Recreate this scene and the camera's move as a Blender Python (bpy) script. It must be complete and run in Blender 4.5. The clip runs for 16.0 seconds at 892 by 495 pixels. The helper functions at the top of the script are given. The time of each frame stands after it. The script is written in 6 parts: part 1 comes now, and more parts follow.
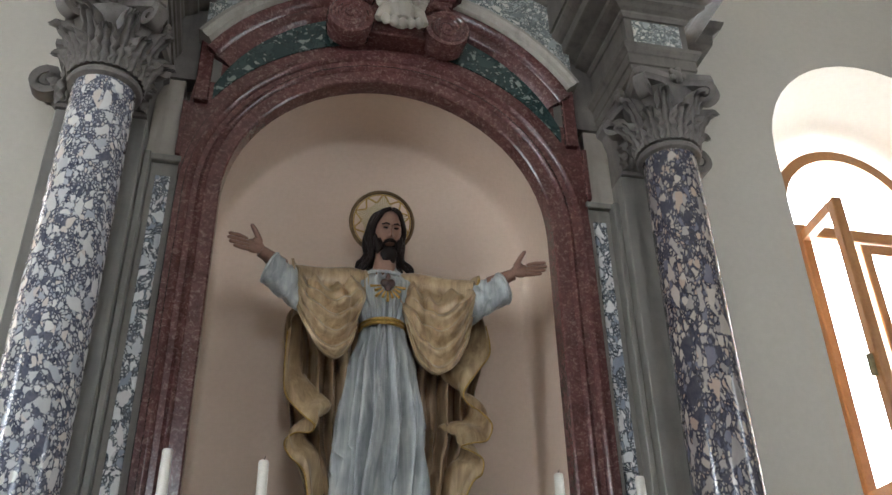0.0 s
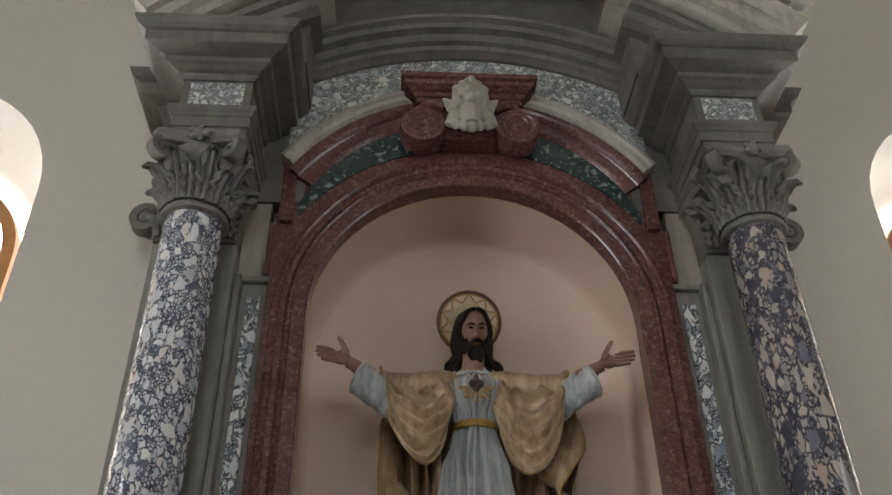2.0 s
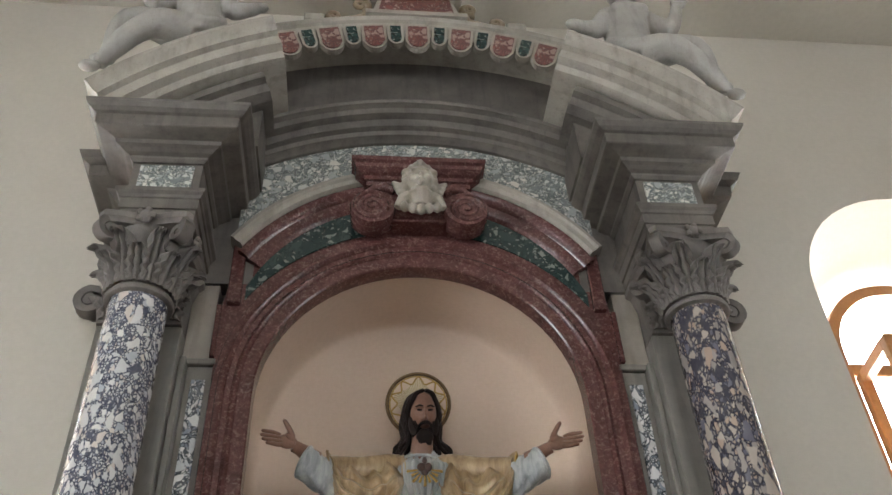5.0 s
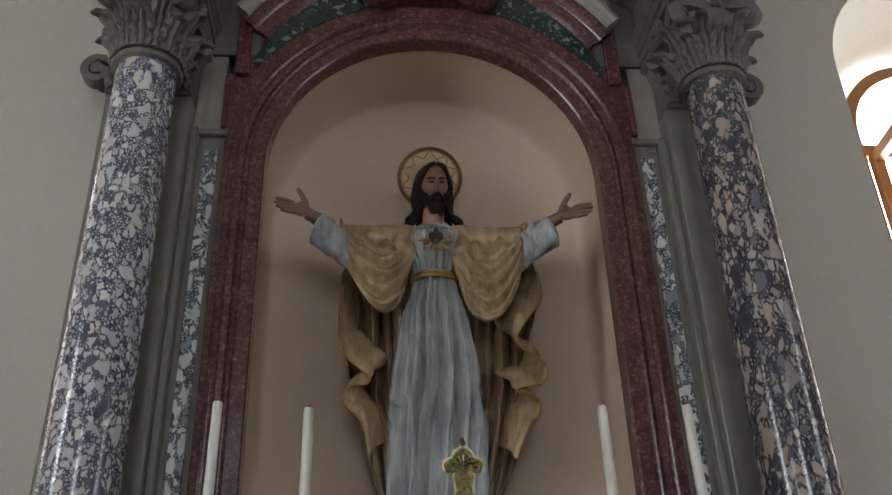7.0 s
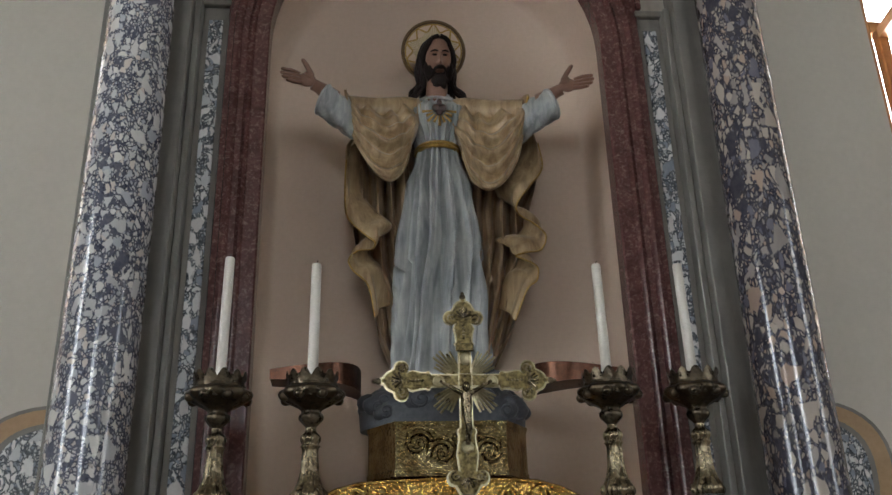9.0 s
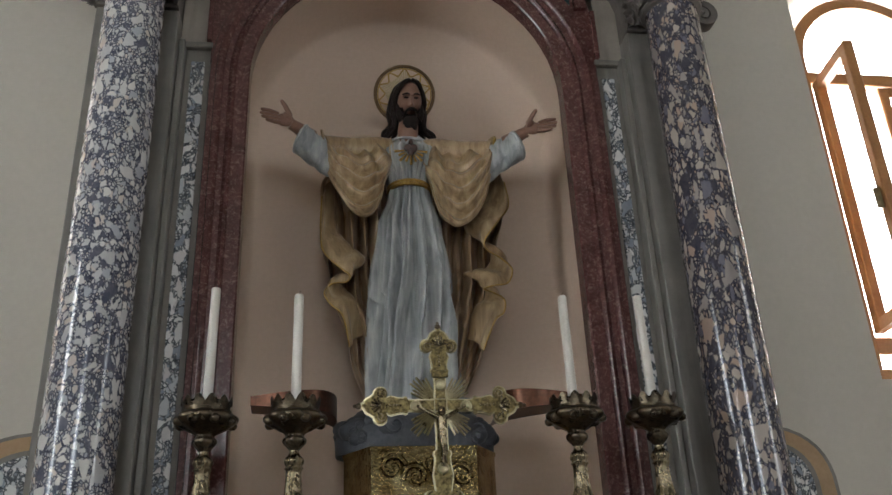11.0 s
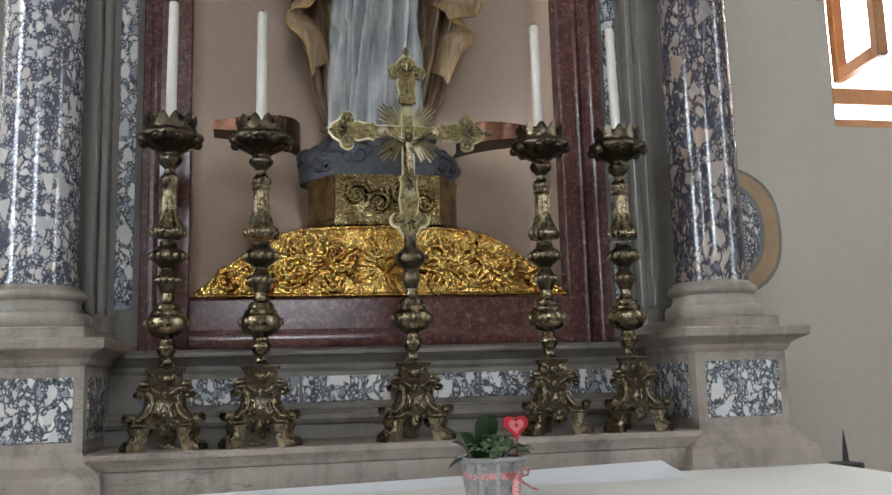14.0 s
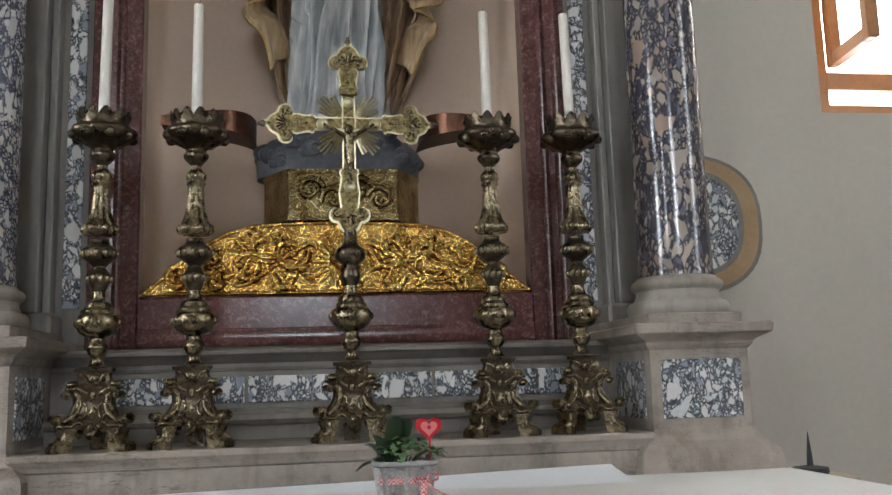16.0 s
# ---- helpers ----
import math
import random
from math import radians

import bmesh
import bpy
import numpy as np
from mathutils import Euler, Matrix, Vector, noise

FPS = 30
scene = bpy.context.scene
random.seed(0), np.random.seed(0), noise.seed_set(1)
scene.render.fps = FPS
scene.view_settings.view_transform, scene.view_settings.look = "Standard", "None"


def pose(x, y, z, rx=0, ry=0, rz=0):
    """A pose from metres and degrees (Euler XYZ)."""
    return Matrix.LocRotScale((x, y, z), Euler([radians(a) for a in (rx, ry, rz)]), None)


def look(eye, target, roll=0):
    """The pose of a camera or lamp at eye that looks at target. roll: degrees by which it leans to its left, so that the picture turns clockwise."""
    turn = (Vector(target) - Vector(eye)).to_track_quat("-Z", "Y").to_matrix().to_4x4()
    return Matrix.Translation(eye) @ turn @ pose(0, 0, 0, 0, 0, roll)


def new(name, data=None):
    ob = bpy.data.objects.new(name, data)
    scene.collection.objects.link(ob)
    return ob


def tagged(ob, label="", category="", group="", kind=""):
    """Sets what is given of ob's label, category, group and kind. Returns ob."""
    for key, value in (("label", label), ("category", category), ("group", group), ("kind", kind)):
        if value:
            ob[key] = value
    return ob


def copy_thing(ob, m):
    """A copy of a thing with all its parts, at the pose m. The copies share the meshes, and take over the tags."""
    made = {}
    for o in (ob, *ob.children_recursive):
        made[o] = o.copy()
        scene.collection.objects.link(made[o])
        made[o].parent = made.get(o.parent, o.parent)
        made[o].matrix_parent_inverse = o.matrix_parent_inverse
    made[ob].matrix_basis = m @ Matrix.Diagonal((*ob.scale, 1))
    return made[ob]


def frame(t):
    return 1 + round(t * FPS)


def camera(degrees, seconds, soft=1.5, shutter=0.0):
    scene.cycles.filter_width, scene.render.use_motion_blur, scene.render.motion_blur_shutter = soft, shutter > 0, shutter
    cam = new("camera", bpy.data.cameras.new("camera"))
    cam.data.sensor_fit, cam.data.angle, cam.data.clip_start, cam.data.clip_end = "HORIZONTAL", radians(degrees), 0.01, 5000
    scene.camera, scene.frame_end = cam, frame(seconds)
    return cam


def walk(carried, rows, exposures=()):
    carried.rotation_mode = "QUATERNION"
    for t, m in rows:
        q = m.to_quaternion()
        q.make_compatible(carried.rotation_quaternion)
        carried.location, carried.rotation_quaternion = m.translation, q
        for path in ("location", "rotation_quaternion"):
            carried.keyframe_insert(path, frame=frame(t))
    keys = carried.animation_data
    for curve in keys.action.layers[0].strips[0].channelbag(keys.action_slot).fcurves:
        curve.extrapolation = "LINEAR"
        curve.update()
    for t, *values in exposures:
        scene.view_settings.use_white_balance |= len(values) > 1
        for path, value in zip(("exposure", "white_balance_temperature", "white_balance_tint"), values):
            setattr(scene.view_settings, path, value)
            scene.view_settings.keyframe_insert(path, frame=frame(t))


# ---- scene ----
cam = camera(53.41, 16.0)
PATH = [
    (0, (-0.4718, -2.8497, 1.7464), (-0.069, -1.1702, 2.7548), -1.32),
    (0.5, (-0.3833, -2.8952, 1.766), (-0.1837, -1.206, 2.818), -0.44),
    (1, (-0.332, -2.9095, 1.7759), (-0.2075, -1.2423, 2.8735), -0.82),
    (1.5, (-0.3118, -2.9318, 1.7829), (-0.1993, -1.2802, 2.9051), -0.84),
    (2, (-0.3006, -2.9352, 1.7844), (-0.193, -1.3153, 2.9525), -0.98),
    (2.5, (-0.2799, -2.9979, 1.8374), (-0.13, -1.4295, 3.0694), -2.54),
    (3, (-0.2466, -3.0575, 1.8824), (-0.0764, -1.5958, 3.2368), -3.11),
    (3.2, (-0.2519, -3.0699, 1.8815), (-0.0534, -1.6503, 3.2763), -4.15),
    (5.3, (-0.2507, -2.9304, 1.7517), (-0.0651, -1.3904, 3.0142), -2.78),
    (5.5, (-0.2458, -2.9203, 1.7473), (-0.0667, -1.346, 2.9677), -2.15),
    (6, (-0.252, -2.8946, 1.7174), (-0.0436, -1.2545, 2.8428), -2.77),
    (6.5, (-0.2516, -2.8902, 1.688), (-0.0824, -1.2022, 2.7473), -1.95),
    (7, (-0.2511, -2.8655, 1.6553), (-0.0764, -1.1192, 2.6144), -2.07),
    (7.5, (-0.2615, -2.8369, 1.5895), (-0.0895, -1.0081, 2.3805), -1.6),
    (8, (-0.2587, -2.8614, 1.58), (-0.1086, -0.9967, 2.2874), -1.09),
    (8.5, (-0.2522, -2.8828, 1.5422), (-0.1019, -1.0056, 2.2158), -1.35),
    (9, (-0.2434, -2.9088, 1.5155), (-0.0814, -1.0626, 2.2674), -1.56),
    (9.5, (-0.286, -2.9541, 1.4724), (-0.0716, -1.1311, 2.2667), -1.49),
    (9.7, (-0.3034, -2.9814, 1.4659), (-0.0689, -1.1658, 2.2713), -1.99),
    (11.8, (-0.3609, -3.052, 1.4198), (-0.049, -1.2571, 2.2451), -2.75),
    (12, (-0.3802, -3.0412, 1.4102), (-0.0445, -1.2483, 2.2304), -3.09),
    (12.5, (-0.35, -3.036, 1.37), (-0.0141, -1.2075, 2.1073), -2.74),
    (13, (-0.3695, -3.0152, 1.372), (0.0202, -1.1085, 1.8328), -2.31),
    (13.5, (-0.3849, -3.0096, 1.3666), (-0.008, -1.0785, 1.7256), -2.06),
    (14, (-0.3841, -3.0021, 1.3612), (0.001, -1.0627, 1.6617), -1.65),
    (14.5, (-0.3857, -2.9907, 1.3698), (0.0013, -1.049, 1.653), -1.81),
    (15, (-0.361, -2.9838, 1.3677), (0.0477, -1.0474, 1.6562), -1.85),
    (15.5, (-0.2706, -2.9681, 1.3599), (0.1089, -1.0255, 1.6467), -2.48),
    (16, (-0.0635, -2.962, 1.3555), (0.2156, -1.0045, 1.6561), -1.69),
]
EXPOSURES = [(0, -0.02, 6250, 10), (0.5, -0.22, 6400, 10), (1.5, -0.32, 6500, 10), (2.2, -0.4, 6550, 10.5), (3.0, 0.6, 6900, 12), (3.2, 0.55, 6900, 12), (5.3, 0.1, 6500, 10.5), (5.5, 0.06, 6450, 10), (6.0, -0.3, 6400, 10), (6.5, -0.2, 6400, 10), (7.0, -0.7, 6400, 10),
             (9.0, -0.47, 6450, 10.5), (12.0, -0.55, 6500, 10.5), (12.6, -0.55, 6450, 10.5), (13.0, -0.62, 6400, 10.3), (13.5, -0.25, 6250, 10), (14.0, 0.08, 6250, 10), (14.5, -0.03, 6200, 10), (16, 0.0, 6350, 11)]
walk(cam, [(t, look(eye, target, roll)) for t, eye, target, roll in PATH], EXPOSURES)

# ---- light ----
world = bpy.data.worlds.new("sky")
world.use_nodes = True
scene.world = world
wn = world.node_tree
sky = wn.nodes.new("ShaderNodeTexSky")
sky.sky_type = "NISHITA"
sky.sun_disc = False
sky.sun_elevation, sky.sun_rotation = radians(48), radians(60)
wn.nodes["Background"].inputs["Strength"].default_value = 0.12
wn.links.new(sky.outputs["Color"], wn.nodes["Background"].inputs["Color"])
sun_data = bpy.data.lights.new("sun", "SUN")
sun_data.energy, sun_data.angle, sun_data.color = 2.5, radians(0.5), (1.0, 0.94, 0.85)
sun = new("sun", sun_data)
sun.matrix_world = look((6, 9, 12), (0, 0, 0))

SKY_ALTAR = 30.0     # glow of the sky behind the two windows beside the altar
SKY_NAVE = 15.0      # glow of the sky behind the windows of the nave
SKY_REAR = 24.0      # glow of the sky behind the rear window


# ---- materials ----
def node(nt, kind, **inputs):
    n = nt.nodes.new(kind)
    for k, v in inputs.items():
        n.inputs[k.replace("_", " ")].default_value = v
    return n


def ramp(nt, src, stops, interp="LINEAR"):
    r = nt.nodes.new("ShaderNodeValToRGB")
    r.color_ramp.interpolation = interp
    el = r.color_ramp.elements
    while len(el) < len(stops):
        el.new(0.5)
    for e, (p, c) in zip(el, stops):
        e.position, e.color = p, (*c, 1)
    nt.links.new(src, r.inputs["Fac"])
    return r.outputs["Color"]


def mix(nt, fac, a, b, mode="MIX"):
    m = nt.nodes.new("ShaderNodeMix")
    m.data_type, m.blend_type = "RGBA", mode
    for sock, v in ((m.inputs[0], fac), (m.inputs[6], a), (m.inputs[7], b)):
        if isinstance(v, (int, float)):
            sock.default_value = v
        elif isinstance(v, tuple):
            sock.default_value = (*v, 1)
        else:
            nt.links.new(v, sock)
    return m.outputs[2]


def base_mat(name, rough=0.5, metal=0.0, spec=0.5, coat=0.0):
    m = bpy.data.materials.new(name)
    m.use_nodes = True
    nt = m.node_tree
    b = nt.nodes["Principled BSDF"]
    b.inputs["Roughness"].default_value = rough
    b.inputs["Metallic"].default_value = metal
    b.inputs["Specular IOR Level"].default_value = spec
    b.inputs["Coat Weight"].default_value = coat
    b.inputs["Coat Roughness"].default_value = 0.08
    tc = nt.nodes.new("ShaderNodeTexCoord")
    return m, nt, b, tc.outputs["Object"]


def noise_tex(nt, vec, scale, detail=4.0, rough=0.55, dist=0.0):
    n = node(nt, "ShaderNodeTexNoise", Scale=scale, Detail=detail, Roughness=rough, Distortion=dist)
    nt.links.new(vec, n.inputs["Vector"])
    return n.outputs["Fac"]


def bump(nt, b, h, strength=0.3, dist=0.002):
    n = node(nt, "ShaderNodeBump", Strength=strength, Distance=dist)
    nt.links.new(h, n.inputs["Height"])
    nt.links.new(n.outputs["Normal"], b.inputs["Normal"])


def mottled(name, dark, light, scale=6.0, rough=0.55, fine=60.0, bumps=0.25, bdist=0.002, metal=0.0, spec=0.5, coat=0.0, lo=0.3, hi=0.7):
    """A surface that varies between two colours at two scales, with a fine relief."""
    m, nt, b, co = base_mat(name, rough, metal, spec, coat)
    big = noise_tex(nt, co, scale, 5.0, 0.6)
    small = noise_tex(nt, co, fine, 3.0)
    c = ramp(nt, big, [(lo, dark), (hi, light)])
    c = mix(nt, 0.35, c, ramp(nt, small, [(0.35, dark), (0.65, light)]))
    nt.links.new(c, b.inputs["Base Color"])
    r = nt.nodes.new("ShaderNodeMapRange")
    r.inputs["To Min"].default_value, r.inputs["To Max"].default_value = max(rough - 0.1, 0.03), min(rough + 0.12, 1)
    nt.links.new(big, r.inputs["Value"])
    nt.links.new(r.outputs["Result"], b.inputs["Roughness"])
    bump(nt, b, small, bumps, bdist)
    return m


def breccia(name, scale, clasts, matrix, vein, stretch=(1, 1, 1), rough=0.12, cut=0.09, big=0.30, blots=0.0, wob=1.3):
    """Polished breccia: pale angular pieces of several sizes in a dark ground."""
    m, nt, b, co = base_mat(name, rough, 0.0, 0.5)
    mp = nt.nodes.new("ShaderNodeMapping")
    mp.inputs["Scale"].default_value = stretch
    nt.links.new(co, mp.inputs["Vector"])
    w = nt.nodes.new("ShaderNodeTexNoise")
    w.inputs["Scale"].default_value, w.inputs["Detail"].default_value = scale * 0.7, 3.0
    nt.links.new(mp.outputs["Vector"], w.inputs["Vector"])
    sub = nt.nodes.new("ShaderNodeVectorMath")
    sub.operation = "MULTIPLY_ADD"
    sub.inputs[1].default_value = (wob / scale,) * 3
    nt.links.new(w.outputs["Color"], sub.inputs[0])
    nt.links.new(mp.outputs["Vector"], sub.inputs[2])
    vec = sub.outputs["Vector"]

    def cells(s):
        e = nt.nodes.new("ShaderNodeTexVoronoi")
        e.feature = "DISTANCE_TO_EDGE"
        f = nt.nodes.new("ShaderNodeTexVoronoi")
        for v in (e, f):
            v.inputs["Scale"].default_value = s
            v.inputs["Randomness"].default_value = 1.0
            nt.links.new(vec, v.inputs["Vector"])
        sep = nt.nodes.new("ShaderNodeSeparateColor")
        nt.links.new(f.outputs["Color"], sep.inputs["Color"])
        return e.outputs["Distance"], sep.outputs[0], sep.outputs[1]
    d1, r1, q1 = cells(scale)
    d2, r2, q2 = cells(scale * 2.1)
    n = len(clasts)
    c1 = ramp(nt, r1, [((i + 0.0) / n, c) for i, c in enumerate(clasts)], "CONSTANT")
    c2 = ramp(nt, r2, [((i + 0.0) / n, c) for i, c in enumerate(clasts)], "CONSTANT")
    fine = noise_tex(nt, vec, scale * 6, 5.0, 0.65)
    d3, r3, q3 = cells(scale * 4.6)
    c3 = ramp(nt, r3, [((i + 0.0) / n, c) for i, c in enumerate(clasts)], "CONSTANT")
    ground = ramp(nt, fine, [(0.42, matrix), (0.68, vein), (0.9, clasts[1])])
    ground = mix(nt, ramp(nt, d3, [(cut * 0.8, (0, 0, 0)), (cut * 1.9, (0.8, 0.8, 0.8))]), ground, c3)
    e2 = ramp(nt, d2, [(cut * 0.8, (0, 0, 0)), (cut * 1.5, (1, 1, 1))])
    pick2 = ramp(nt, q2, [(0.0, (1, 1, 1)), (0.62, (0, 0, 0))], "CONSTANT")
    small = mix(nt, mix(nt, 1.0, e2, pick2, "MULTIPLY"), ground, c2)
    e1 = ramp(nt, d1, [(cut * 1.0, (0, 0, 0)), (cut * 1.35, (1, 1, 1))])
    pick = ramp(nt, q1, [(0.0, (1, 1, 1)), (big, (0, 0, 0))], "CONSTANT")
    fac = mix(nt, 1.0, e1, pick, "MULTIPLY")
    col = mix(nt, fac, small, c1)
    cloud = noise_tex(nt, vec, scale * 1.6, 6.0, 0.7)
    col = mix(nt, 0.14, col, ramp(nt, cloud, [(0.3, matrix), (0.7, clasts[0])]))
    if blots:
        # a few large dark inclusions with ragged edges
        bl = nt.nodes.new("ShaderNodeTexVoronoi")
        bl.inputs["Scale"].default_value = 2.6
        nt.links.new(vec, bl.inputs["Vector"])
        col = mix(nt, ramp(nt, bl.outputs["Distance"], [(blots, (0.95, 0.95, 0.95)), (blots + 0.02, (0, 0, 0))]), col, matrix)
    nt.links.new(col, b.inputs["Base Color"])
    bump(nt, b, fine, 0.03, 0.001)
    return m


BRECCIA = breccia("blue_breccia", 23, [(0.60, 0.58, 0.56), (0.50, 0.49, 0.49), (0.68, 0.65, 0.61), (0.40, 0.41, 0.45), (0.60, 0.52, 0.46), (0.55, 0.54, 0.54), (0.06, 0.066, 0.10), (0.64, 0.62, 0.60)],
                  (0.014, 0.018, 0.040), (0.085, 0.095, 0.15), (1, 1, 0.72), cut=0.12, big=0.42, blots=0.20, wob=0.7, rough=0.16)
BRECCIA_R = breccia("violet_breccia", 20, [(0.40, 0.34, 0.29), (0.27, 0.24, 0.225), (0.46, 0.39, 0.33), (0.12, 0.12, 0.16), (0.40, 0.29, 0.23), (0.025, 0.028, 0.05), (0.33, 0.29, 0.27)],
                    (0.010, 0.011, 0.024), (0.05, 0.054, 0.09), (1, 1, 0.55), cut=0.13, big=0.38, blots=0.26, wob=0.8, rough=0.16)
BRECCIA_P = breccia("panel_breccia", 22, [(0.74, 0.73, 0.71), (0.56, 0.57, 0.58), (0.80, 0.77, 0.75), (0.24, 0.27, 0.32), (0.66, 0.62, 0.60)],
                    (0.014, 0.02, 0.028), (0.08, 0.095, 0.12), (1, 1, 0.75), rough=0.2, cut=0.135, big=0.5)
BRECCIA_G = breccia("grey_breccia", 24, [(0.58, 0.57, 0.52), (0.34, 0.355, 0.34), (0.64, 0.60, 0.53), (0.16, 0.18, 0.175)],
                    (0.04, 0.05, 0.047), (0.12, 0.135, 0.13), rough=0.35, cut=0.10)
BRECCIA_RED = breccia("red_breccia", 26, [(0.19, 0.060, 0.048), (0.13, 0.042, 0.036), (0.34, 0.24, 0.21), (0.16, 0.065, 0.055)],
                      (0.06, 0.018, 0.017), (0.13, 0.05, 0.044), rough=0.35)
GREEN = breccia("green_marble", 15, [(0.028, 0.050, 0.046), (0.018, 0.036, 0.034), (0.20, 0.235, 0.21), (0.03, 0.055, 0.05), (0.015, 0.03, 0.03)],
                (0.008, 0.018, 0.018), (0.03, 0.055, 0.05), rough=0.25)


def red_marble():
    m, nt, b, co = base_mat("red_marble", 0.2, 0.0, 0.42)
    a = noise_tex(nt, co, 9, 8.0, 0.7, 0.6)
    f = noise_tex(nt, co, 55, 6.0, 0.7, 1.0)
    v = nt.nodes.new("ShaderNodeTexVoronoi")
    v.feature = "DISTANCE_TO_EDGE"
    v.inputs["Scale"].default_value = 24
    nt.links.new(co, v.inputs["Vector"])
    c = ramp(nt, a, [(0.3, (0.048, 0.015, 0.014)), (0.5, (0.095, 0.034, 0.030)), (0.72, (0.15, 0.066, 0.056))])
    c = mix(nt, 0.34, c, ramp(nt, f, [(0.32, (0.035, 0.012, 0.012)), (0.52, (0.125, 0.055, 0.05)), (0.66, (0.42, 0.29, 0.26))]))
    c = mix(nt, ramp(nt, v.outputs["Distance"], [(0.0, (0.6, 0.6, 0.6)), (0.035, (0, 0, 0))]), c, (0.06, 0.02, 0.02))
    nt.links.new(c, b.inputs["Base Color"])
    bump(nt, b, f, 0.04, 0.001)
    return m


RED = red_marble()


def aged_stone(name, pale, mid, stain, rough=0.6, cracks=0.0):
    """Limestone with cloudy tone, vertical drips and soot that gathers in its own patches."""
    m, nt, b, co = base_mat(name, rough)
    a = noise_tex(nt, co, 5, 7.0, 0.65)
    mp = nt.nodes.new("ShaderNodeMapping")
    mp.inputs["Scale"].default_value = (14, 14, 1.6)
    nt.links.new(co, mp.inputs["Vector"])
    s = noise_tex(nt, mp.outputs["Vector"], 1.4, 5.0, 0.6)
    f = noise_tex(nt, co, 120, 4.0, 0.7)
    c = ramp(nt, a, [(0.28, mid), (0.66, pale)])
    c = mix(nt, ramp(nt, s, [(0.50, (0, 0, 0)), (0.8, (0.55, 0.55, 0.55))]), c, stain)
    c = mix(nt, ramp(nt, f, [(0.58, (0, 0, 0)), (0.74, (0.5, 0.5, 0.5))]), c, stain)
    if cracks:
        # thin bedding seams with dark fill, broken up along their length
        ms = nt.nodes.new("ShaderNodeMapping")
        ms.inputs["Scale"].default_value = (1.2, 1.2, 9)
        nt.links.new(co, ms.inputs["Vector"])
        k = noise_tex(nt, ms.outputs["Vector"], 2.6, 6.0, 0.62, 0.8)
        blot = ramp(nt, noise_tex(nt, co, 8, 9.0, 0.72, 0.4), [(0.52, (0, 0, 0)), (0.68, (0.55, 0.55, 0.55))])
        c = mix(nt, blot, c, stain)
        line = ramp(nt, k, [(0.485, (0, 0, 0)), (0.5, (1, 1, 1)), (0.515, (0, 0, 0))])
        gate = ramp(nt, noise_tex(nt, co, 3.2, 3.0), [(0.45, (0, 0, 0)), (0.6, (cracks,) * 3)])
        c = mix(nt, mix(nt, 1.0, line, gate, "MULTIPLY"), c, stain)
    nt.links.new(c, b.inputs["Base Color"])
    h = mix(nt, 0.5, a, f)
    bump(nt, b, h, 0.3, 0.0025)
    return m


STONE = aged_stone("grey_limestone", (0.235, 0.212, 0.182), (0.15, 0.135, 0.116), (0.05, 0.045, 0.04))
STONE_P = aged_stone("pale_limestone", (0.38, 0.325, 0.275), (0.21, 0.172, 0.143), (0.065, 0.052, 0.042), 0.5, 0.75)
STONE_D = aged_stone("pilaster_stone", (0.225, 0.208, 0.182), (0.15, 0.14, 0.124), (0.07, 0.065, 0.058), 0.4)
STONE_C = aged_stone("capital_stone", (0.20, 0.175, 0.155), (0.085, 0.076, 0.068), (0.022, 0.02, 0.018), 0.7)
# upper stonework: soot stains, with the shade under cornices and canopy toned in
STONE_S = aged_stone("soot_shade_limestone", (0.155, 0.135, 0.115), (0.078, 0.068, 0.058), (0.022, 0.02, 0.018))
STONE_U = aged_stone("cream_limestone", (0.40, 0.36, 0.305), (0.27, 0.24, 0.20), (0.09, 0.078, 0.066), 0.55)
STONE_W = aged_stone("cherub_stone", (0.36, 0.315, 0.26), (0.25, 0.215, 0.18), (0.15, 0.13, 0.11), 0.5)
STUCCO = aged_stone("putto_stucco", (0.40, 0.375, 0.34), (0.29, 0.27, 0.245), (0.14, 0.125, 0.11), 0.75)
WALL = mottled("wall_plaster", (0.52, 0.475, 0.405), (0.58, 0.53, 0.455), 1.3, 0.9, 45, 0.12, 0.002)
# for the unseen nave walls: toned far below WALL to cut bounced light
WALL_N = mottled("dimmed_nave_plaster", (0.22, 0.20, 0.17), (0.28, 0.255, 0.22), 1.3, 0.9, 45, 0.12, 0.002)
CEIL = mottled("ceiling_plaster", (0.52, 0.485, 0.41), (0.60, 0.56, 0.48), 0.8, 0.9, 30, 0.1)
NICHE = mottled("niche_plaster", (0.56, 0.430, 0.335), (0.63, 0.490, 0.385), 2.0, 0.85, 50, 0.1)
FLOOR = mottled("floor_stone", (0.09, 0.075, 0.065), (0.16, 0.135, 0.12), 2.0, 0.4, 30)
SCROLL_S = mottled("brown_scroll_stone", (0.16, 0.115, 0.07), (0.30, 0.235, 0.16), 9, 0.6, 60, 0.2)
OCHRE = mottled("ochre_marble", (0.33, 0.20, 0.095), (0.44, 0.285, 0.145), 9, 0.35, 60, 0.05)
LINEN = mottled("white_linen", (0.72, 0.73, 0.76), (0.80, 0.81, 0.83), 5, 0.9, 400, 0.15, 0.0006)
LINEN_E = mottled("ecru_linen", (0.70, 0.68, 0.65), (0.78, 0.76, 0.73), 5, 0.9, 400, 0.2, 0.0006)
WAX = mottled("candle_wax", (0.60, 0.555, 0.49), (0.70, 0.655, 0.585), 20, 0.45, 90, 0.05)
BRASS = mottled("old_brass", (0.04, 0.031, 0.019), (0.34, 0.272, 0.17), 34, 0.26, 120, 0.45, 0.002, metal=1.0, lo=0.36, hi=0.68)
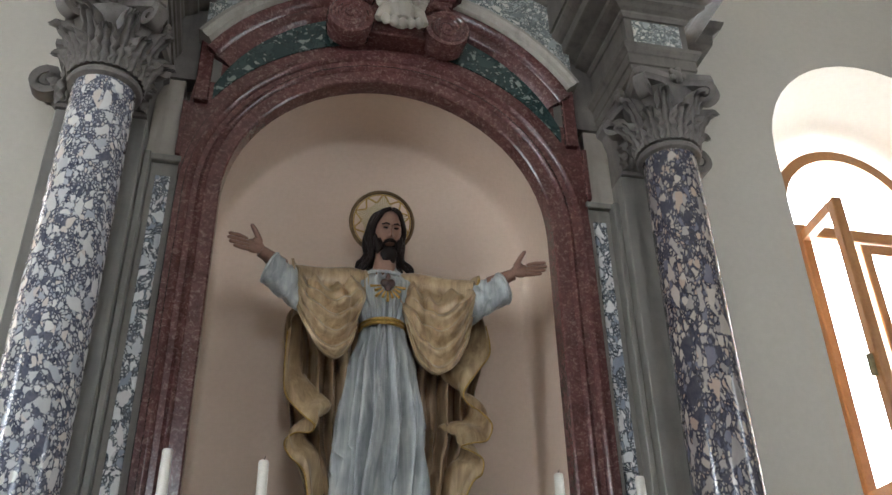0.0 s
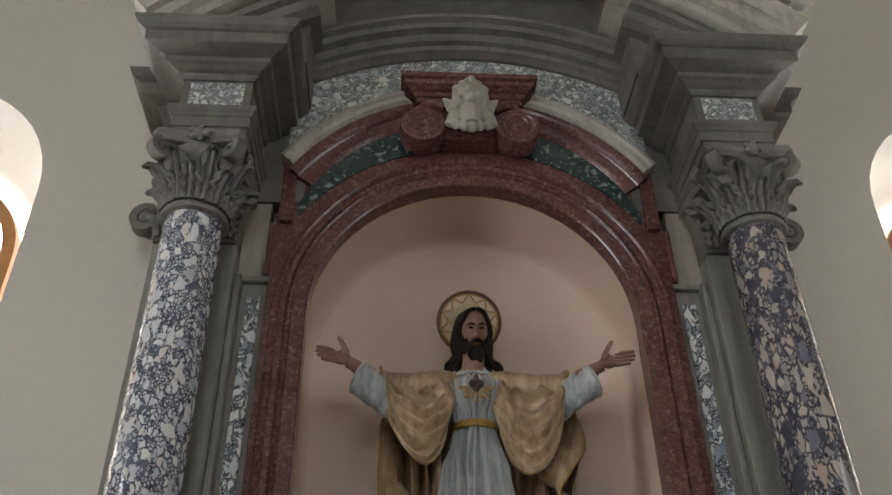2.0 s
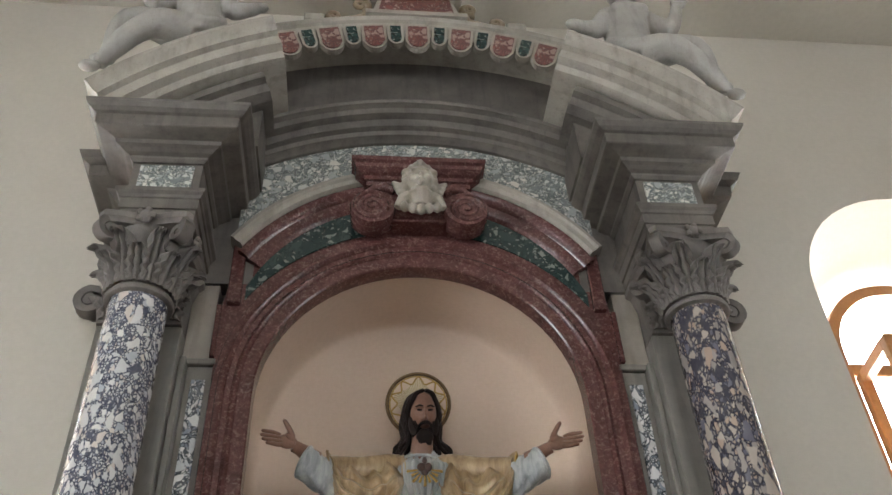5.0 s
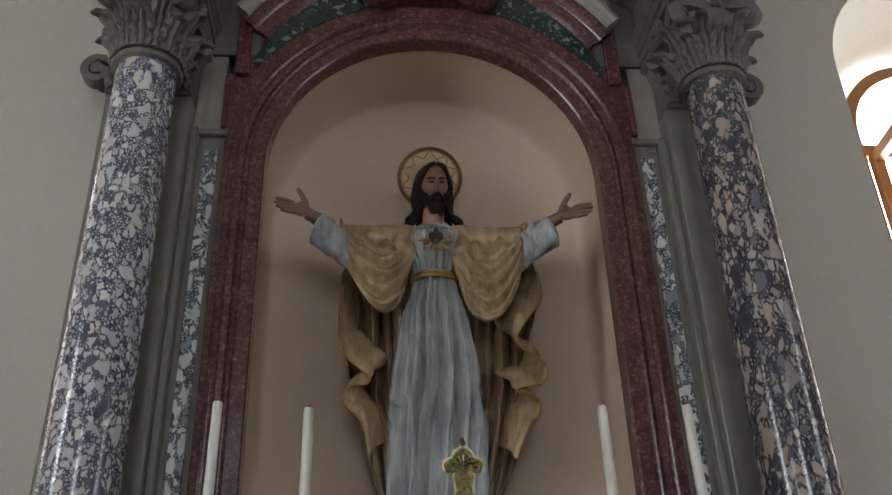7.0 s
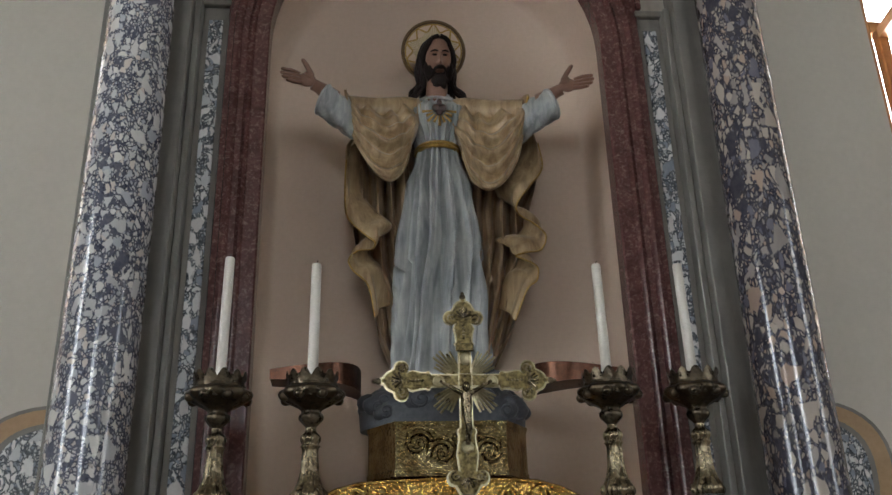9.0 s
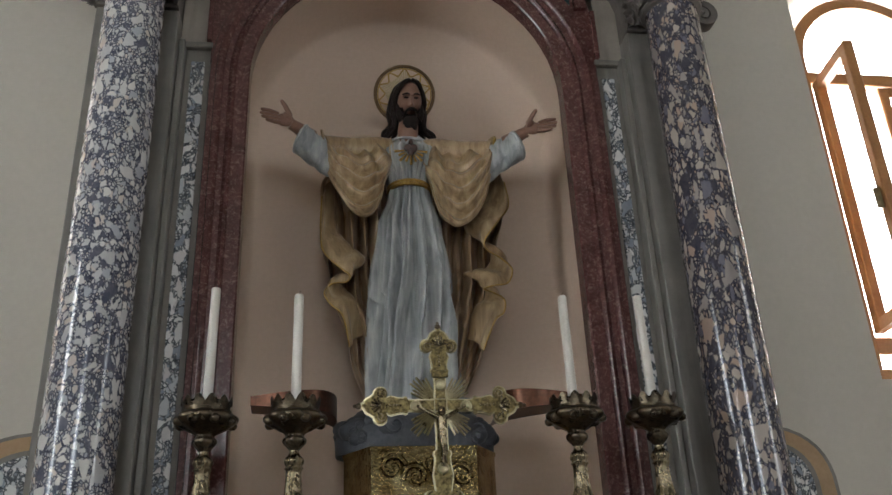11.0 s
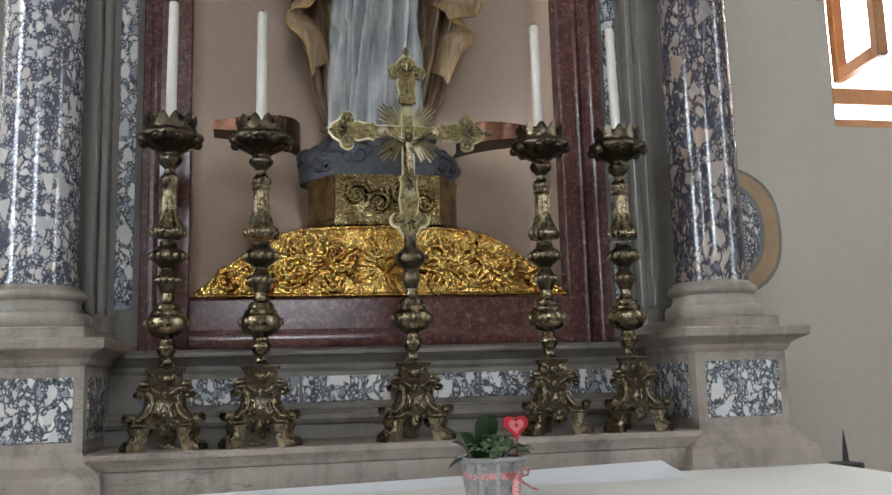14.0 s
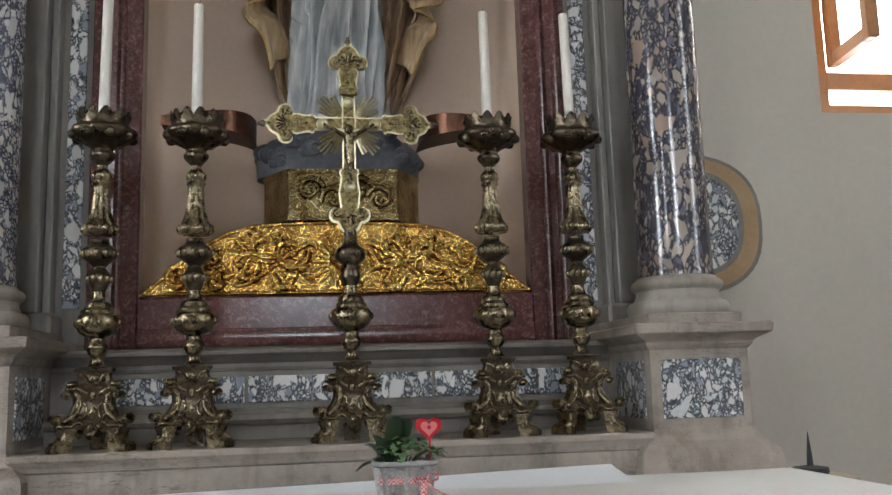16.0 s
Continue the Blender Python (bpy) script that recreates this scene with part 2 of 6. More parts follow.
BRASS_D = mottled("dark_brass", (0.028, 0.022, 0.016), (0.18, 0.142, 0.095), 34, 0.28, 120, 0.5, 0.002, metal=1.0, lo=0.34, hi=0.72)
BRASS_L = mottled("bright_brass", (0.035, 0.026, 0.013), (0.27, 0.21, 0.095), 75, 0.36, 160, 0.8, 0.003, metal=1.0, lo=0.38, hi=0.62)
SILVER = mottled("silver_rim", (0.20, 0.165, 0.095), (0.48, 0.42, 0.26), 40, 0.3, 200, 0.15, 0.001, metal=1.0)
COPPER = mottled("dark_copper", (0.035, 0.02, 0.015), (0.15, 0.066, 0.04), 14, 0.32, 90, 0.25, 0.001, metal=1.0)
IRON = mottled("black_iron", (0.012, 0.012, 0.012), (0.03, 0.028, 0.026), 20, 0.6, 90, 0.2)


def gilt(name="beaten_gilt", tone=1.0, stops=((0.3, (0.30, 0.135, 0.030)), (0.45, (0.52, 0.29, 0.075)), (0.58, (0.66, 0.43, 0.13)), (0.72, (0.78, 0.60, 0.27)))):
    """Hammered gilt sheet: small dents, warm and pale patches, tarnish in ragged spots."""
    m, nt, b, co = base_mat(name, 0.24, 1.0)
    a = noise_tex(nt, co, 13, 6.0, 0.65)
    v = nt.nodes.new("ShaderNodeTexVoronoi")
    v.inputs["Scale"].default_value = 95
    nt.links.new(co, v.inputs["Vector"])
    w = noise_tex(nt, co, 42, 4.0, 0.6, 1.2)
    c = ramp(nt, a, [(p, tuple(v * tone for v in q)) for p, q in stops])
    c = mix(nt, ramp(nt, w, [(0.30, (0.7, 0.7, 0.7)), (0.40, (0, 0, 0))]), c, (0.13, 0.06, 0.012))
    nt.links.new(c, b.inputs["Base Color"])
    h = mix(nt, 0.35, v.outputs["Distance"], w)
    bump(nt, b, h, 0.55, 0.007)
    return m


GILT = gilt()
GILT_D = gilt("tarnished_gilt", 0.6, ((0.3, (0.20, 0.12, 0.04)), (0.45, (0.42, 0.30, 0.13)), (0.58, (0.62, 0.50, 0.26)), (0.72, (0.80, 0.68, 0.40))))
GOLD = mottled("gold_paint", (0.24, 0.14, 0.035), (0.50, 0.33, 0.10), 30, 0.32, 120, 0.1, metal=0.7)
def painted_cloth(name, dark, mid, worn, rough=0.34, metal=0.0):
    """Old oil paint on carved folds: long brushed streaks, rubbed spots and a dull sheen."""
    m, nt, b, co = base_mat(name, rough, metal, 0.5)
    mp = nt.nodes.new("ShaderNodeMapping")
    mp.inputs["Scale"].default_value = (38, 38, 4)
    nt.links.new(co, mp.inputs["Vector"])
    st = noise_tex(nt, mp.outputs["Vector"], 1.0, 5.0, 0.6, 0.5)
    cl = noise_tex(nt, co, 7, 5.0, 0.6)
    f = noise_tex(nt, co, 150, 3.0)
    c = ramp(nt, st, [(0.34, dark), (0.50, mid), (0.68, worn)])
    c = mix(nt, 0.4, c, ramp(nt, cl, [(0.32, dark), (0.5, mid), (0.7, worn)]))
    nt.links.new(c, b.inputs["Base Color"])
    bump(nt, b, mix(nt, 0.5, st, f), 0.08, 0.002)
    return m


GOWN = painted_cloth("blue_grey_gown", (0.165, 0.18, 0.185), (0.30, 0.31, 0.305), (0.52, 0.51, 0.48))
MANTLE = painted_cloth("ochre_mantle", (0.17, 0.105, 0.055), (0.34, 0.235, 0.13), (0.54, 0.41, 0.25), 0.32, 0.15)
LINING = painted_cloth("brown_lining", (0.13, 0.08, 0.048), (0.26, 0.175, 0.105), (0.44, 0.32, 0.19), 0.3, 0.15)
SKIN = mottled("painted_skin", (0.17, 0.085, 0.055), (0.25, 0.132, 0.09), 12, 0.42, 90, 0.04)
HAIR = mottled("painted_hair", (0.006, 0.004, 0.003), (0.018, 0.010, 0.008), 40, 0.55, 120, 0.2, spec=0.15)
HALO_RAY = mottled("pale_gold_ray", (0.36, 0.29, 0.16), (0.52, 0.44, 0.27), 40, 0.4, 120, 0.05, metal=0.4)
HALO_RIM = mottled("bronze_halo_rim", (0.07, 0.042, 0.018), (0.17, 0.105, 0.045), 30, 0.35, 120, 0.1, metal=0.6)
CLOUD = mottled("grey_blue_cloud", (0.035, 0.038, 0.045), (0.085, 0.09, 0.10), 14, 0.5, 80, 0.1)
HEART_D = mottled("dark_heart", (0.025, 0.010, 0.007), (0.055, 0.02, 0.014), 30, 0.3, 80, 0.05)
WOOD = mottled("varnished_wood", (0.34, 0.145, 0.05), (0.48, 0.235, 0.09), 7, 0.4, 70, 0.1)
BOARD = mottled("pale_board", (0.30, 0.24, 0.16), (0.42, 0.35, 0.25), 12, 0.7, 80, 0.2)
WICKER = mottled("grey_wicker", (0.20, 0.19, 0.185), (0.40, 0.385, 0.37), 60, 0.75, 200, 0.4, 0.001)
LEAF_D = mottled("dark_leaf", (0.012, 0.030, 0.012), (0.028, 0.06, 0.022), 30, 0.45, 120, 0.2)
LEAF_L = mottled("veined_leaf", (0.05, 0.12, 0.04), (0.20, 0.30, 0.15), 70, 0.5, 200, 0.2)
FELT_R = mottled("red_felt", (0.40, 0.012, 0.02), (0.52, 0.025, 0.035), 60, 0.95, 300, 0.3, 0.0006)
FELT_P = mottled("pink_felt", (0.60, 0.16, 0.17), (0.70, 0.22, 0.23), 60, 0.95, 300, 0.3, 0.0006)


def gingham():
    m, nt, b, co = base_mat("red_gingham", 0.8)
    ck = node(nt, "ShaderNodeTexChecker", Scale=260.0)
    ck.inputs["Color1"].default_value, ck.inputs["Color2"].default_value = (0.55, 0.03, 0.04, 1), (0.75, 0.62, 0.6, 1)
    nt.links.new(co, ck.inputs["Vector"])
    nt.links.new(ck.outputs["Color"], b.inputs["Base Color"])
    return m


GINGHAM = gingham()


def glow(name, colour, strength):
    m = bpy.data.materials.new(name)
    m.use_nodes = True
    nt = m.node_tree
    nt.nodes.clear()
    e = node(nt, "ShaderNodeEmission", Strength=strength)
    e.inputs["Color"].default_value = (*colour, 1)
    o = nt.nodes.new("ShaderNodeOutputMaterial")
    nt.links.new(e.outputs[0], o.inputs[0])
    return m


SKYGLOW = glow("sky_behind_altar", (0.92, 0.97, 1.0), SKY_ALTAR)
SKYGLOW_R = glow("sky_behind_rear", (0.86, 0.93, 1.0), SKY_REAR)
SKYGLOW_N = {s: glow("sky_behind_nave", (0.90, 0.96, 1.0), SKY_NAVE * k) for s, k in ((-1, 1.35), (1, 0.6))}

# ---- mesh helpers ----


def finish(bm, name, mats, smooth=None, loc=(0, 0, 0)):
    bmesh.ops.recalc_face_normals(bm, faces=bm.faces)
    me = bpy.data.meshes.new(name)
    bm.to_mesh(me)
    bm.free()
    for m in (mats if isinstance(mats, (list, tuple)) else [mats]):
        me.materials.append(m)
    if smooth is not None:
        me.shade_smooth()
        if smooth < 180:
            me.set_sharp_from_angle(angle=radians(smooth))
    return me


def thing(name, label, category, loc=(0, 0, 0), group="", kind=""):
    ob = new(name)
    ob.location = loc
    ob.empty_display_size = 0.05
    return tagged(ob, label, category, group, kind)


def part(name, bm, material, parent=None, label="", smooth=35):
    """Links a bmesh, in the parent's own coordinates, as one mesh object under it."""
    ob = new(name, finish(bm, name, material, smooth))
    if parent is not None:
        ob.parent = parent
    return tagged(ob, label)


def solid(name, bm, material, label, category, group="", kind="", smooth=35, loc=(0, 0, 0)):
    ob = new(name, finish(bm, name, material, smooth))
    ob.location = loc
    return tagged(ob, label, category, group, kind)


def add_box(bm, x0, x1, y0, y1, z0, z1, bev=0.0, mi=0):
    vs = [bm.verts.new((x, y, z)) for z in (z0, z1) for y in (y0, y1) for x in (x0, x1)]
    fs = [bm.faces.new([vs[i] for i in q]) for q in ((0, 2, 3, 1), (4, 5, 7, 6), (0, 1, 5, 4), (2, 6, 7, 3), (0, 4, 6, 2), (1, 3, 7, 5))]
    for f in fs:
        f.material_index = mi
    if bev:
        es = list({e for f in fs for e in f.edges})
        bmesh.ops.bevel(bm, geom=es, offset=bev, segments=1, affect="EDGES", clamp_overlap=True, material=mi)


def box(*a, bev=0.0):
    bm = bmesh.new()
    add_box(bm, *a, bev=bev)
    return bm


def loft(bm, rings, closed=True, caps=True, mi=0):
    """Joins rings of equal length by quads."""
    vr = [[bm.verts.new(p) for p in r] for r in rings]
    n = len(rings[0])
    for a, b in zip(vr, vr[1:]):
        for i in range(n if closed else n - 1):
            j = (i + 1) % n
            bm.faces.new((a[i], a[j], b[j], b[i])).material_index = mi
    if caps and closed:
        bm.faces.new(vr[0][::-1]).material_index = mi
        bm.faces.new(vr[-1]).material_index = mi
    return vr


def lathe(bm, prof, seg=24, cx=0, cy=0, mi=0, lobes=0, amp=0.0):
    """prof: (radius, height) upwards; lobes flute the body."""
    rings = []
    for r, z in prof:
        ring = []
        for i in range(seg):
            a = 2 * math.pi * i / seg
            k = r * (1 + amp * math.cos(lobes * a)) if lobes else r
            ring.append((cx + k * math.cos(a), cy + k * math.sin(a), z))
        rings.append(ring)
    loft(bm, rings, mi=mi)


def tiers(bm, rect, steps, mi=0):
    """A block whose plan grows and shrinks: rect = x0, x1, front, back; steps = (height, overhang) upwards; the back stays."""
    x0, x1, yf, yb = rect
    loft(bm, [[(x0 - o, yf - o, z), (x1 + o, yf - o, z), (x1 + o, yb, z), (x0 - o, yb, z)] for z, o in steps], mi=mi)


def arc_sweep(bm, prof, zc, a0, a1, n=40, mi=0, cx=0.0):
    """Sweeps a closed profile of (radius, y) about the axis through (cx, zc); angles in degrees from the top."""
    rings = []
    for i in range(n + 1):
        a = radians(a0 + (a1 - a0) * i / n)
        rings.append([(cx + r * math.sin(a), y, zc + r * math.cos(a)) for r, y in prof])
    loft(bm, rings, mi=mi)


def plate(bm, outline, y0, y1, mi=0):
    """A flat outline of (x, z) given a thickness in y."""
    loft(bm, [[(x, y0, z) for x, z in outline], [(x, y1, z) for x, z in outline]], mi=mi)


def sphere(bm, c, r, mi=0, seg=14, rings=9, rot=None):
    r = (r, r, r) if isinstance(r, (int, float)) else r
    m = Matrix.Translation(c) @ (rot or Matrix.Identity(4)) @ Matrix.Diagonal((*r, 1))
    out = bmesh.ops.create_uvsphere(bm, u_segments=seg, v_segments=rings, radius=1.0, matrix=m)
    for f in {f for v in out["verts"] for f in v.link_faces}:
        f.material_index = mi


def tube(bm, pts, radii, seg=8, mi=0, caps=True, flat=1.0):
    """A round bar along pts; radii one number or one a point."""
    pts = [Vector(p) for p in pts]
    radii = [radii] * len(pts) if isinstance(radii, (int, float)) else radii
    rings = []
    up = Vector((0.13, 0.31, 0.94)).normalized()
    for i, p in enumerate(pts):
        d = (pts[min(i + 1, len(pts) - 1)] - pts[max(i - 1, 0)]).normalized()
        s = d.cross(up)
        if s.length < 1e-3:
            s = d.cross(Vector((1, 0, 0)))
        s.normalize()
        t = s.cross(d)
        rings.append([tuple(p + radii[i] * (math.cos(2 * math.pi * k / seg) * s + flat * math.sin(2 * math.pi * k / seg) * t)) for k in range(seg)])
    loft(bm, rings, caps=caps, mi=mi)


def pillow(bm, P, nu, nv, thick, mi=0):
    """A cloth with body: the surface P(u, v), and its back at a depth thick(u, v) behind it in y."""
    front = [[bm.verts.new(P(i / nu, j / nv)) for i in range(nu + 1)] for j in range(nv + 1)]
    back = []
    for j in range(nv + 1):
        row = []
        for i in range(nu + 1):
            x, y, z = P(i / nu, j / nv)
            row.append(bm.verts.new((x, y + thick, z)))
        back.append(row)
    for g in (front, back):
        for j in range(nv):
            for i in range(nu):
                bm.faces.new((g[j][i], g[j][i + 1], g[j + 1][i + 1], g[j + 1][i])).material_index = mi
    rim = [(0, i) for i in range(nu)] + [(j, nu) for j in range(nv)] + [(nv, i) for i in range(nu, 0, -1)] + [(j, 0) for j in range(nv, 0, -1)]
    for k in range(len(rim)):
        a, b = rim[k], rim[(k + 1) % len(rim)]
        bm.faces.new((front[a[0]][a[1]], front[b[0]][b[1]], back[b[0]][b[1]], back[a[0]][a[1]])).material_index = mi


def lerp_table(t, table):
    """Piecewise smooth value at t from (t, value) pairs in rising order."""
    if t <= table[0][0]:
        return table[0][1]
    for (a, va), (b, vb) in zip(table, table[1:]):
        if t <= b:
            k = (t - a) / (b - a)
            k = k * k * (3 - 2 * k)
            return va + (vb - va) * k
    return table[-1][1]


def spiral(cx, cz, y, r0, turns, n=30, start=0.0, sgn=1):
    out = []
    for i in range(n + 1):
        k = i / n
        a = start + sgn * 2 * math.pi * turns * k
        r = r0 * (1 - 0.88 * k)
        out.append((cx + r * math.cos(a), y - 0.004 * k, cz + r * math.sin(a)))
    return out


def ridges(x, centres, width):
    """Rounded folds with sharp valleys: the highest of several bells."""
    return max(h * math.exp(-((x - c) / (width * w)) ** 2) for c, h, w in centres)


def smooth_line(pts, n):
    """Catmull-Rom curve through pts, n points a span."""
    P = [Vector(p) for p in pts]
    out = []
    for i in range(len(P) - 1):
        a, b, c, d = P[max(i - 1, 0)], P[i], P[i + 1], P[min(i + 2, len(P) - 1)]
        for k in range(n):
            t = k / n
            out.append(0.5 * (2 * b + (c - a) * t + (2 * a - 5 * b + 4 * c - d) * t * t + (3 * b - a - 3 * c + d) * t ** 3))
    return out + [P[-1]]


# ---- the setting: walls, windows, ceiling, floor ----
WALL_Y, WALL_B = 0.10, 0.62          # faces of the wall behind the altar
WIN_X, WIN_SILL, WIN_SPRING = 2.46, 2.34, 4.24
WIN_OUT, WIN_IN = 0.61, 0.43         # half widths of the opening at the face and at the frame
CEIL_Z, SIDE_X, BACK_Y = 6.2, 4.2, -10.0


def win_outline(half, sill, spring, cx, n=20):
    pts = [(cx - half, sill), (cx + half, sill), (cx + half, spring)]
    return pts + [(cx + half * math.cos(math.pi * i / n), spring + half * math.sin(math.pi * i / n)) for i in range(1, n)] + [(cx - half, spring)]


def altar_wall():
    """One wall with two splayed round-headed openings and the opening for the niche."""
    bm = bmesh.new()
    holes = [(win_outline(WIN_OUT, WIN_SILL, WIN_SPRING, s * WIN_X), win_outline(WIN_IN, WIN_SILL + 0.06, WIN_SPRING - 0.12, s * WIN_X)) for s in (-1, 1)]
    niche = win_outline(0.70, 1.50, 3.60, 0.0)
    for y, k in ((WALL_Y, 0), (WALL_B, 1)):
        loops = [[(-SIDE_X - 0.3, 0), (SIDE_X + 0.3, 0), (SIDE_X + 0.3, CEIL_Z + 0.3), (-SIDE_X - 0.3, CEIL_Z + 0.3)], holes[0][k], holes[1][k], niche]
        edges = []
        for lp in loops:
            vs = [bm.verts.new((x, y, z)) for x, z in lp]
            edges += [bm.edges.new((vs[i], vs[(i + 1) % len(vs)])) for i in range(len(vs))]
        bmesh.ops.triangle_fill(bm, use_beauty=True, use_dissolve=False, edges=edges)
    for a, b in holes + [(niche, niche)]:
        loft(bm, [[(x, WALL_Y, z) for x, z in a], [(x, WALL_B, z) for x, z in b]], caps=False)
    bmesh.ops.remove_doubles(bm, verts=bm.verts, dist=1e-5)
    return bm


solid("wall_north", altar_wall(), WALL, "cream plastered church wall with two round-headed windows", "wall", kind="structure")
solid("floor", box(-SIDE_X - 0.3, SIDE_X + 0.3, BACK_Y - 0.3, 0.62, -0.2, 0.0), FLOOR, "worn stone church floor", "floor", kind="structure")
solid("ceiling", box(-SIDE_X - 0.3, SIDE_X + 0.3, BACK_Y - 0.3, 0.62, CEIL_Z, CEIL_Z + 0.25), CEIL, "cream plastered ceiling", "ceiling", kind="structure")
NAVE_WIN = [(-2.3, -3.3), (-6.4, -7.4)]


def side_wall(sx):
    bm = bmesh.new()
    a, b = sorted((sx * SIDE_X, sx * (SIDE_X + 0.3)))
    spans = [WALL_Y] + [v for w in NAVE_WIN for v in w] + [BACK_Y]
    for i in range(0, len(spans), 2):
        add_box(bm, a, b, spans[i + 1], spans[i], 0, CEIL_Z)
    for y0, y1 in NAVE_WIN:
        add_box(bm, a, b, y1, y0, 0, 1.9)
        add_box(bm, a, b, y1, y0, 4.4, CEIL_Z)
    return bm


for sx, nm in ((-1, "wall_west"), (1, "wall_east")):
    solid(nm, side_wall(sx), WALL_N, "unseen nave side wall with tall windows, darkened to cut bounced light", "wall", kind="structure")
    for y0, y1 in NAVE_WIN:
        x = sx * (SIDE_X + 0.5)
        solid("backdrop", box(min(x, x + sx * 0.02), max(x, x + sx * 0.02), y1 - 0.3, y0 + 0.3, 1.6, 4.7), SKYGLOW_N[sx], "bright overcast sky outside", "sky", kind="structure")
bm = bmesh.new()
for x0, x1, z0, z1 in ((-SIDE_X, -0.9, 0, CEIL_Z), (0.5, SIDE_X, 0, CEIL_Z), (-0.9, 0.5, 0, 3.1), (-0.9, 0.5, 5.0, CEIL_Z)):
    add_box(bm, x0, x1, BACK_Y - 0.3, BACK_Y, z0, z1)
solid("backdrop", box(-1.2, 0.8, BACK_Y - 0.52, BACK_Y - 0.5, 2.8, 5.3), SKYGLOW_R, "bright overcast sky outside", "sky", kind="structure")
solid("wall_south", bm, WALL_N, "unseen rear wall, darkened to cut bounced light", "wall", kind="structure")
for sx in (-1, 1):
    solid("backdrop", box(min(sx * 1.3, sx * 7.0), max(sx * 1.3, sx * 7.0), 1.0, 1.02, 1.2, 7.5), SKYGLOW, "bright overcast sky outside", "sky", kind="structure")


def window(idx, cx, open_leaf):
    """Varnished arched frame with a transom, one leaf swung into the room."""
    y0, y1 = 0.43, 0.50
    w = thing("window_%d" % idx, "round-headed window with varnished wooden frame", "window", (cx, 0, 0), kind="structure")
    bm = bmesh.new()
    o, i = WIN_IN - 0.005, WIN_IN - 0.065
    arc_sweep(bm, [(i, y0), (o, y0), (o, y1), (i, y1)], (WIN_SPRING - 0.12), -90, 90, 24)
    add_box(bm, -o, -i, y0, y1, WIN_SILL + 0.07, (WIN_SPRING - 0.12))
    add_box(bm, i, o, y0, y1, WIN_SILL + 0.07, (WIN_SPRING - 0.12))
    add_box(bm, -i, i, y0, y1, WIN_SILL + 0.07, WIN_SILL + 0.14)
    part("window_frame", bm, WOOD, w)
    part("lower_rail", box(-i, i, y0 + 0.005, y1 - 0.005, 2.55, 2.63, bev=0.006), WOOD, w)
    part("transom", box(-i, i, y0 + 0.005, y1 - 0.005, 3.99, 4.06, bev=0.006), WOOD, w)

    def leaf(x0, x1, name):
        bm = bmesh.new()
        z0, z1, f = 2.64, 3.975, 0.055
        add_box(bm, x0, x0 + f, y0, y0 + 0.05, z0, z1, 0.006)
        add_box(bm, x1 - f, x1, y0, y0 + 0.05, z0, z1, 0.006)
        add_box(bm, x0 + f, x1 - f, y0 + 0.002, y0 + 0.048, z0, z0 + f)
        add_box(bm, x0 + f, x1 - f, y0 + 0.002, y0 + 0.048, z1 - f, z1)
        lf = part(name, bm, WOOD, w)
        part("handle", box(x1 - 0.035, x1 - 0.02, y0 - 0.03, y0, 3.1, 3.2, bev=0.004), SILVER, lf)
        return lf
    right = leaf(0.0, i, "casement")
    left = leaf(-i, 0.0, "open_casement" if open_leaf else "casement")
    if open_leaf:
        hinge = Vector((-i, y0, 0))
        left.matrix_local = Matrix.Translation(hinge) @ Matrix.Rotation(radians(-96), 4, "Z") @ Matrix.Translation(-hinge)
    return w


window(1, -WIN_X, False)
window(2, WIN_X, True)

# ---- niche ----
bm = bmesh.new()
IN_R, SPR = 0.648, 3.575
ring = win_outline(0.685, 1.58, SPR, 0.0, 36)
rows = [[(x * k, y, SPR + (z - SPR) * (k if z > SPR else 1.0)) for x, z in ring] for k, y in ((1.0, 0.01), (1.0, 0.30), (0.99, 0.36), (0.965, 0.40), (0.93, 0.42))]
loft(bm, rows, caps=False)
bm.faces.new([bm.verts.new(p) for p in rows[-1]])
bmesh.ops.remove_doubles(bm, verts=bm.verts, dist=1e-5)
solid("niche", bm, NICHE, "shallow arched niche with warm beige plaster", "niche", kind="structure", smooth=50)

# ---- altar table and predella ----
altar = thing("altar_table", "stone altar block below the retable", "altar")
part("altar_body", box(-1.20, 1.20, -1.25, 0.06, 0.0, 1.05, bev=0.01), STONE_P, altar)
part("altar_slab", box(-1.235, 1.235, -1.30, -0.56, 1.052, 1.075, bev=0.006), STONE_P, altar)

gradine = thing("gradine", "pale worn stone step that carries the candlesticks", "altar step")
bm = bmesh.new()
tiers(bm, (-0.84, 0.84, -0.50, 0.05), [(1.052, 0.0), (1.150, 0.0), (1.155, 0.006)])
part("riser", bm, STONE_P, gradine, smooth=None)
bm = bmesh.new()
tiers(bm, (-0.84, 0.84, -0.50, 0.05), [(1.1555, 0.006), (1.166, 0.010), (1.176, 0.016), (1.184, 0.022), (1.197, 0.023), (1.2, 0.019)])
part("top_moulding", bm, STONE_P, gradine, smooth=None)

pred = thing("predella", "grey stone predella with a breccia band", "predella")
bm = bmesh.new()
tiers(bm, (-0.87, 0.87, -0.15, 0.06), [(1.202, 0.03), (1.245, 0.03), (1.25, 0.05), (1.262, 0.058), (1.276, 0.05), (1.285, 0.02), (1.292, 0.01)])
part("lower_moulding", bm, STONE, pred, smooth=None)
part("predella_wall", box(-0.87, 0.87, -0.135, 0.06, 1.294, 1.408), STONE, pred)
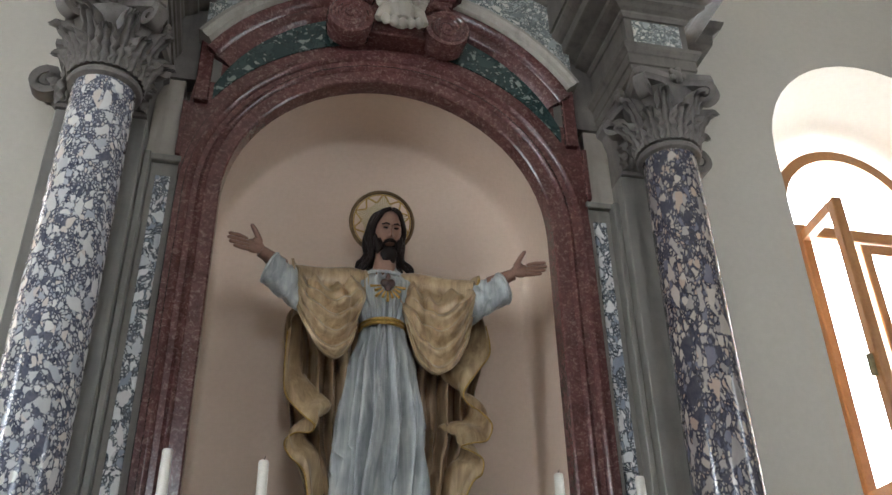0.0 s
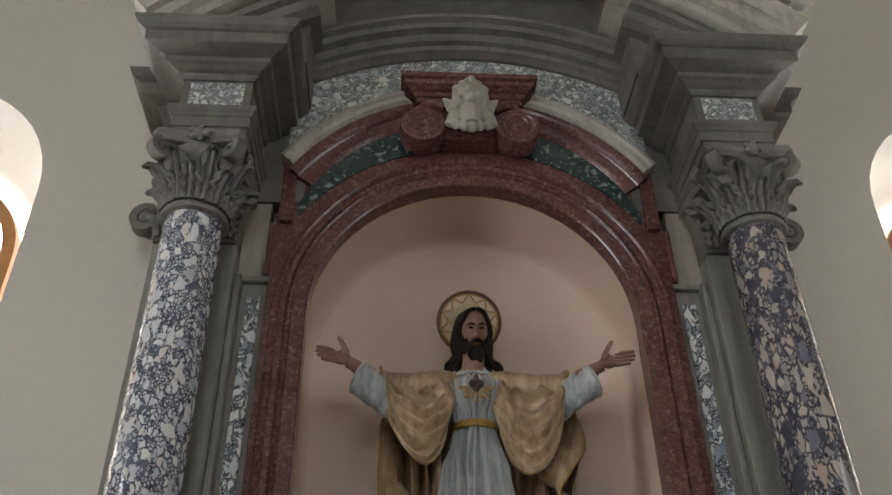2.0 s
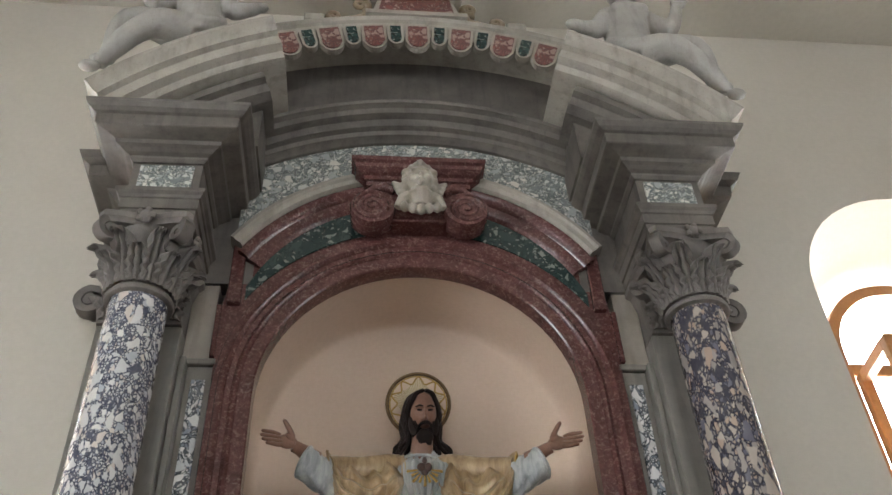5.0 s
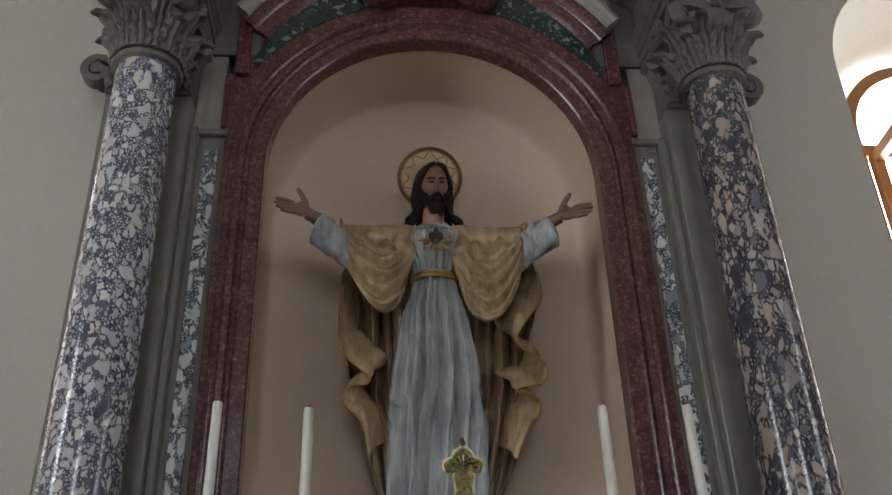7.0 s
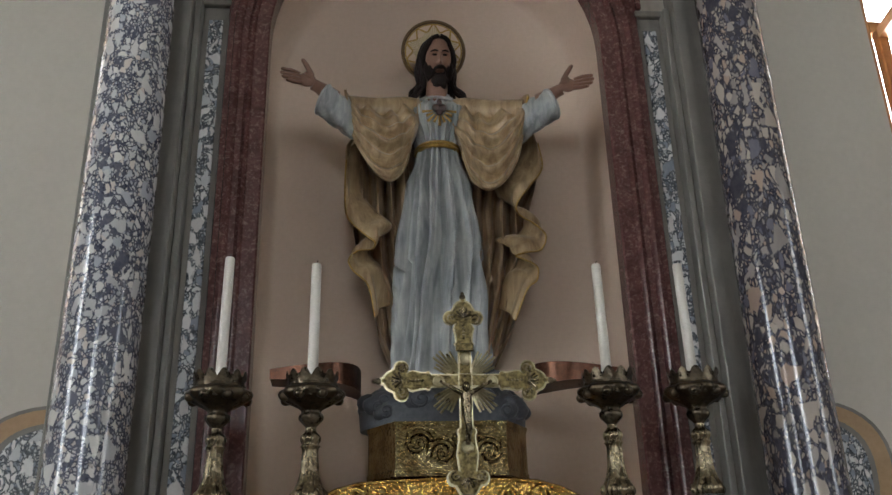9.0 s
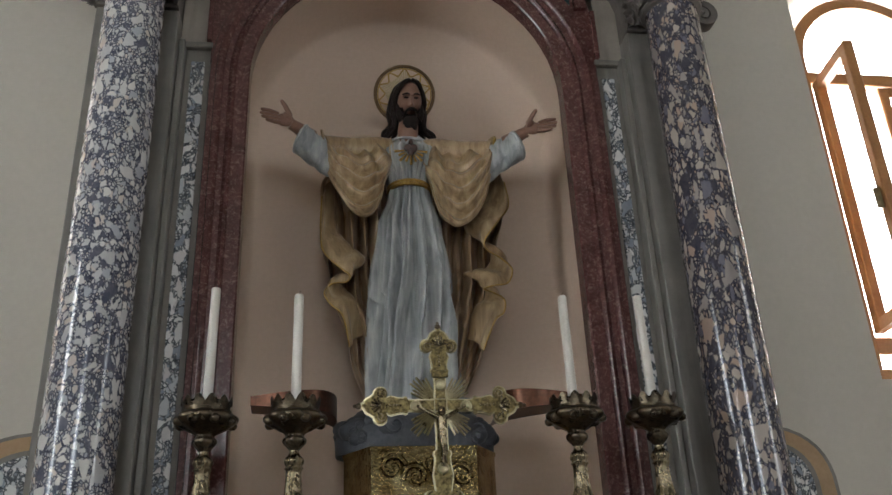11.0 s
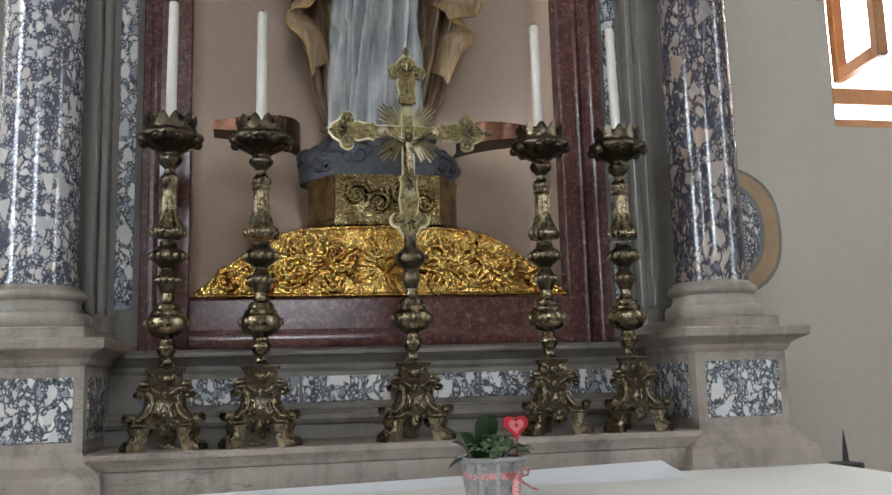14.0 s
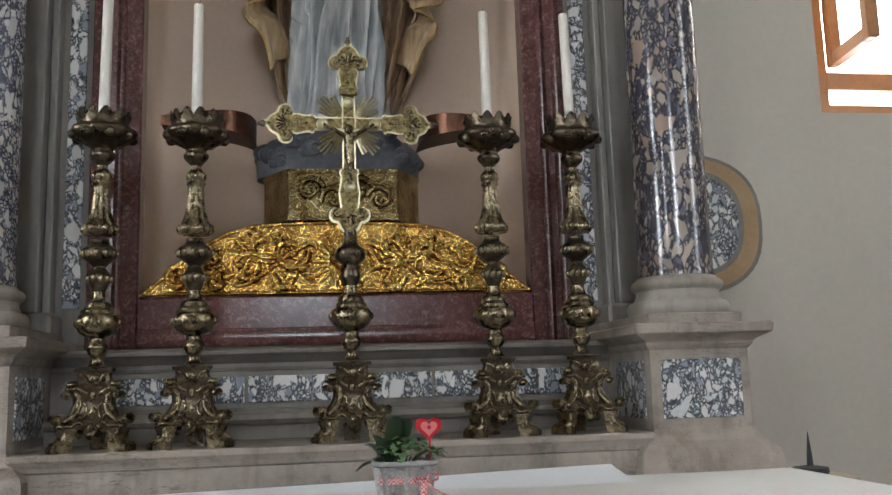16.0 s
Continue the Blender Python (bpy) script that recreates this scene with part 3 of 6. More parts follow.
for i, (x0, x1) in enumerate([(-0.78, -0.30), (-0.29, -0.01), (0.0, 0.28), (0.29, 0.78)]):
    part("inlay_panel", box(x0, x1, -0.142, -0.12, 1.312, 1.392, bev=0.002), BRECCIA_P, pred, "blue and white breccia inlay")
bm = bmesh.new()
tiers(bm, (-0.87, 0.87, -0.12, 0.06), [(1.41, 0.015), (1.42, 0.02), (1.432, 0.02), (1.438, 0.03), (1.452, 0.045), (1.46, 0.06), (1.470, 0.06), (1.476, 0.05), (1.482, 0.03)])
part("upper_moulding", bm, STONE, pred, smooth=None)


# ---- pedestals and columns ----
COL_X, COL_Y = 1.056, -0.28


def pedestal(s):
    p = thing("pedestal", "pale stone column pedestal with breccia panel", "pedestal", (s * COL_X, 0, 0), "column pedestals")
    x0, x1, yf, yb = (-0.185, 0.115, -0.495, 0.08) if s > 0 else (-0.115, 0.185, -0.495, 0.08)
    bm = bmesh.new()
    tiers(bm, (x0, x1, yf, yb), [(0.0, 0.07), (1.05, 0.07), (1.085, 0.065), (1.10, 0.06), (1.135, 0.058), (1.150, 0.05), (1.166, 0.03), (1.172, 0.022), (1.19, 0.012), (1.2, 0.004), (1.206, 0.0), (1.43, 0.0), (1.437, 0.008),
              (1.444, 0.012), (1.452, 0.014), (1.460, 0.024), (1.468, 0.04), (1.474, 0.052), (1.478, 0.056), (1.50, 0.058), (1.505, 0.054)])
    part("die", bm, STONE_P, p, smooth=None)
    part("plinth", box(x0 + 0.004, x1 - 0.004, yf + 0.006, yb, 1.506, 1.538, bev=0.003), STONE_P, p)
    part("front_panel", box(x0 + 0.032, x1 - 0.026, yf - 0.004, yf + 0.02, 1.234, 1.402, bev=0.002), BRECCIA_P, p, "blue and white breccia panel")
    xi = x0 if s > 0 else x1
    part("side_panel", box(xi - 0.004, xi + 0.004, yf + 0.05, -0.2, 1.234, 1.402, bev=0.001), BRECCIA_P, p, "dark breccia side panel")
    return p


def leaf_mesh(h, w, curl):
    """An acanthus leaf: a ribbed tongue that leaves the bell and curls over at the tip."""
    bm = bmesh.new()
    nu, nv = 12, 16

    def P(u, v):
        a = u * 2 - 1
        lobe = 1 - 0.42 * abs(math.sin(v * math.pi * 3.5)) ** 1.5
        wid = w * (0.75 + 0.5 * math.sin(math.pi * min(v * 0.8 + 0.1, 1))) * lobe * (1.0 if v < 0.8 else 1 - (v - 0.8) * 2.2)
        z = h * (v if v < 0.85 else 0.85 + 0.12 * math.sin((v - 0.85) / 0.15 * math.pi) * 0.8)
        out = 0.008 + curl * v ** 3 + 0.020 * abs(math.cos(a * math.pi * 1.5)) ** 0.7 * (0.4 + v)
        return (a * wid / 2, -out - 0.018 * (1 - a * a) * 0.6, z)
    pillow(bm, P, nu, nv, 0.012)
    return finish(bm, "leaf", STONE_C, 60)


LEAF_A, LEAF_B = leaf_mesh(0.13, 0.088, 0.056), leaf_mesh(0.205, 0.082, 0.078)


def volute_bm(r, y0, y1, tail, sgn=1):
    bm = bmesh.new()
    pts = [(x, 0, z) for x, _, z in spiral(0, 0, 0, r, 1.6, 28, radians(100), sgn)]
    pts = [tail] + pts
    rings = []
    for i, p in enumerate(pts):
        d = Vector(pts[min(i + 1, len(pts) - 1)]) - Vector(pts[max(i - 1, 0)])
        d.normalize()
        nrm = Vector((d.z, 0, -d.x))
        w = r * (0.30 - 0.16 * i / len(pts))
        c = Vector(p)
        rings.append([tuple(c + nrm * w + Vector((0, y0, 0))), tuple(c + nrm * w + Vector((0, y1, 0))), tuple(c - nrm * w + Vector((0, y1, 0))), tuple(c - nrm * w + Vector((0, y0, 0)))])
    loft(bm, rings)
    return bm


VOLUTE = finish(volute_bm(0.036, -0.018, 0.018, (-0.05, 0, -0.05), -1), "volute", STONE_C, 45)
CAP_Z = 3.80


def capital(parent, half=False, y=0.0, x=0.0):
    bm = bmesh.new()
    lathe(bm, [(0.112, CAP_Z - 0.03), (0.122, CAP_Z - 0.024), (0.126, CAP_Z - 0.012), (0.120, CAP_Z), (0.108, CAP_Z + 0.004), (0.107, CAP_Z + 0.10), (0.116, CAP_Z + 0.19), (0.142, CAP_Z + 0.245), (0.148, CAP_Z + 0.255)], 28)
    ring = []
    for q in range(4):
        for k in range(-4, 5):
            a = math.pi / 2 * q + k / 4 * radians(41)
            r = 0.150 + 0.075 * (abs(k) / 4) ** 2 * 1.05
            ring.append((r * math.cos(a), r * math.sin(a)))
    loft(bm, [[(px * s, py * s, z) for px, py in ring] for s, z in ((0.92, CAP_Z + 0.256), (0.95, CAP_Z + 0.268), (1.0, CAP_Z + 0.276), (1.0, CAP_Z + 0.30), (0.99, CAP_Z + 0.305))])
    cap = part("capital", bm, STONE_C, parent, "soot-darkened carved Corinthian capital", smooth=40)
    for tier, (mesh, z, r, n, off) in enumerate(((LEAF_A, CAP_Z + 0.006, 0.104, 8, 0), (LEAF_B, CAP_Z + 0.006, 0.105, 8, 22.5))):
        for i in range(n):
            a = radians(360 / n * i + off)
            lf = new("leaf", mesh)
            lf.parent = cap
            lf.matrix_local = Matrix.Rotation(a, 4, "Z") @ Matrix.Translation((0, -r, z))
    for q in range(4):
        v = new("volute", VOLUTE)
        v.parent = cap
        v.matrix_local = Matrix.Rotation(radians(45 + 90 * q), 4, "Z") @ Matrix.Translation((0.190, 0, CAP_Z + 0.226)) @ Matrix.Scale(1.25, 4)
        bm = bmesh.new()
        sphere(bm, (0, -0.165, CAP_Z + 0.278), (0.028, 0.02, 0.03), seg=10, rings=6)
        for k in range(5):
            sphere(bm, (0.026 * math.cos(k * 1.257), -0.172, CAP_Z + 0.278 + 0.026 * math.sin(k * 1.257)), (0.014, 0.012, 0.014), seg=8, rings=5)
        f = part("flower", bm, STONE_C, cap)
        f.rotation_euler = (0, 0, radians(90 * q))
    return cap


def column(s):
    c = thing("column", "polished blue and white breccia column with Corinthian capital" if s < 0 else "polished violet and cream breccia column with Corinthian capital", "column", (s * COL_X, COL_Y, 0), "altar columns")
    bm = bmesh.new()
    lathe(bm, [(0.150, 1.54), (0.156, 1.548), (0.158, 1.562), (0.155, 1.576), (0.148, 1.584), (0.136, 1.588), (0.134, 1.594), (0.128, 1.606), (0.129, 1.618), (0.138, 1.624), (0.143, 1.632), (0.143, 1.642), (0.137, 1.650), (0.126, 1.654), (0.122, 1.662)], 40)
    part("base", bm, STONE_U, c, "pale stone attic base", smooth=50)
    bm = bmesh.new()
    prof = [(0.121, 1.663), (0.121, 1.675), (0.116, 1.690)]
    for k in range(1, 15):
        t = k / 14
        prof.append((0.1145 - 0.010 * t * t, 1.69 + (3.77 - 1.69) * t))
    lathe(bm, prof, 48)
    part("shaft", bm, BRECCIA if s < 0 else BRECCIA_R, c, smooth=60)
    capital(c)
    return c


for s in (-1, 1):
    pedestal(s)
    column(s)


def pilaster(s):
    """The flat pier behind a column, with its capital and the stone field that joins it to the frame."""
    p = thing("pilaster", "dark grey-green stone pilaster behind a column", "pilaster", (0, 0, 0), "altar pilasters")

    def bx(a, b, *r, bev=0.0):
        a, b = sorted((s * a, s * b))
        return box(a, b, *r, bev=bev)
    part("pilaster_base", bx(0.88, 1.27, -0.13, 0.08, 1.49, 1.60, bev=0.01), STONE, p)
    part("pilaster_shaft", bx(0.93, 1.25, -0.10, 0.085, 1.602, 3.82, bev=0.004), STONE_D, p)
    part("pilaster_inner_fillet", bx(0.905, 0.929, -0.055, 0.085, 1.602, 3.72, bev=0.004), STONE_D, p)
    part("stone_field", bx(0.806, 0.904, -0.005, 0.085, 1.50, 3.70, bev=0.002), STONE, p)
    part("inlay_strip", bx(0.828, 0.882, -0.012, 0.0, 1.62, 3.64, bev=0.002), BRECCIA_P, p, "narrow breccia inlay strip")
    part("field_cap", bx(0.80, 0.93, -0.025, 0.085, 3.702, 3.73, bev=0.004), STONE, p)
    part("upper_field", bx(0.828, 0.93, -0.008, 0.085, 3.732, 4.10, bev=0.002), STONE_W, p)
    bm = bmesh.new()
    a, b = sorted((s * 0.94, s * 1.24))
    tiers(bm, (a, b, -0.105, 0.085), [(3.822, 0.008), (3.835, 0.008), (3.84, 0.0), (4.0, 0.012), (4.06, 0.03), (4.075, 0.05), (4.10, 0.05)])
    cap = part("pilaster_capital", bm, STONE_C, p, smooth=None)
    for k, (x, m) in enumerate([(0.98, LEAF_A), (1.06, LEAF_A), (1.14, LEAF_A), (1.21, LEAF_A), (1.02, LEAF_B), (1.10, LEAF_B), (1.18, LEAF_B)]):
        lf = new("leaf", m)
        lf.parent = cap
        lf.matrix_local = Matrix.Translation((s * x, -0.10, 3.842))
    for k in range(3):
        lf = new("leaf", LEAF_B if k == 1 else LEAF_A)
        lf.parent = cap
        lf.matrix_local = Matrix.Translation((s * 1.235, -0.07 + k * 0.06, 3.842)) @ Matrix.Rotation(radians(90 * s), 4, "Z")
    v = new("volute", VOLUTE)
    v.parent = cap
    v.matrix_local = Matrix.Translation((s * 1.30, -0.07, 3.945)) @ (Matrix.Rotation(math.pi, 4, "Z") if s < 0 else Matrix.Identity(4)) @ Matrix.Scale(1.65, 4)
    return p


for s in (-1, 1):
    pilaster(s)


# ---- entablature blocks and broken pediment ----
def entablature(s):
    e = thing("entablature_block", "projecting grey stone entablature over a column", "entablature", (0, 0, 0), "entablature blocks")
    cx = s * 1.03

    def rect(hw, yf):
        return (cx - hw, cx + hw, yf, 0.08)
    bm = bmesh.new()
    tiers(bm, rect(0.140, -0.405), [(4.108, 0.0), (4.150, 0.0), (4.152, 0.008), (4.200, 0.008), (4.204, 0.014), (4.216, 0.018), (4.228, 0.028), (4.245, 0.03), (4.25, 0.01)])
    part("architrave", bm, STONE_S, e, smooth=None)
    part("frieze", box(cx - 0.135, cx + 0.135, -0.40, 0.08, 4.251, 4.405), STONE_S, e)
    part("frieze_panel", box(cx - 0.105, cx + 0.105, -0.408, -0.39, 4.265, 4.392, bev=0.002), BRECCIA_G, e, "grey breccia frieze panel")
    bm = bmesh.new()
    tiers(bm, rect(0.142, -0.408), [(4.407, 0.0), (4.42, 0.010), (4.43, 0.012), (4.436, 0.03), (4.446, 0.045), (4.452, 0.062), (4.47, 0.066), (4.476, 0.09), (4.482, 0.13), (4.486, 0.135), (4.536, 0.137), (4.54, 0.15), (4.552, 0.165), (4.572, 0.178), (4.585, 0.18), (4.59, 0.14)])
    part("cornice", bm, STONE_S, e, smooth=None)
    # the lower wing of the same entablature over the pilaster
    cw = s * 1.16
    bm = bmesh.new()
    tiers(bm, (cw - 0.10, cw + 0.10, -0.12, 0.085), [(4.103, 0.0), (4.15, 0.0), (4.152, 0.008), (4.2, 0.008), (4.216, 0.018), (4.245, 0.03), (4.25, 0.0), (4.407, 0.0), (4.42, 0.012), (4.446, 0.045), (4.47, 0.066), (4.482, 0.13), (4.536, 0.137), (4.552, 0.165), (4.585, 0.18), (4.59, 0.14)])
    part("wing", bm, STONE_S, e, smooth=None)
    # raking segment
    ZC = 3.50
    a0, a1 = (21.8, 49.5) if s > 0 else (-49.5, -21.8)
    yf = -0.585
    prof = [(1.64, yf + 0.13), (1.65, yf + 0.10), (1.675, yf + 0.085), (1.69, yf + 0.05), (1.735, yf + 0.045), (1.745, yf + 0.02), (1.775, yf + 0.012), (1.80, yf - 0.008), (1.815, yf - 0.01), (1.82, 0.06), (1.64, 0.06)]
    bm = bmesh.new()
    arc_sweep(bm, prof, ZC, a0, a1, 18)
    part("raking_cornice", bm, STONE_U, e, smooth=25)
    prof = [(1.50, yf + 0.20), (1.52, yf + 0.16), (1.56, yf + 0.15), (1.57, yf + 0.12), (1.60, yf + 0.115), (1.60, -0.2), (1.50, -0.2)]
    bm = bmesh.new()
    b0, b1 = (26, 42) if s > 0 else (-42, -26)
    arc_sweep(bm, prof, ZC, b0, b1, 12)
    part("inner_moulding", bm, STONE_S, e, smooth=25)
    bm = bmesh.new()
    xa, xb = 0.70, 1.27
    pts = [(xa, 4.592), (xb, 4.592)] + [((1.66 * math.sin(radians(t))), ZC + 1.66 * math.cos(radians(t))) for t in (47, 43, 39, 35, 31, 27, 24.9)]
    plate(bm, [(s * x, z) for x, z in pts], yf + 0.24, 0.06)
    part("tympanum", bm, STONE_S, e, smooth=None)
    return e


for s in (-1, 1):
    entablature(s)

# ---- central arch of the retable ----
frame_ob = thing("niche_frame", "polished red marble frame round the niche", "niche frame")
bm = bmesh.new()


def jamb_path(d):
    """Points of the moulding's line at a distance d outside the niche's edge."""
    r = IN_R + d
    pts = [(-r, 1.485)]
    pts += [(-r, 1.485 + (SPR - 1.485) * k / 4) for k in range(1, 5)]
    pts += [(r * math.sin(radians(a)), SPR + r * math.cos(radians(a))) for a in range(-84, 90, 6)]
    pts += [(r, SPR - (SPR - 1.485) * k / 4) for k in range(0, 5)]
    return pts


FRAME_PROF = [(0.0, 0.06), (0.0, -0.012), (0.006, -0.018), (0.052, -0.020), (0.056, -0.030), (0.066, -0.036), (0.076, -0.030), (0.080, -0.026), (0.100, -0.028), (0.104, -0.038), (0.116, -0.046), (0.128, -0.044), (0.132, -0.036), (0.152, -0.036), (0.156, -0.03), (0.156, 0.06)]
paths = [jamb_path(d) for d, _ in FRAME_PROF]
rings = [[(paths[k][i][0], FRAME_PROF[k][1], paths[k][i][1]) for k in range(len(FRAME_PROF))] for i in range(len(paths[0]))]
loft(bm, rings)
part("arched_frame", bm, RED, frame_ob, smooth=40)
bm = bmesh.new()
loft(bm, [[(x, y, z) for y, z in [(0.06, 1.49), (-0.045, 1.49), (-0.05, 1.50), (-0.049, 1.532), (-0.047, 1.536), (-0.034, 1.538), (-0.032, 1.546), (-0.028, 1.548), (-0.026, 1.645), (-0.02, 1.652), (0.06, 1.655)]] for x in (-0.645, 0.645)])
part("sill_rail", bm, RED, frame_ob, smooth=30)
for s in (-1, 1):
    for x0, x1, z0, z1 in ((0.806, 0.826, 3.735, 3.99),):
        part("ear", box(min(s * x0, s * x1), max(s * x0, s * x1), -0.03, 0.06, z0, z1, bev=0.003), RED, frame_ob)
# spandrel plate, green inlays and the outer segmental moulding
OZ = 3.80


def spandrel(r_in, r_out, xmax, a_lo, n=26):
    """Band between the round arch and the flatter arc above it, cut at +-xmax."""
    low, high = [], []
    for i in range(n + 1):
        x = -xmax + 2 * xmax * i / n
        low.append((x, SPR + math.sqrt(max(r_in ** 2 - x * x, a_lo ** 2))))
        high.append((x, OZ + math.sqrt(max(r_out ** 2 - x * x, 0.19))))
    return low + high[::-1]


bm = bmesh.new()
out = spandrel(0.80, 0.80, 0.806, 0.06, 52)
plate(bm, [(x, min(z, 3.99) if abs(x) > 0.785 else z) for x, z in out], -0.018, 0.06)
part("spandrel", bm, RED, frame_ob, smooth=None)
for s in (-1, 1):
    bm = bmesh.new()
    lo, hi = [], []
    for i in range(13):
        x = s * (0.20 + 0.52 * i / 12)
        lo.append((x, SPR + math.sqrt(0.845 ** 2 - x * x)))
        hi.append((x, OZ + math.sqrt(max(0.775 ** 2 - x * x, 0.012))))
    hi = [(x, max(z, l[1] + 0.012)) for (x, z), l in zip(hi, lo)]
    plate(bm, lo + hi[::-1], -0.024, 0.0)
    part("green_inlay", bm, GREEN, frame_ob, "dark green marble inlay", smooth=None)
bm = bmesh.new()
arc_sweep(bm, [(0.775, 0.06), (0.775, -0.025), (0.788, -0.034), (0.80, -0.042), (0.832, -0.046), (0.842, -0.058), (0.865, -0.072), (0.880, -0.074), (0.886, -0.066), (0.886, 0.06)], OZ, -60, 60, 36)
part("outer_moulding", bm, RED, frame_ob, smooth=30)
for s in (-1, 1):
    part("moulding_stop", box(min(s * 0.735, s * 0.79), max(s * 0.735, s * 0.79), -0.045, 0.06, 3.99, 4.30, bev=0.004), RED, frame_ob)

arch = thing("arched_entablature", "grey stone arched entablature with breccia frieze", "entablature")
FZ = 3.525


def two_arcs(z0, r0, z1, r1, xm, n=30):
    xs = [-xm + 2 * xm * i / n for i in range(n + 1)]
    return [(x, z0 + math.sqrt(max(r0 * r0 - x * x, 0.01))) for x in xs] + [(x, z1 + math.sqrt(r1 * r1 - x * x)) for x in reversed(xs)]


bm = bmesh.new()
arc_sweep(bm, [(0.887, 0.06), (0.887, -0.07), (0.898, -0.085), (0.92, -0.088), (0.93, -0.098), (0.945, -0.098), (0.948, -0.08), (0.948, 0.06)], OZ, -58, 58, 36)
part("archivolt", bm, STONE_U, arch, smooth=30)
bm = bmesh.new()
plate(bm, two_arcs(OZ, 0.93, FZ, 1.43, 0.78), -0.068, 0.06)
part("frieze_band", bm, BRECCIA_G, arch, "grey-green breccia frieze", smooth=None)
for s in (-1, 1):
    xs = sorted((s * 0.70, s * 0.93))
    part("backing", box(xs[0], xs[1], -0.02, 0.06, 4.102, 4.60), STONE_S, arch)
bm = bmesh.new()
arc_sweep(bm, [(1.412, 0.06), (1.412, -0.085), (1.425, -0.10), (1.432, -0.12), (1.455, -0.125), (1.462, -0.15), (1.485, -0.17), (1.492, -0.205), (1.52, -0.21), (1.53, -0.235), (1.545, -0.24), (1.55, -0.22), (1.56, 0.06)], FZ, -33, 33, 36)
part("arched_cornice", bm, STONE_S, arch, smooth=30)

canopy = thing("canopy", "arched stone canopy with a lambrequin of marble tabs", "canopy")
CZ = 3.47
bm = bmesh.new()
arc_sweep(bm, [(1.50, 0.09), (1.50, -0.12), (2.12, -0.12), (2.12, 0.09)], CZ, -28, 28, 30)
# the hood's shade on this wall is partly in the stone's dark tone
part("tympanum", bm, STONE_S, canopy, "stone darkened for soot and for the shade under the canopy", smooth=30)
bm = bmesh.new()
arc_sweep(bm, [(2.03, -0.12), (2.03, -0.29), (2.055, -0.295), (2.08, -0.315), (2.10, -0.32), (2.11, -0.335), (2.135, -0.34), (2.15, -0.33), (2.15, 0.09), (2.121, 0.09), (2.121, -0.13)], CZ, -21.5, 21.5, 30)
part("canopy_hood", bm, STONE_U, canopy, smooth=30)
for k in range(13):
    red = k % 2 == 0
    a = -18.6 + 37.2 * k / 12
    h = 0.185 if red else 0.15
    w = 0.060 if red else 0.038

    def tab(wd, top, bot):
        pts = [(-wd, top), (wd, top), (wd, bot + wd)]
        pts += [(wd * 0.82 * math.cos(t * math.pi / 8), bot + wd * 0.8 - wd * 0.8 * math.sin(t * math.pi / 8)) for t in range(1, 8)]
        return pts + [(-wd, bot + wd)]
    bm = bmesh.new()
    plate(bm, tab(w, 0.0, -h), -0.335, -0.305)
    tb = part("lambrequin_tab", bm, STONE_U, canopy, smooth=None)
    bm = bmesh.new()
    plate(bm, tab(w - 0.012, -0.010, -h + 0.012), -0.341, -0.33)
    part("inlay", bm, BRECCIA_RED if red else GREEN, tb, "red marble inlay" if red else "dark green marble inlay", smooth=None)
    tb.matrix_local = Matrix.Translation((0, 0, CZ)) @ Matrix.Rotation(radians(a), 4, "Y") @ Matrix.Translation((0, 0, 2.06))

# ---- keystone, cherub, tablet, putti ----
key = thing("keystone", "red marble scrolled keystone over the niche", "keystone")
bm = bmesh.new()
tiers(bm, (-0.235, 0.235, -0.125, 0.02), [(4.60, 0.0), (4.625, 0.0), (4.63, 0.012), (4.65, 0.014), (4.656, 0.03), (4.672, 0.05), (4.69, 0.055), (4.70, 0.068), (4.722, 0.07), (4.727, 0.06)])
part("top_moulding", bm, RED, key, smooth=None)
part("body", box(-0.22, 0.22, -0.115, 0.02, 4.40, 4.60, bev=0.006), RED, key)
for s in (-1, 1):
    bm = bmesh.new()
    c = Vector((s * 0.205, -0.10, 4.45))
    lathe(bm, [(0.088, -0.05), (0.098, -0.045), (0.100, 0.04), (0.095, 0.052), (0.08, 0.054)], 28)
    for v in bm.verts:
        x, y, z = v.co
        v.co = (c.x + x, c.y - z, c.z + y)
    tube(bm, [(x, y, z) for x, y, z in spiral(c.x, c.z, c.y - 0.052, 0.085, 2.6, 44, radians(90), -s)], [0.011 - 0.005 * k / 44 for k in range(45)], 7)
    part("scroll", bm, RED, key, smooth=45)
    bm = bmesh.new()
    tube(bm, [(s * 0.11, -0.13, 4.56), (s * 0.15, -0.135, 4.585), (s * 0.2, -0.13, 4.575), (s * 0.24, -0.12, 4.55), (s * 0.23, -0.12, 4.53)], [0.02, 0.024, 0.02, 0.014, 0.008], 8)
    part("leaf_scroll", bm, RED, key, smooth=60)


def blob_mesh(bm, name, mat, voxel=0.006):
    """Fuses overlapping forms into one carved body."""
    me = finish(bm, name, mat, 180)
    ob = new(name, me)
    m = ob.modifiers.new("fuse", "REMESH")
    m.mode, m.voxel_size, m.use_smooth_shade = "VOXEL", voxel, True
    sm = ob.modifiers.new("soften", "SMOOTH")
    sm.iterations, sm.factor = 4, 0.5
    return ob


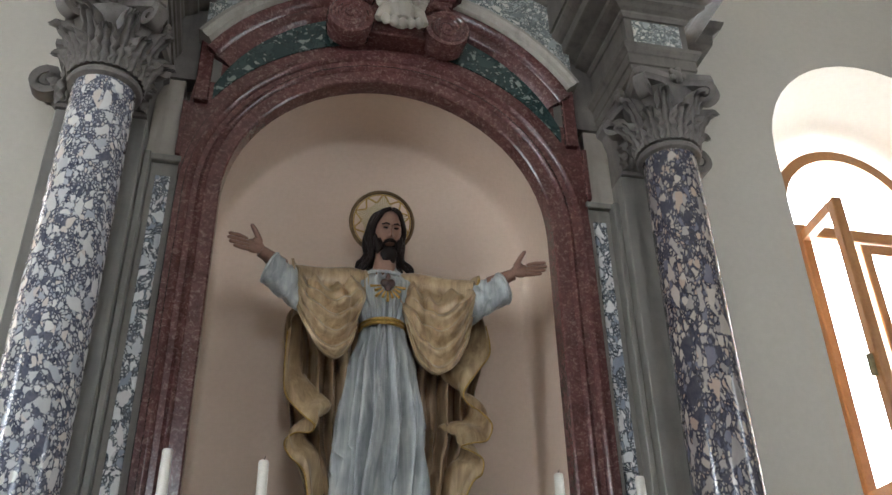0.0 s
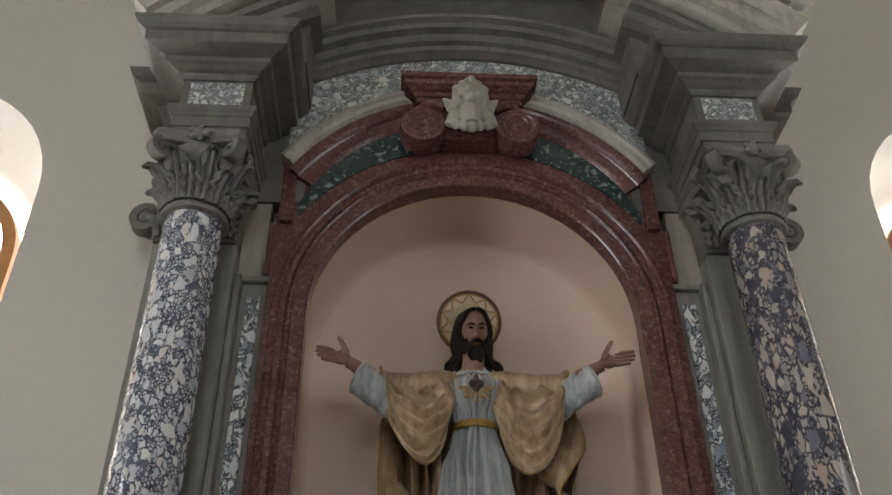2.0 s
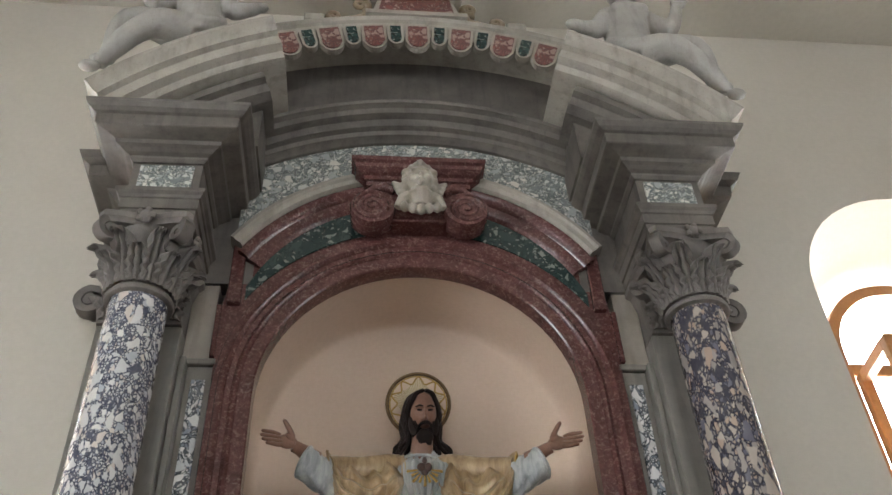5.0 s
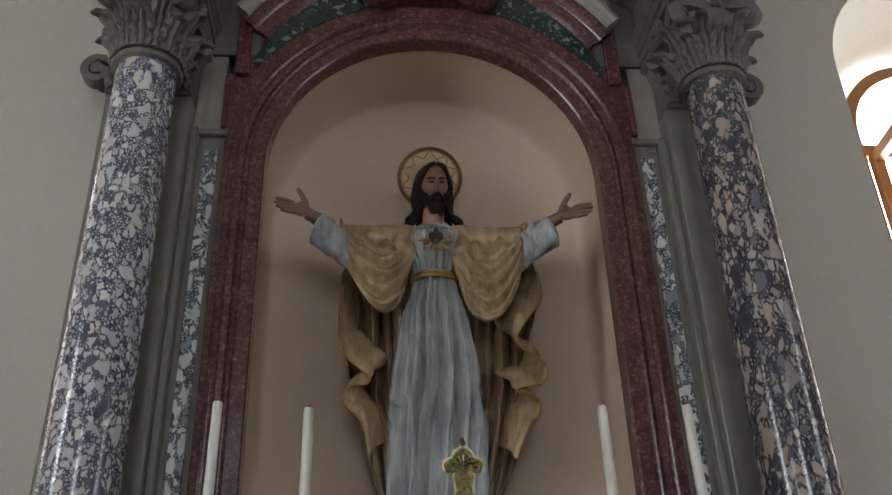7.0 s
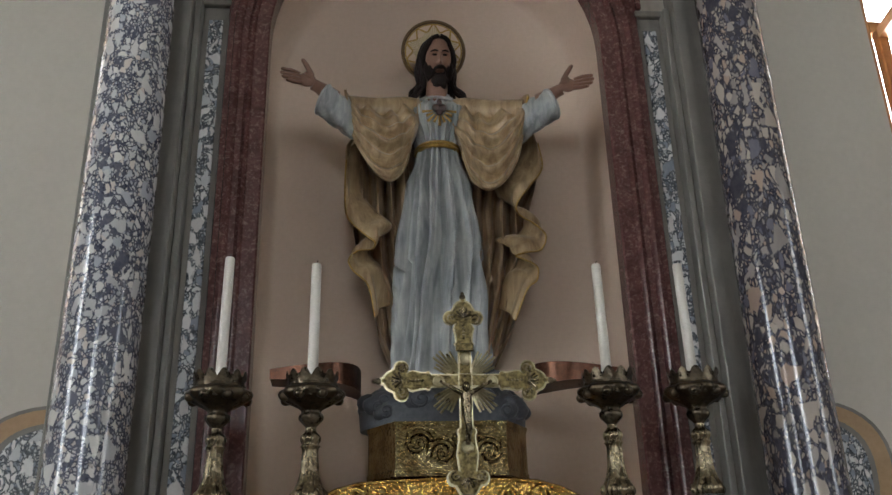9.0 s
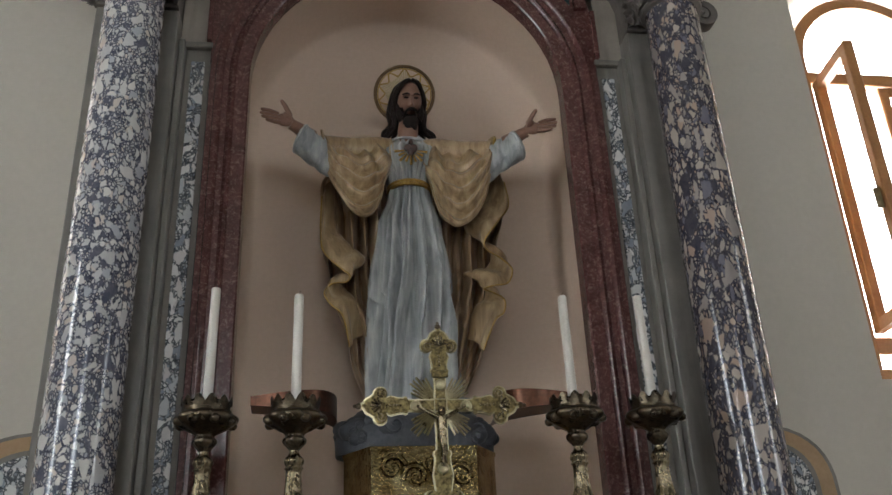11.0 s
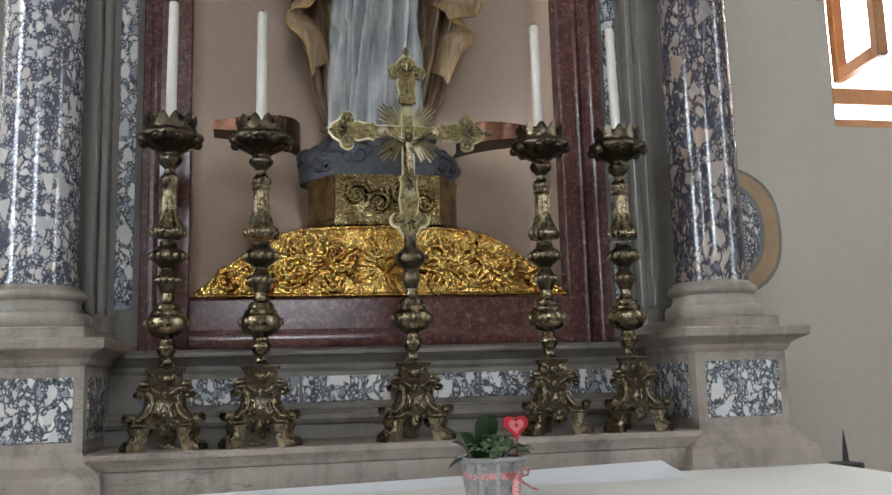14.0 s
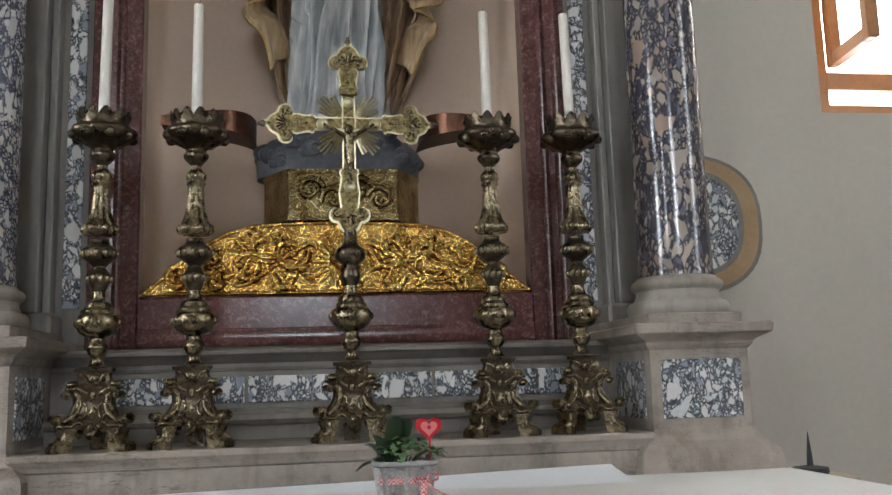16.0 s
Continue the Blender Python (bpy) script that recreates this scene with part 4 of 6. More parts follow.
def cherub():
    """A child's head over a breast of feathers, with two small wings beside the ears."""
    bm = bmesh.new()
    sphere(bm, (0, 0, 0.0), (0.062, 0.062, 0.074), seg=20, rings=14)
    sphere(bm, (0, -0.028, -0.040), (0.040, 0.034, 0.030))
    sphere(bm, (0, -0.060, -0.062), (0.014, 0.012, 0.012))
    for s in (-1, 1):
        sphere(bm, (s * 0.030, -0.038, -0.022), (0.024, 0.024, 0.022))
        sphere(bm, (s * 0.027, -0.052, 0.022), (0.018, 0.010, 0.006))
        for k in range(4):
            sphere(bm, (s * 0.060, 0.0 + 0.008 * (k % 2), 0.05 - 0.030 * k), 0.022)
        for k in range(3):
            tube(bm, [(s * 0.055, 0.015, -0.07 + 0.01 * k), (s * (0.088 + 0.008 * k), 0.01, -0.065 + 0.024 * k), (s * (0.104 + 0.008 * k), 0.012, -0.055 + 0.028 * k)], [0.014, 0.017, 0.008], 8)
        tube(bm, [(s * 0.03, 0, -0.085), (s * 0.075, -0.005, -0.12), (s * 0.10, 0.0, -0.165)], [0.026, 0.030, 0.018], 8)
    for k in range(6):
        a = radians(20 + 28 * k)
        sphere(bm, (0.05 * math.cos(a), -0.030 + 0.01 * abs(k - 2.5), 0.045 + 0.030 * math.sin(a)), 0.019)
    sphere(bm, (0, -0.046, 0.068), (0.018, 0.02, 0.016))
    tube(bm, [(0, -0.048, 0.016), (0, -0.066, -0.012), (0, -0.062, -0.020)], [0.006, 0.011, 0.009], 8)
    sphere(bm, (0, -0.060, -0.040), (0.015, 0.010, 0.0055))
    tube(bm, [(0, 0.0, -0.05), (0, -0.005, -0.105), (0, 0.0, -0.165)], [0.040, 0.058, 0.046], 12)
    for k in range(5):
        sphere(bm, (-0.07 + 0.035 * k, -0.018, -0.175 - 0.014 * (1 - abs(k - 2) / 2)), (0.019, 0.022, 0.026))
    ob = blob_mesh(bm, "cherub_head", STONE_W, 0.004)
    ob.modifiers["soften"].iterations = 2
    ob.location = (0.0, -0.185, 4.575)
    return tagged(ob, "pale carved stone cherub bust on the keystone", "carving")


cherub()

tab_ob = thing("crest_tablet", "red breccia crest tablet with stone scrolls", "crest", (0, -0.26, 5.625))
bm = bmesh.new()
tiers(bm, (-0.23, 0.23, -0.05, 0.06), [(0.0, 0.03), (0.03, 0.03), (0.035, 0.0), (0.20, -0.03), (0.21, -0.02), (0.225, 0.01), (0.245, 0.02), (0.25, 0.0)])
part("tablet_frame", bm, STONE_U, tab_ob, smooth=None)
bm = bmesh.new()
plate(bm, [(-0.195, 0.05), (0.195, 0.05), (0.17, 0.195), (-0.17, 0.195)], -0.062, -0.04)
part("inlay", bm, BRECCIA_RED, tab_ob, "red breccia inlay", smooth=None)
part("ledge", box(-0.15, 0.15, -0.06, 0.06, 0.252, 0.27, bev=0.004), STONE_U, tab_ob)
for s in (-1, 1):
    bm = bmesh.new()
    tube(bm, spiral(s * 0.285, 0.17, 0.0, 0.045, 1.5, 24, radians(-60), -s), [0.022 - 0.012 * k / 24 for k in range(25)], 8)
    tube(bm, [(s * 0.26, 0, 0.13), (s * 0.27, 0, 0.06), (s * 0.34, 0, 0.03), (s * 0.44, 0, 0.03)], [0.02, 0.026, 0.026, 0.012], 8)
    tube(bm, spiral(s * 0.42, 0.06, 0.0, 0.04, 1.3, 20, radians(-90), s), [0.02 - 0.01 * k / 20 for k in range(21)], 8)
    part("side_scroll", bm, SCROLL_S, tab_ob, "brown stone scroll", smooth=60)
    part("foot_block", box(s * 0.52 - 0.05, s * 0.52 + 0.05, -0.04, 0.04, -0.03, 0.03, bev=0.006), STONE_U, tab_ob)

ic = thing("iron_cross", "small black iron cross on the crest", "cross", (0.005, -0.27, 5.895))
part("upright", box(-0.011, 0.011, -0.008, 0.008, 0.0, 0.245, bev=0.003), IRON, ic)
bm = bmesh.new()
add_box(bm, -0.10, 0.10, -0.0075, 0.0075, 0.135, 0.157, 0.003)
for x in (-0.1, 0.1):
    add_box(bm, x - 0.009, x + 0.009, -0.01, 0.01, 0.122, 0.17, 0.003)
part("crossbar", bm, IRON, ic)


def putto(s):
    """A plaster child seated on the slope, one body; the outer arm is raised."""
    bm = bmesh.new()

    def L(x, y, z):
        return (s * x, y, z)
    # head, cheeks, nose and curls
    sphere(bm, L(0.045, -0.02, 0.69), (0.082, 0.088, 0.098), seg=18, rings=12)
    sphere(bm, L(0.030, -0.062, 0.632), (0.056, 0.048, 0.050))
    sphere(bm, L(0.026, -0.116, 0.642), (0.014, 0.016, 0.018))
    sphere(bm, L(0.028, -0.106, 0.610), (0.020, 0.012, 0.007))
    for k in (-1, 1):
        sphere(bm, (s * 0.033 + 0.034 * k, -0.098, 0.680), (0.026, 0.014, 0.009))
        sphere(bm, (s * 0.035 + 0.04 * k, -0.085, 0.630), (0.026, 0.022, 0.024))
    for k in range(16):
        a = k * 0.83
        sphere(bm, L(0.048 + 0.074 * math.cos(a), 0.005 + 0.035 * math.sin(a * 1.7), 0.745 + 0.048 * math.sin(a)), 0.032)
    # trunk
    tube(bm, [L(0.04, 0.0, 0.60), L(0.035, 0.0, 0.54), L(0.025, 0.0, 0.47), L(0.01, -0.005, 0.34), L(0.0, -0.01, 0.22), L(0.0, -0.01, 0.10), L(0.02, 0.0, 0.02)], [0.045, 0.060, 0.112, 0.112, 0.118, 0.13, 0.11], 18)
    for k in (-1, 1):
        sphere(bm, (s * 0.025 + 0.05 * k, -0.075, 0.45), (0.052, 0.04, 0.045))
    # raised outer arm, inner arm leaning on the slope
    tube(bm, smooth_line([L(0.11, 0, 0.48), L(0.18, -0.02, 0.40), L(0.215, -0.04, 0.335), L(0.255, -0.06, 0.40), L(0.28, -0.07, 0.49)], 3), [0.058, 0.056, 0.052, 0.05, 0.046, 0.046, 0.046, 0.044, 0.042, 0.038, 0.034, 0.031, 0.030], 12)
    sphere(bm, L(0.295, -0.075, 0.525), (0.044, 0.024, 0.038))
    for k in range(3):
        tube(bm, [L(0.30 + 0.012 * k, -0.08, 0.54), L(0.318 + 0.016 * k, -0.09, 0.572 - 0.016 * k)], [0.013, 0.010], 8)
    tube(bm, smooth_line([L(-0.06, 0, 0.48), L(-0.12, -0.03, 0.38), L(-0.155, -0.06, 0.29), L(-0.20, -0.07, 0.28), L(-0.255, -0.06, 0.31)], 3), [0.058, 0.056, 0.052, 0.05, 0.047, 0.046, 0.046, 0.044, 0.042, 0.040, 0.036, 0.033, 0.032], 12)
    sphere(bm, L(-0.275, -0.065, 0.315), (0.044, 0.03, 0.026))
    # bent upper leg and the lower leg stretched down the slope
    tube(bm, smooth_line([L(0.05, -0.02, 0.12), L(0.18, -0.06, 0.15), L(0.30, -0.08, 0.14), L(0.335, -0.06, 0.02), L(0.345, -0.05, -0.12)], 3), [0.088, 0.084, 0.080, 0.075, 0.069, 0.063, 0.057, 0.054, 0.054, 0.050, 0.043, 0.036, 0.031], 14)
    sphere(bm, L(0.365, -0.08, -0.150), (0.048, 0.032, 0.026))
    tube(bm, smooth_line([L(0.02, -0.08, 0.07), L(0.13, -0.14, 0.05), L(0.22, -0.15, -0.03), L(0.29, -0.14, -0.14), L(0.34, -0.13, -0.25)], 3), [0.086, 0.082, 0.077, 0.070, 0.064, 0.058, 0.054, 0.052, 0.050, 0.046, 0.040, 0.034, 0.031], 14)
    sphere(bm, L(0.365, -0.15, -0.285), (0.046, 0.030, 0.024))
    # cloth across the lap, and the ledge of drapery that it sits on
    tube(bm, smooth_line([L(-0.13, -0.08, 0.16), L(-0.06, -0.13, 0.10), L(0.03, -0.15, 0.09), L(0.11, -0.14, 0.13)], 4), 0.026, 8)
    tube(bm, smooth_line([L(-0.14, -0.06, 0.13), L(-0.05, -0.12, 0.065), L(0.04, -0.14, 0.05), L(0.12, -0.13, 0.09)], 4), 0.022, 8)
    tube(bm, [L(-0.28, 0.02, 0.06), L(-0.12, 0.02, 0.02), L(0.05, 0.03, -0.04), L(0.2, 0.03, -0.14), L(0.32, 0.03, -0.25)], [0.05, 0.08, 0.09, 0.09, 0.07], 12)
    ob = blob_mesh(bm, "putto_statue", STUCCO, 0.009)
    ob.modifiers["soften"].iterations = 2
    ob.location = (s * 1.035, -0.40, 5.11)
    return tagged(ob, "pale plaster putto seated on the broken pediment", "statue", "pediment putti")


for s in (-1, 1):
    putto(s)

# ---- gilded mount and plinth below the statue ----
mount = thing("gilded_mount", "beaten gilt mount with vines, heart and rays", "gilded relief")
bm = bmesh.new()
OUT = [(-0.648, 1.66), (-0.60, 1.70), (-0.545, 1.75), (-0.49, 1.795), (-0.43, 1.837), (-0.365, 1.87), (-0.29, 1.890), (-0.2, 1.898), (0.0, 1.905)]
outline = OUT + [(-x, z) for x, z in reversed(OUT[:-1])]
plate(bm, outline, 0.0, 0.26)
bmesh.ops.triangulate(bm, faces=[f for f in bm.faces if len(f.verts) > 4])
part("panel", bm, GILT, mount, smooth=20)
bm = bmesh.new()
tube(bm, [(x * 0.985, -0.002, 1.662 + (z - 1.66) * 0.97) for x, z in outline], 0.007, 6)
tube(bm, [(-0.645, -0.003, 1.664), (0.645, -0.003, 1.664)], 0.006, 6)
part("rim", bm, GILT, mount, smooth=60)
rng = random.Random(5)
for s in (-1, 1):
    for base, amp, ph in ((1.735, 0.035, 0.0), (1.80, 0.03, 2.0)):
        bm = bmesh.new()
        pts = [(s * (0.10 + 0.43 * k / 40), -0.006, base - 0.035 * (k / 40) ** 2 + amp * math.sin(k / 40 * 9 + ph)) for k in range(41)]
        tube(bm, pts, [0.010 - 0.004 * k / 40 for k in range(41)], 6)
        part("vine_stem", bm, GILT, mount, smooth=60)
    for k in range(22):
        x, z = s * rng.uniform(0.10, 0.50), rng.uniform(1.68, 1.87)
        if z > 1.875 - max(0, abs(x) - 0.3) * 0.62:
            continue
        a = rng.uniform(0, 6.28)
        bm = bmesh.new()
        sphere(bm, (x, -0.006, z), (0.021, 0.010, 0.010), seg=8, rings=5, rot=Matrix.Rotation(a, 4, "Y"))
        sphere(bm, (x + 0.012 * math.cos(a + 1), -0.006, z + 0.012 * math.sin(a + 1)), (0.013, 0.009, 0.007), seg=8, rings=5, rot=Matrix.Rotation(a + 1, 4, "Y"))
        part("embossed_leaf", bm, GILT, mount, smooth=60)
    for cx, cz, r, st, dr in ((0.165, 1.80, 0.062, 180, 1), (0.30, 1.745, 0.055, 120, -1), (0.295, 1.838, 0.036, 0, 1), (0.42, 1.775, 0.05, 200, 1), (0.53, 1.715, 0.036, 90, -1), (0.18, 1.71, 0.034, 0, -1), (0.41, 1.695, 0.026, 40, 1)):
        bm = bmesh.new()
        pts = spiral(s * cx, cz, -0.009, r, 1.35, 26, radians(st if s > 0 else 180 - st), dr * s)
        tube(bm, pts, [0.0125 - 0.006 * k / 26 for k in range(27)], 6)
        for k in range(5):
            x, y, z = pts[3 + k * 3]
            a = rng.uniform(0, 6.28)
            sphere(bm, (x + 0.014 * math.cos(a), y - 0.002, z + 0.014 * math.sin(a)), (0.018, 0.010, 0.011), seg=8, rings=5, rot=Matrix.Rotation(a, 4, "Y"))
        for k in range(6):
            sphere(bm, (s * cx + 0.013 * math.cos(k * 1.05), -0.007, cz + 0.013 * math.sin(k * 1.05)), (0.010, 0.009, 0.010), seg=8, rings=5)
        part("vine_scroll", bm, GILT, mount, smooth=60)
bm = bmesh.new()
hp = []
for k in range(24):
    t = 2 * math.pi * k / 24
    hp.append((0.0021 * 16 * math.sin(t) ** 3, 1.765 + 0.0021 * (13 * math.cos(t) - 5 * math.cos(2 * t) - 2 * math.cos(3 * t) - math.cos(4 * t))))
loft(bm, [[(x * k, y, 1.765 + (z - 1.765) * k) for x, z in hp] for k, y in ((1.1, 0.0), (1.1, -0.012), (0.85, -0.024), (0.4, -0.030))])
part("heart", bm, GILT, mount, smooth=60)
for k in range(22):
    a = 2 * math.pi * k / 22
    r0, r1 = 0.045, 0.085 + 0.03 * (k % 2)
    ca, sa = math.cos(a), math.sin(a)
    bm = bmesh.new()
    tube(bm, [(r0 * ca, -0.006, 1.765 + r0 * sa), (r1 * ca, -0.004, 1.765 + r1 * sa * 0.95)], [0.0065, 0.003], 5)
    part("ray", bm, GILT, mount, smooth=60)

box_ob = thing("gilded_plinth", "six-sided gilt plinth with embossed vines", "plinth", (0.012, 0, 0))
hexa = [(-0.185, -0.005), (0.185, -0.005), (0.275, 0.14), (0.185, 0.29), (-0.185, 0.29), (-0.275, 0.14)]
bm = bmesh.new()
loft(bm, [[(x * k, 0.14 + (y - 0.14) * k, z) for x, y in hexa] for k, z in ((1.0, 1.907), (1.0, 1.925), (0.985, 1.93), (0.985, 2.065), (1.0, 2.07), (1.005, 2.083))])
part("casing", bm, GILT_D, box_ob, smooth=20)
for i, (st, cx) in enumerate(((10, -0.11), (200, -0.03), (40, 0.05), (170, 0.125))):
    bm = bmesh.new()
    cz = 1.995 + 0.015 * (-1) ** i
    pts = spiral(cx, cz, -0.011, 0.045, 1.3, 22, radians(st), (-1) ** i)
    tube(bm, pts, [0.011 - 0.005 * k / 22 for k in range(23)], 6)
    for k in range(4):
        x, y, z = pts[2 + k * 4]
        sphere(bm, (x, y - 0.002, z + 0.012), (0.012, 0.006, 0.008), seg=8, rings=5)
    part("vine_scroll", bm, GILT_D, box_ob, smooth=60)


# ---- the painted statue: one body ----
def curve_at(t, table):
    """Catmull-Rom value at t from (t, value) pairs in rising order; values are numbers or triples."""
    i = 0
    while i < len(table) - 2 and t > table[i + 1][0]:
        i += 1
    (ta, b), (tb, c) = table[i], table[i + 1]
    a, d = table[max(i - 1, 0)][1], table[min(i + 2, len(table) - 1)][1]
    k = min(1, max(0, (t - ta) / (tb - ta)))

    def one(a, b, c, d):
        return 0.5 * (2 * b + (c - a) * k + (2 * a - 5 * b + 4 * c - d) * k * k + (3 * b - a - 3 * c + d) * k ** 3)
    return tuple(one(*q) for q in zip(a, b, c, d)) if isinstance(b, tuple) else one(a, b, c, d)


def head(bm, SK, HR, place):
    """A bearded head facing -y round its own middle: brow, sockets, nose and lips swell from an egg."""
    nu, nv = 150, 110

    def bell(x, z, cx, cz, wx, wz):
        return math.exp(-((x - cx) / wx) ** 2 - ((z - cz) / wz) ** 2)
    grid = []
    for j in range(nv + 1):
        ph = math.pi * j / nv
        row = []
        for i in range(nu):
            th = 2 * math.pi * i / nu
            z = -0.098 * math.cos(ph)
            jaw = 1.0 if z > -0.02 else 1 - 0.30 * ((-0.02 - z) / 0.078) ** 1.4
            x = 0.055 * math.sin(ph) ** 0.85 * math.sin(th) * jaw
            y = -0.066 * math.sin(ph) ** 0.8 * math.cos(th) * (1.0 if math.cos(th) < 0 else (1 - 0.12 * max(0, -z / 0.09)))
            mat = SK
            if math.cos(th) > 0:
                ax = abs(x)
                out = 0.0
                out += 0.020 * bell(x, z, 0, -0.018, 0.0075, 0.010) + 0.011 * bell(x, z, 0, 0.006, 0.006, 0.020)
                out += 0.005 * bell(ax, z, 0.009, -0.022, 0.005, 0.006)
                out += 0.005 * bell(ax, z, 0.021, 0.028, 0.017, 0.006)
                out -= 0.010 * bell(ax, z, 0.021, 0.014, 0.011, 0.008)
                out += 0.0045 * bell(ax, z, 0.021, 0.0125, 0.007, 0.005)
                out += 0.004 * bell(ax, z, 0.031, -0.016, 0.012, 0.014)
                out += 0.005 * bell(x, z, 0, -0.049, 0.012, 0.004)
                beard = z < -0.028 - 0.034 * max(0, 1 - (ax / 0.036) ** 2) or (bell(x, z, 0, -0.037 - 0.25 * max(ax - 0.008, 0), 0.024, 0.0075) > 0.40)
                beard = beard and not bell(x, z, 0, -0.048, 0.010, 0.0036) > 0.5
                if beard and math.cos(th) > 0.12:
                    mat = HR
                    out += 0.008 + 0.014 * bell(x, z, 0, -0.088, 0.035, 0.026) + 0.0015 * math.sin(x * 900 + z * 300)
                if bell(ax, z, 0.021, 0.0125, 0.0095, 0.0042) > 0.40 or bell(ax, z, 0.022, 0.029 - 0.15 * max(ax - 0.022, 0), 0.016, 0.0034) > 0.45:
                    mat = HR
                y -= out
                if z < -0.07:
                    z -= 0.012 * math.cos(th)
            row.append((bm.verts.new(place @ Vector((x, y, z))), mat))
        grid.append(row)
    for a, b in zip(grid, grid[1:]):
        for i in range(nu):
            k = (i + 1) % nu
            bm.faces.new((a[i][0], a[k][0], b[k][0], b[i][0])).material_index = a[i][1]
    def at(x, y, z):
        return place @ Vector((x, y, z))
    turn = place.to_3x3().to_4x4()
    sphere(bm, at(0, -0.058, -0.092), (0.035, 0.024, 0.034), HR, 18, 12, rot=turn)
    for s in (-1, 1):
        sphere(bm, at(s * 0.011, -0.064, -0.106), (0.019, 0.016, 0.024), HR, 12, 8, rot=turn)
        tube(bm, [at(s * 0.008, -0.0735, 0.027), at(s * 0.022, -0.0725, 0.031), at(s * 0.038, -0.060, 0.026)], [0.0028, 0.0040, 0.0022], 8, HR)
        sphere(bm, at(s * 0.0215, -0.0635, 0.0135), (0.0105, 0.0055, 0.0042), HR, 12, 8, rot=turn)
        tube(bm, smooth_line([at(0, -0.0835, -0.034), at(s * 0.012, -0.0815, -0.038), at(s * 0.024, -0.070, -0.050), at(s * 0.030, -0.060, -0.072)], 3), 0.0058, 8, HR)
        tube(bm, smooth_line([at(s * 0.051, -0.022, -0.015), at(s * 0.047, -0.034, -0.05), at(s * 0.032, -0.050, -0.085)], 3), [0.008, 0.010, 0.012, 0.014, 0.016, 0.017, 0.016], 8, HR)
        for k in range(3):
            tube(bm, smooth_line([at(s * 0.050, 0.0 + 0.012 * k, 0.0), at(s * (0.050 - 0.006 * k), -0.004 + 0.014 * k, -0.06), at(s * (0.046 - 0.004 * k), 0.004 + 0.012 * k, -0.11), at(s * 0.062, -0.022 + 0.01 * k, -0.16)], 4), 0.013, 8, HR)
    rng = random.Random(8)
    sphere(bm, place @ Vector((0, 0.018, 0.022)), (0.061, 0.064, 0.084), HR, 24, 14, rot=place.to_3x3().to_4x4())
    for s in (-1, 1):
        for k in range(11):
            t = k / 10
            w = rng.uniform(-0.004, 0.004)
            pts = [(s * 0.003, -0.052 + 0.085 * t, 0.094 - 0.004 * t), (s * (0.034 + 0.006 * t), -0.046 + 0.090 * t, 0.078), (s * (0.056 + 0.008 * t), -0.026 + 0.075 * t, 0.032),
                   (s * (0.061 + 0.014 * t + w), -0.014 + 0.06 * t, -0.02), (s * (0.053 + 0.022 * t), -0.010 + 0.055 * t + w, -0.07), (s * (0.056 + 0.024 * t + w), -0.018 + 0.05 * t, -0.105),
                   (s * (0.080 + 0.030 * t), -0.035 + 0.045 * t, -0.140 - 0.012 * math.sin(k * 2.1)), (s * (0.092 + 0.030 * t + w), -0.045 + 0.04 * t, -0.165 - 0.012 * math.sin(k * 2.1))]
            line = smooth_line(pts, 4)
            n = len(line) - 1
            wave = [place @ (p + Vector((s * 0.004 * math.sin(i * 0.75 + k), 0.003 * math.cos(i * 0.8 + k * 1.7), 0)) * min(1, i / 10)) for i, p in enumerate(line)]
            tube(bm, wave, [0.0095 * (0.75 + 0.45 * math.sin(math.pi * min(1, i / n * 1.1))) * (1 - 0.55 * max(0, i / n - 0.8) / 0.2) for i in range(n + 1)], 7, HR)


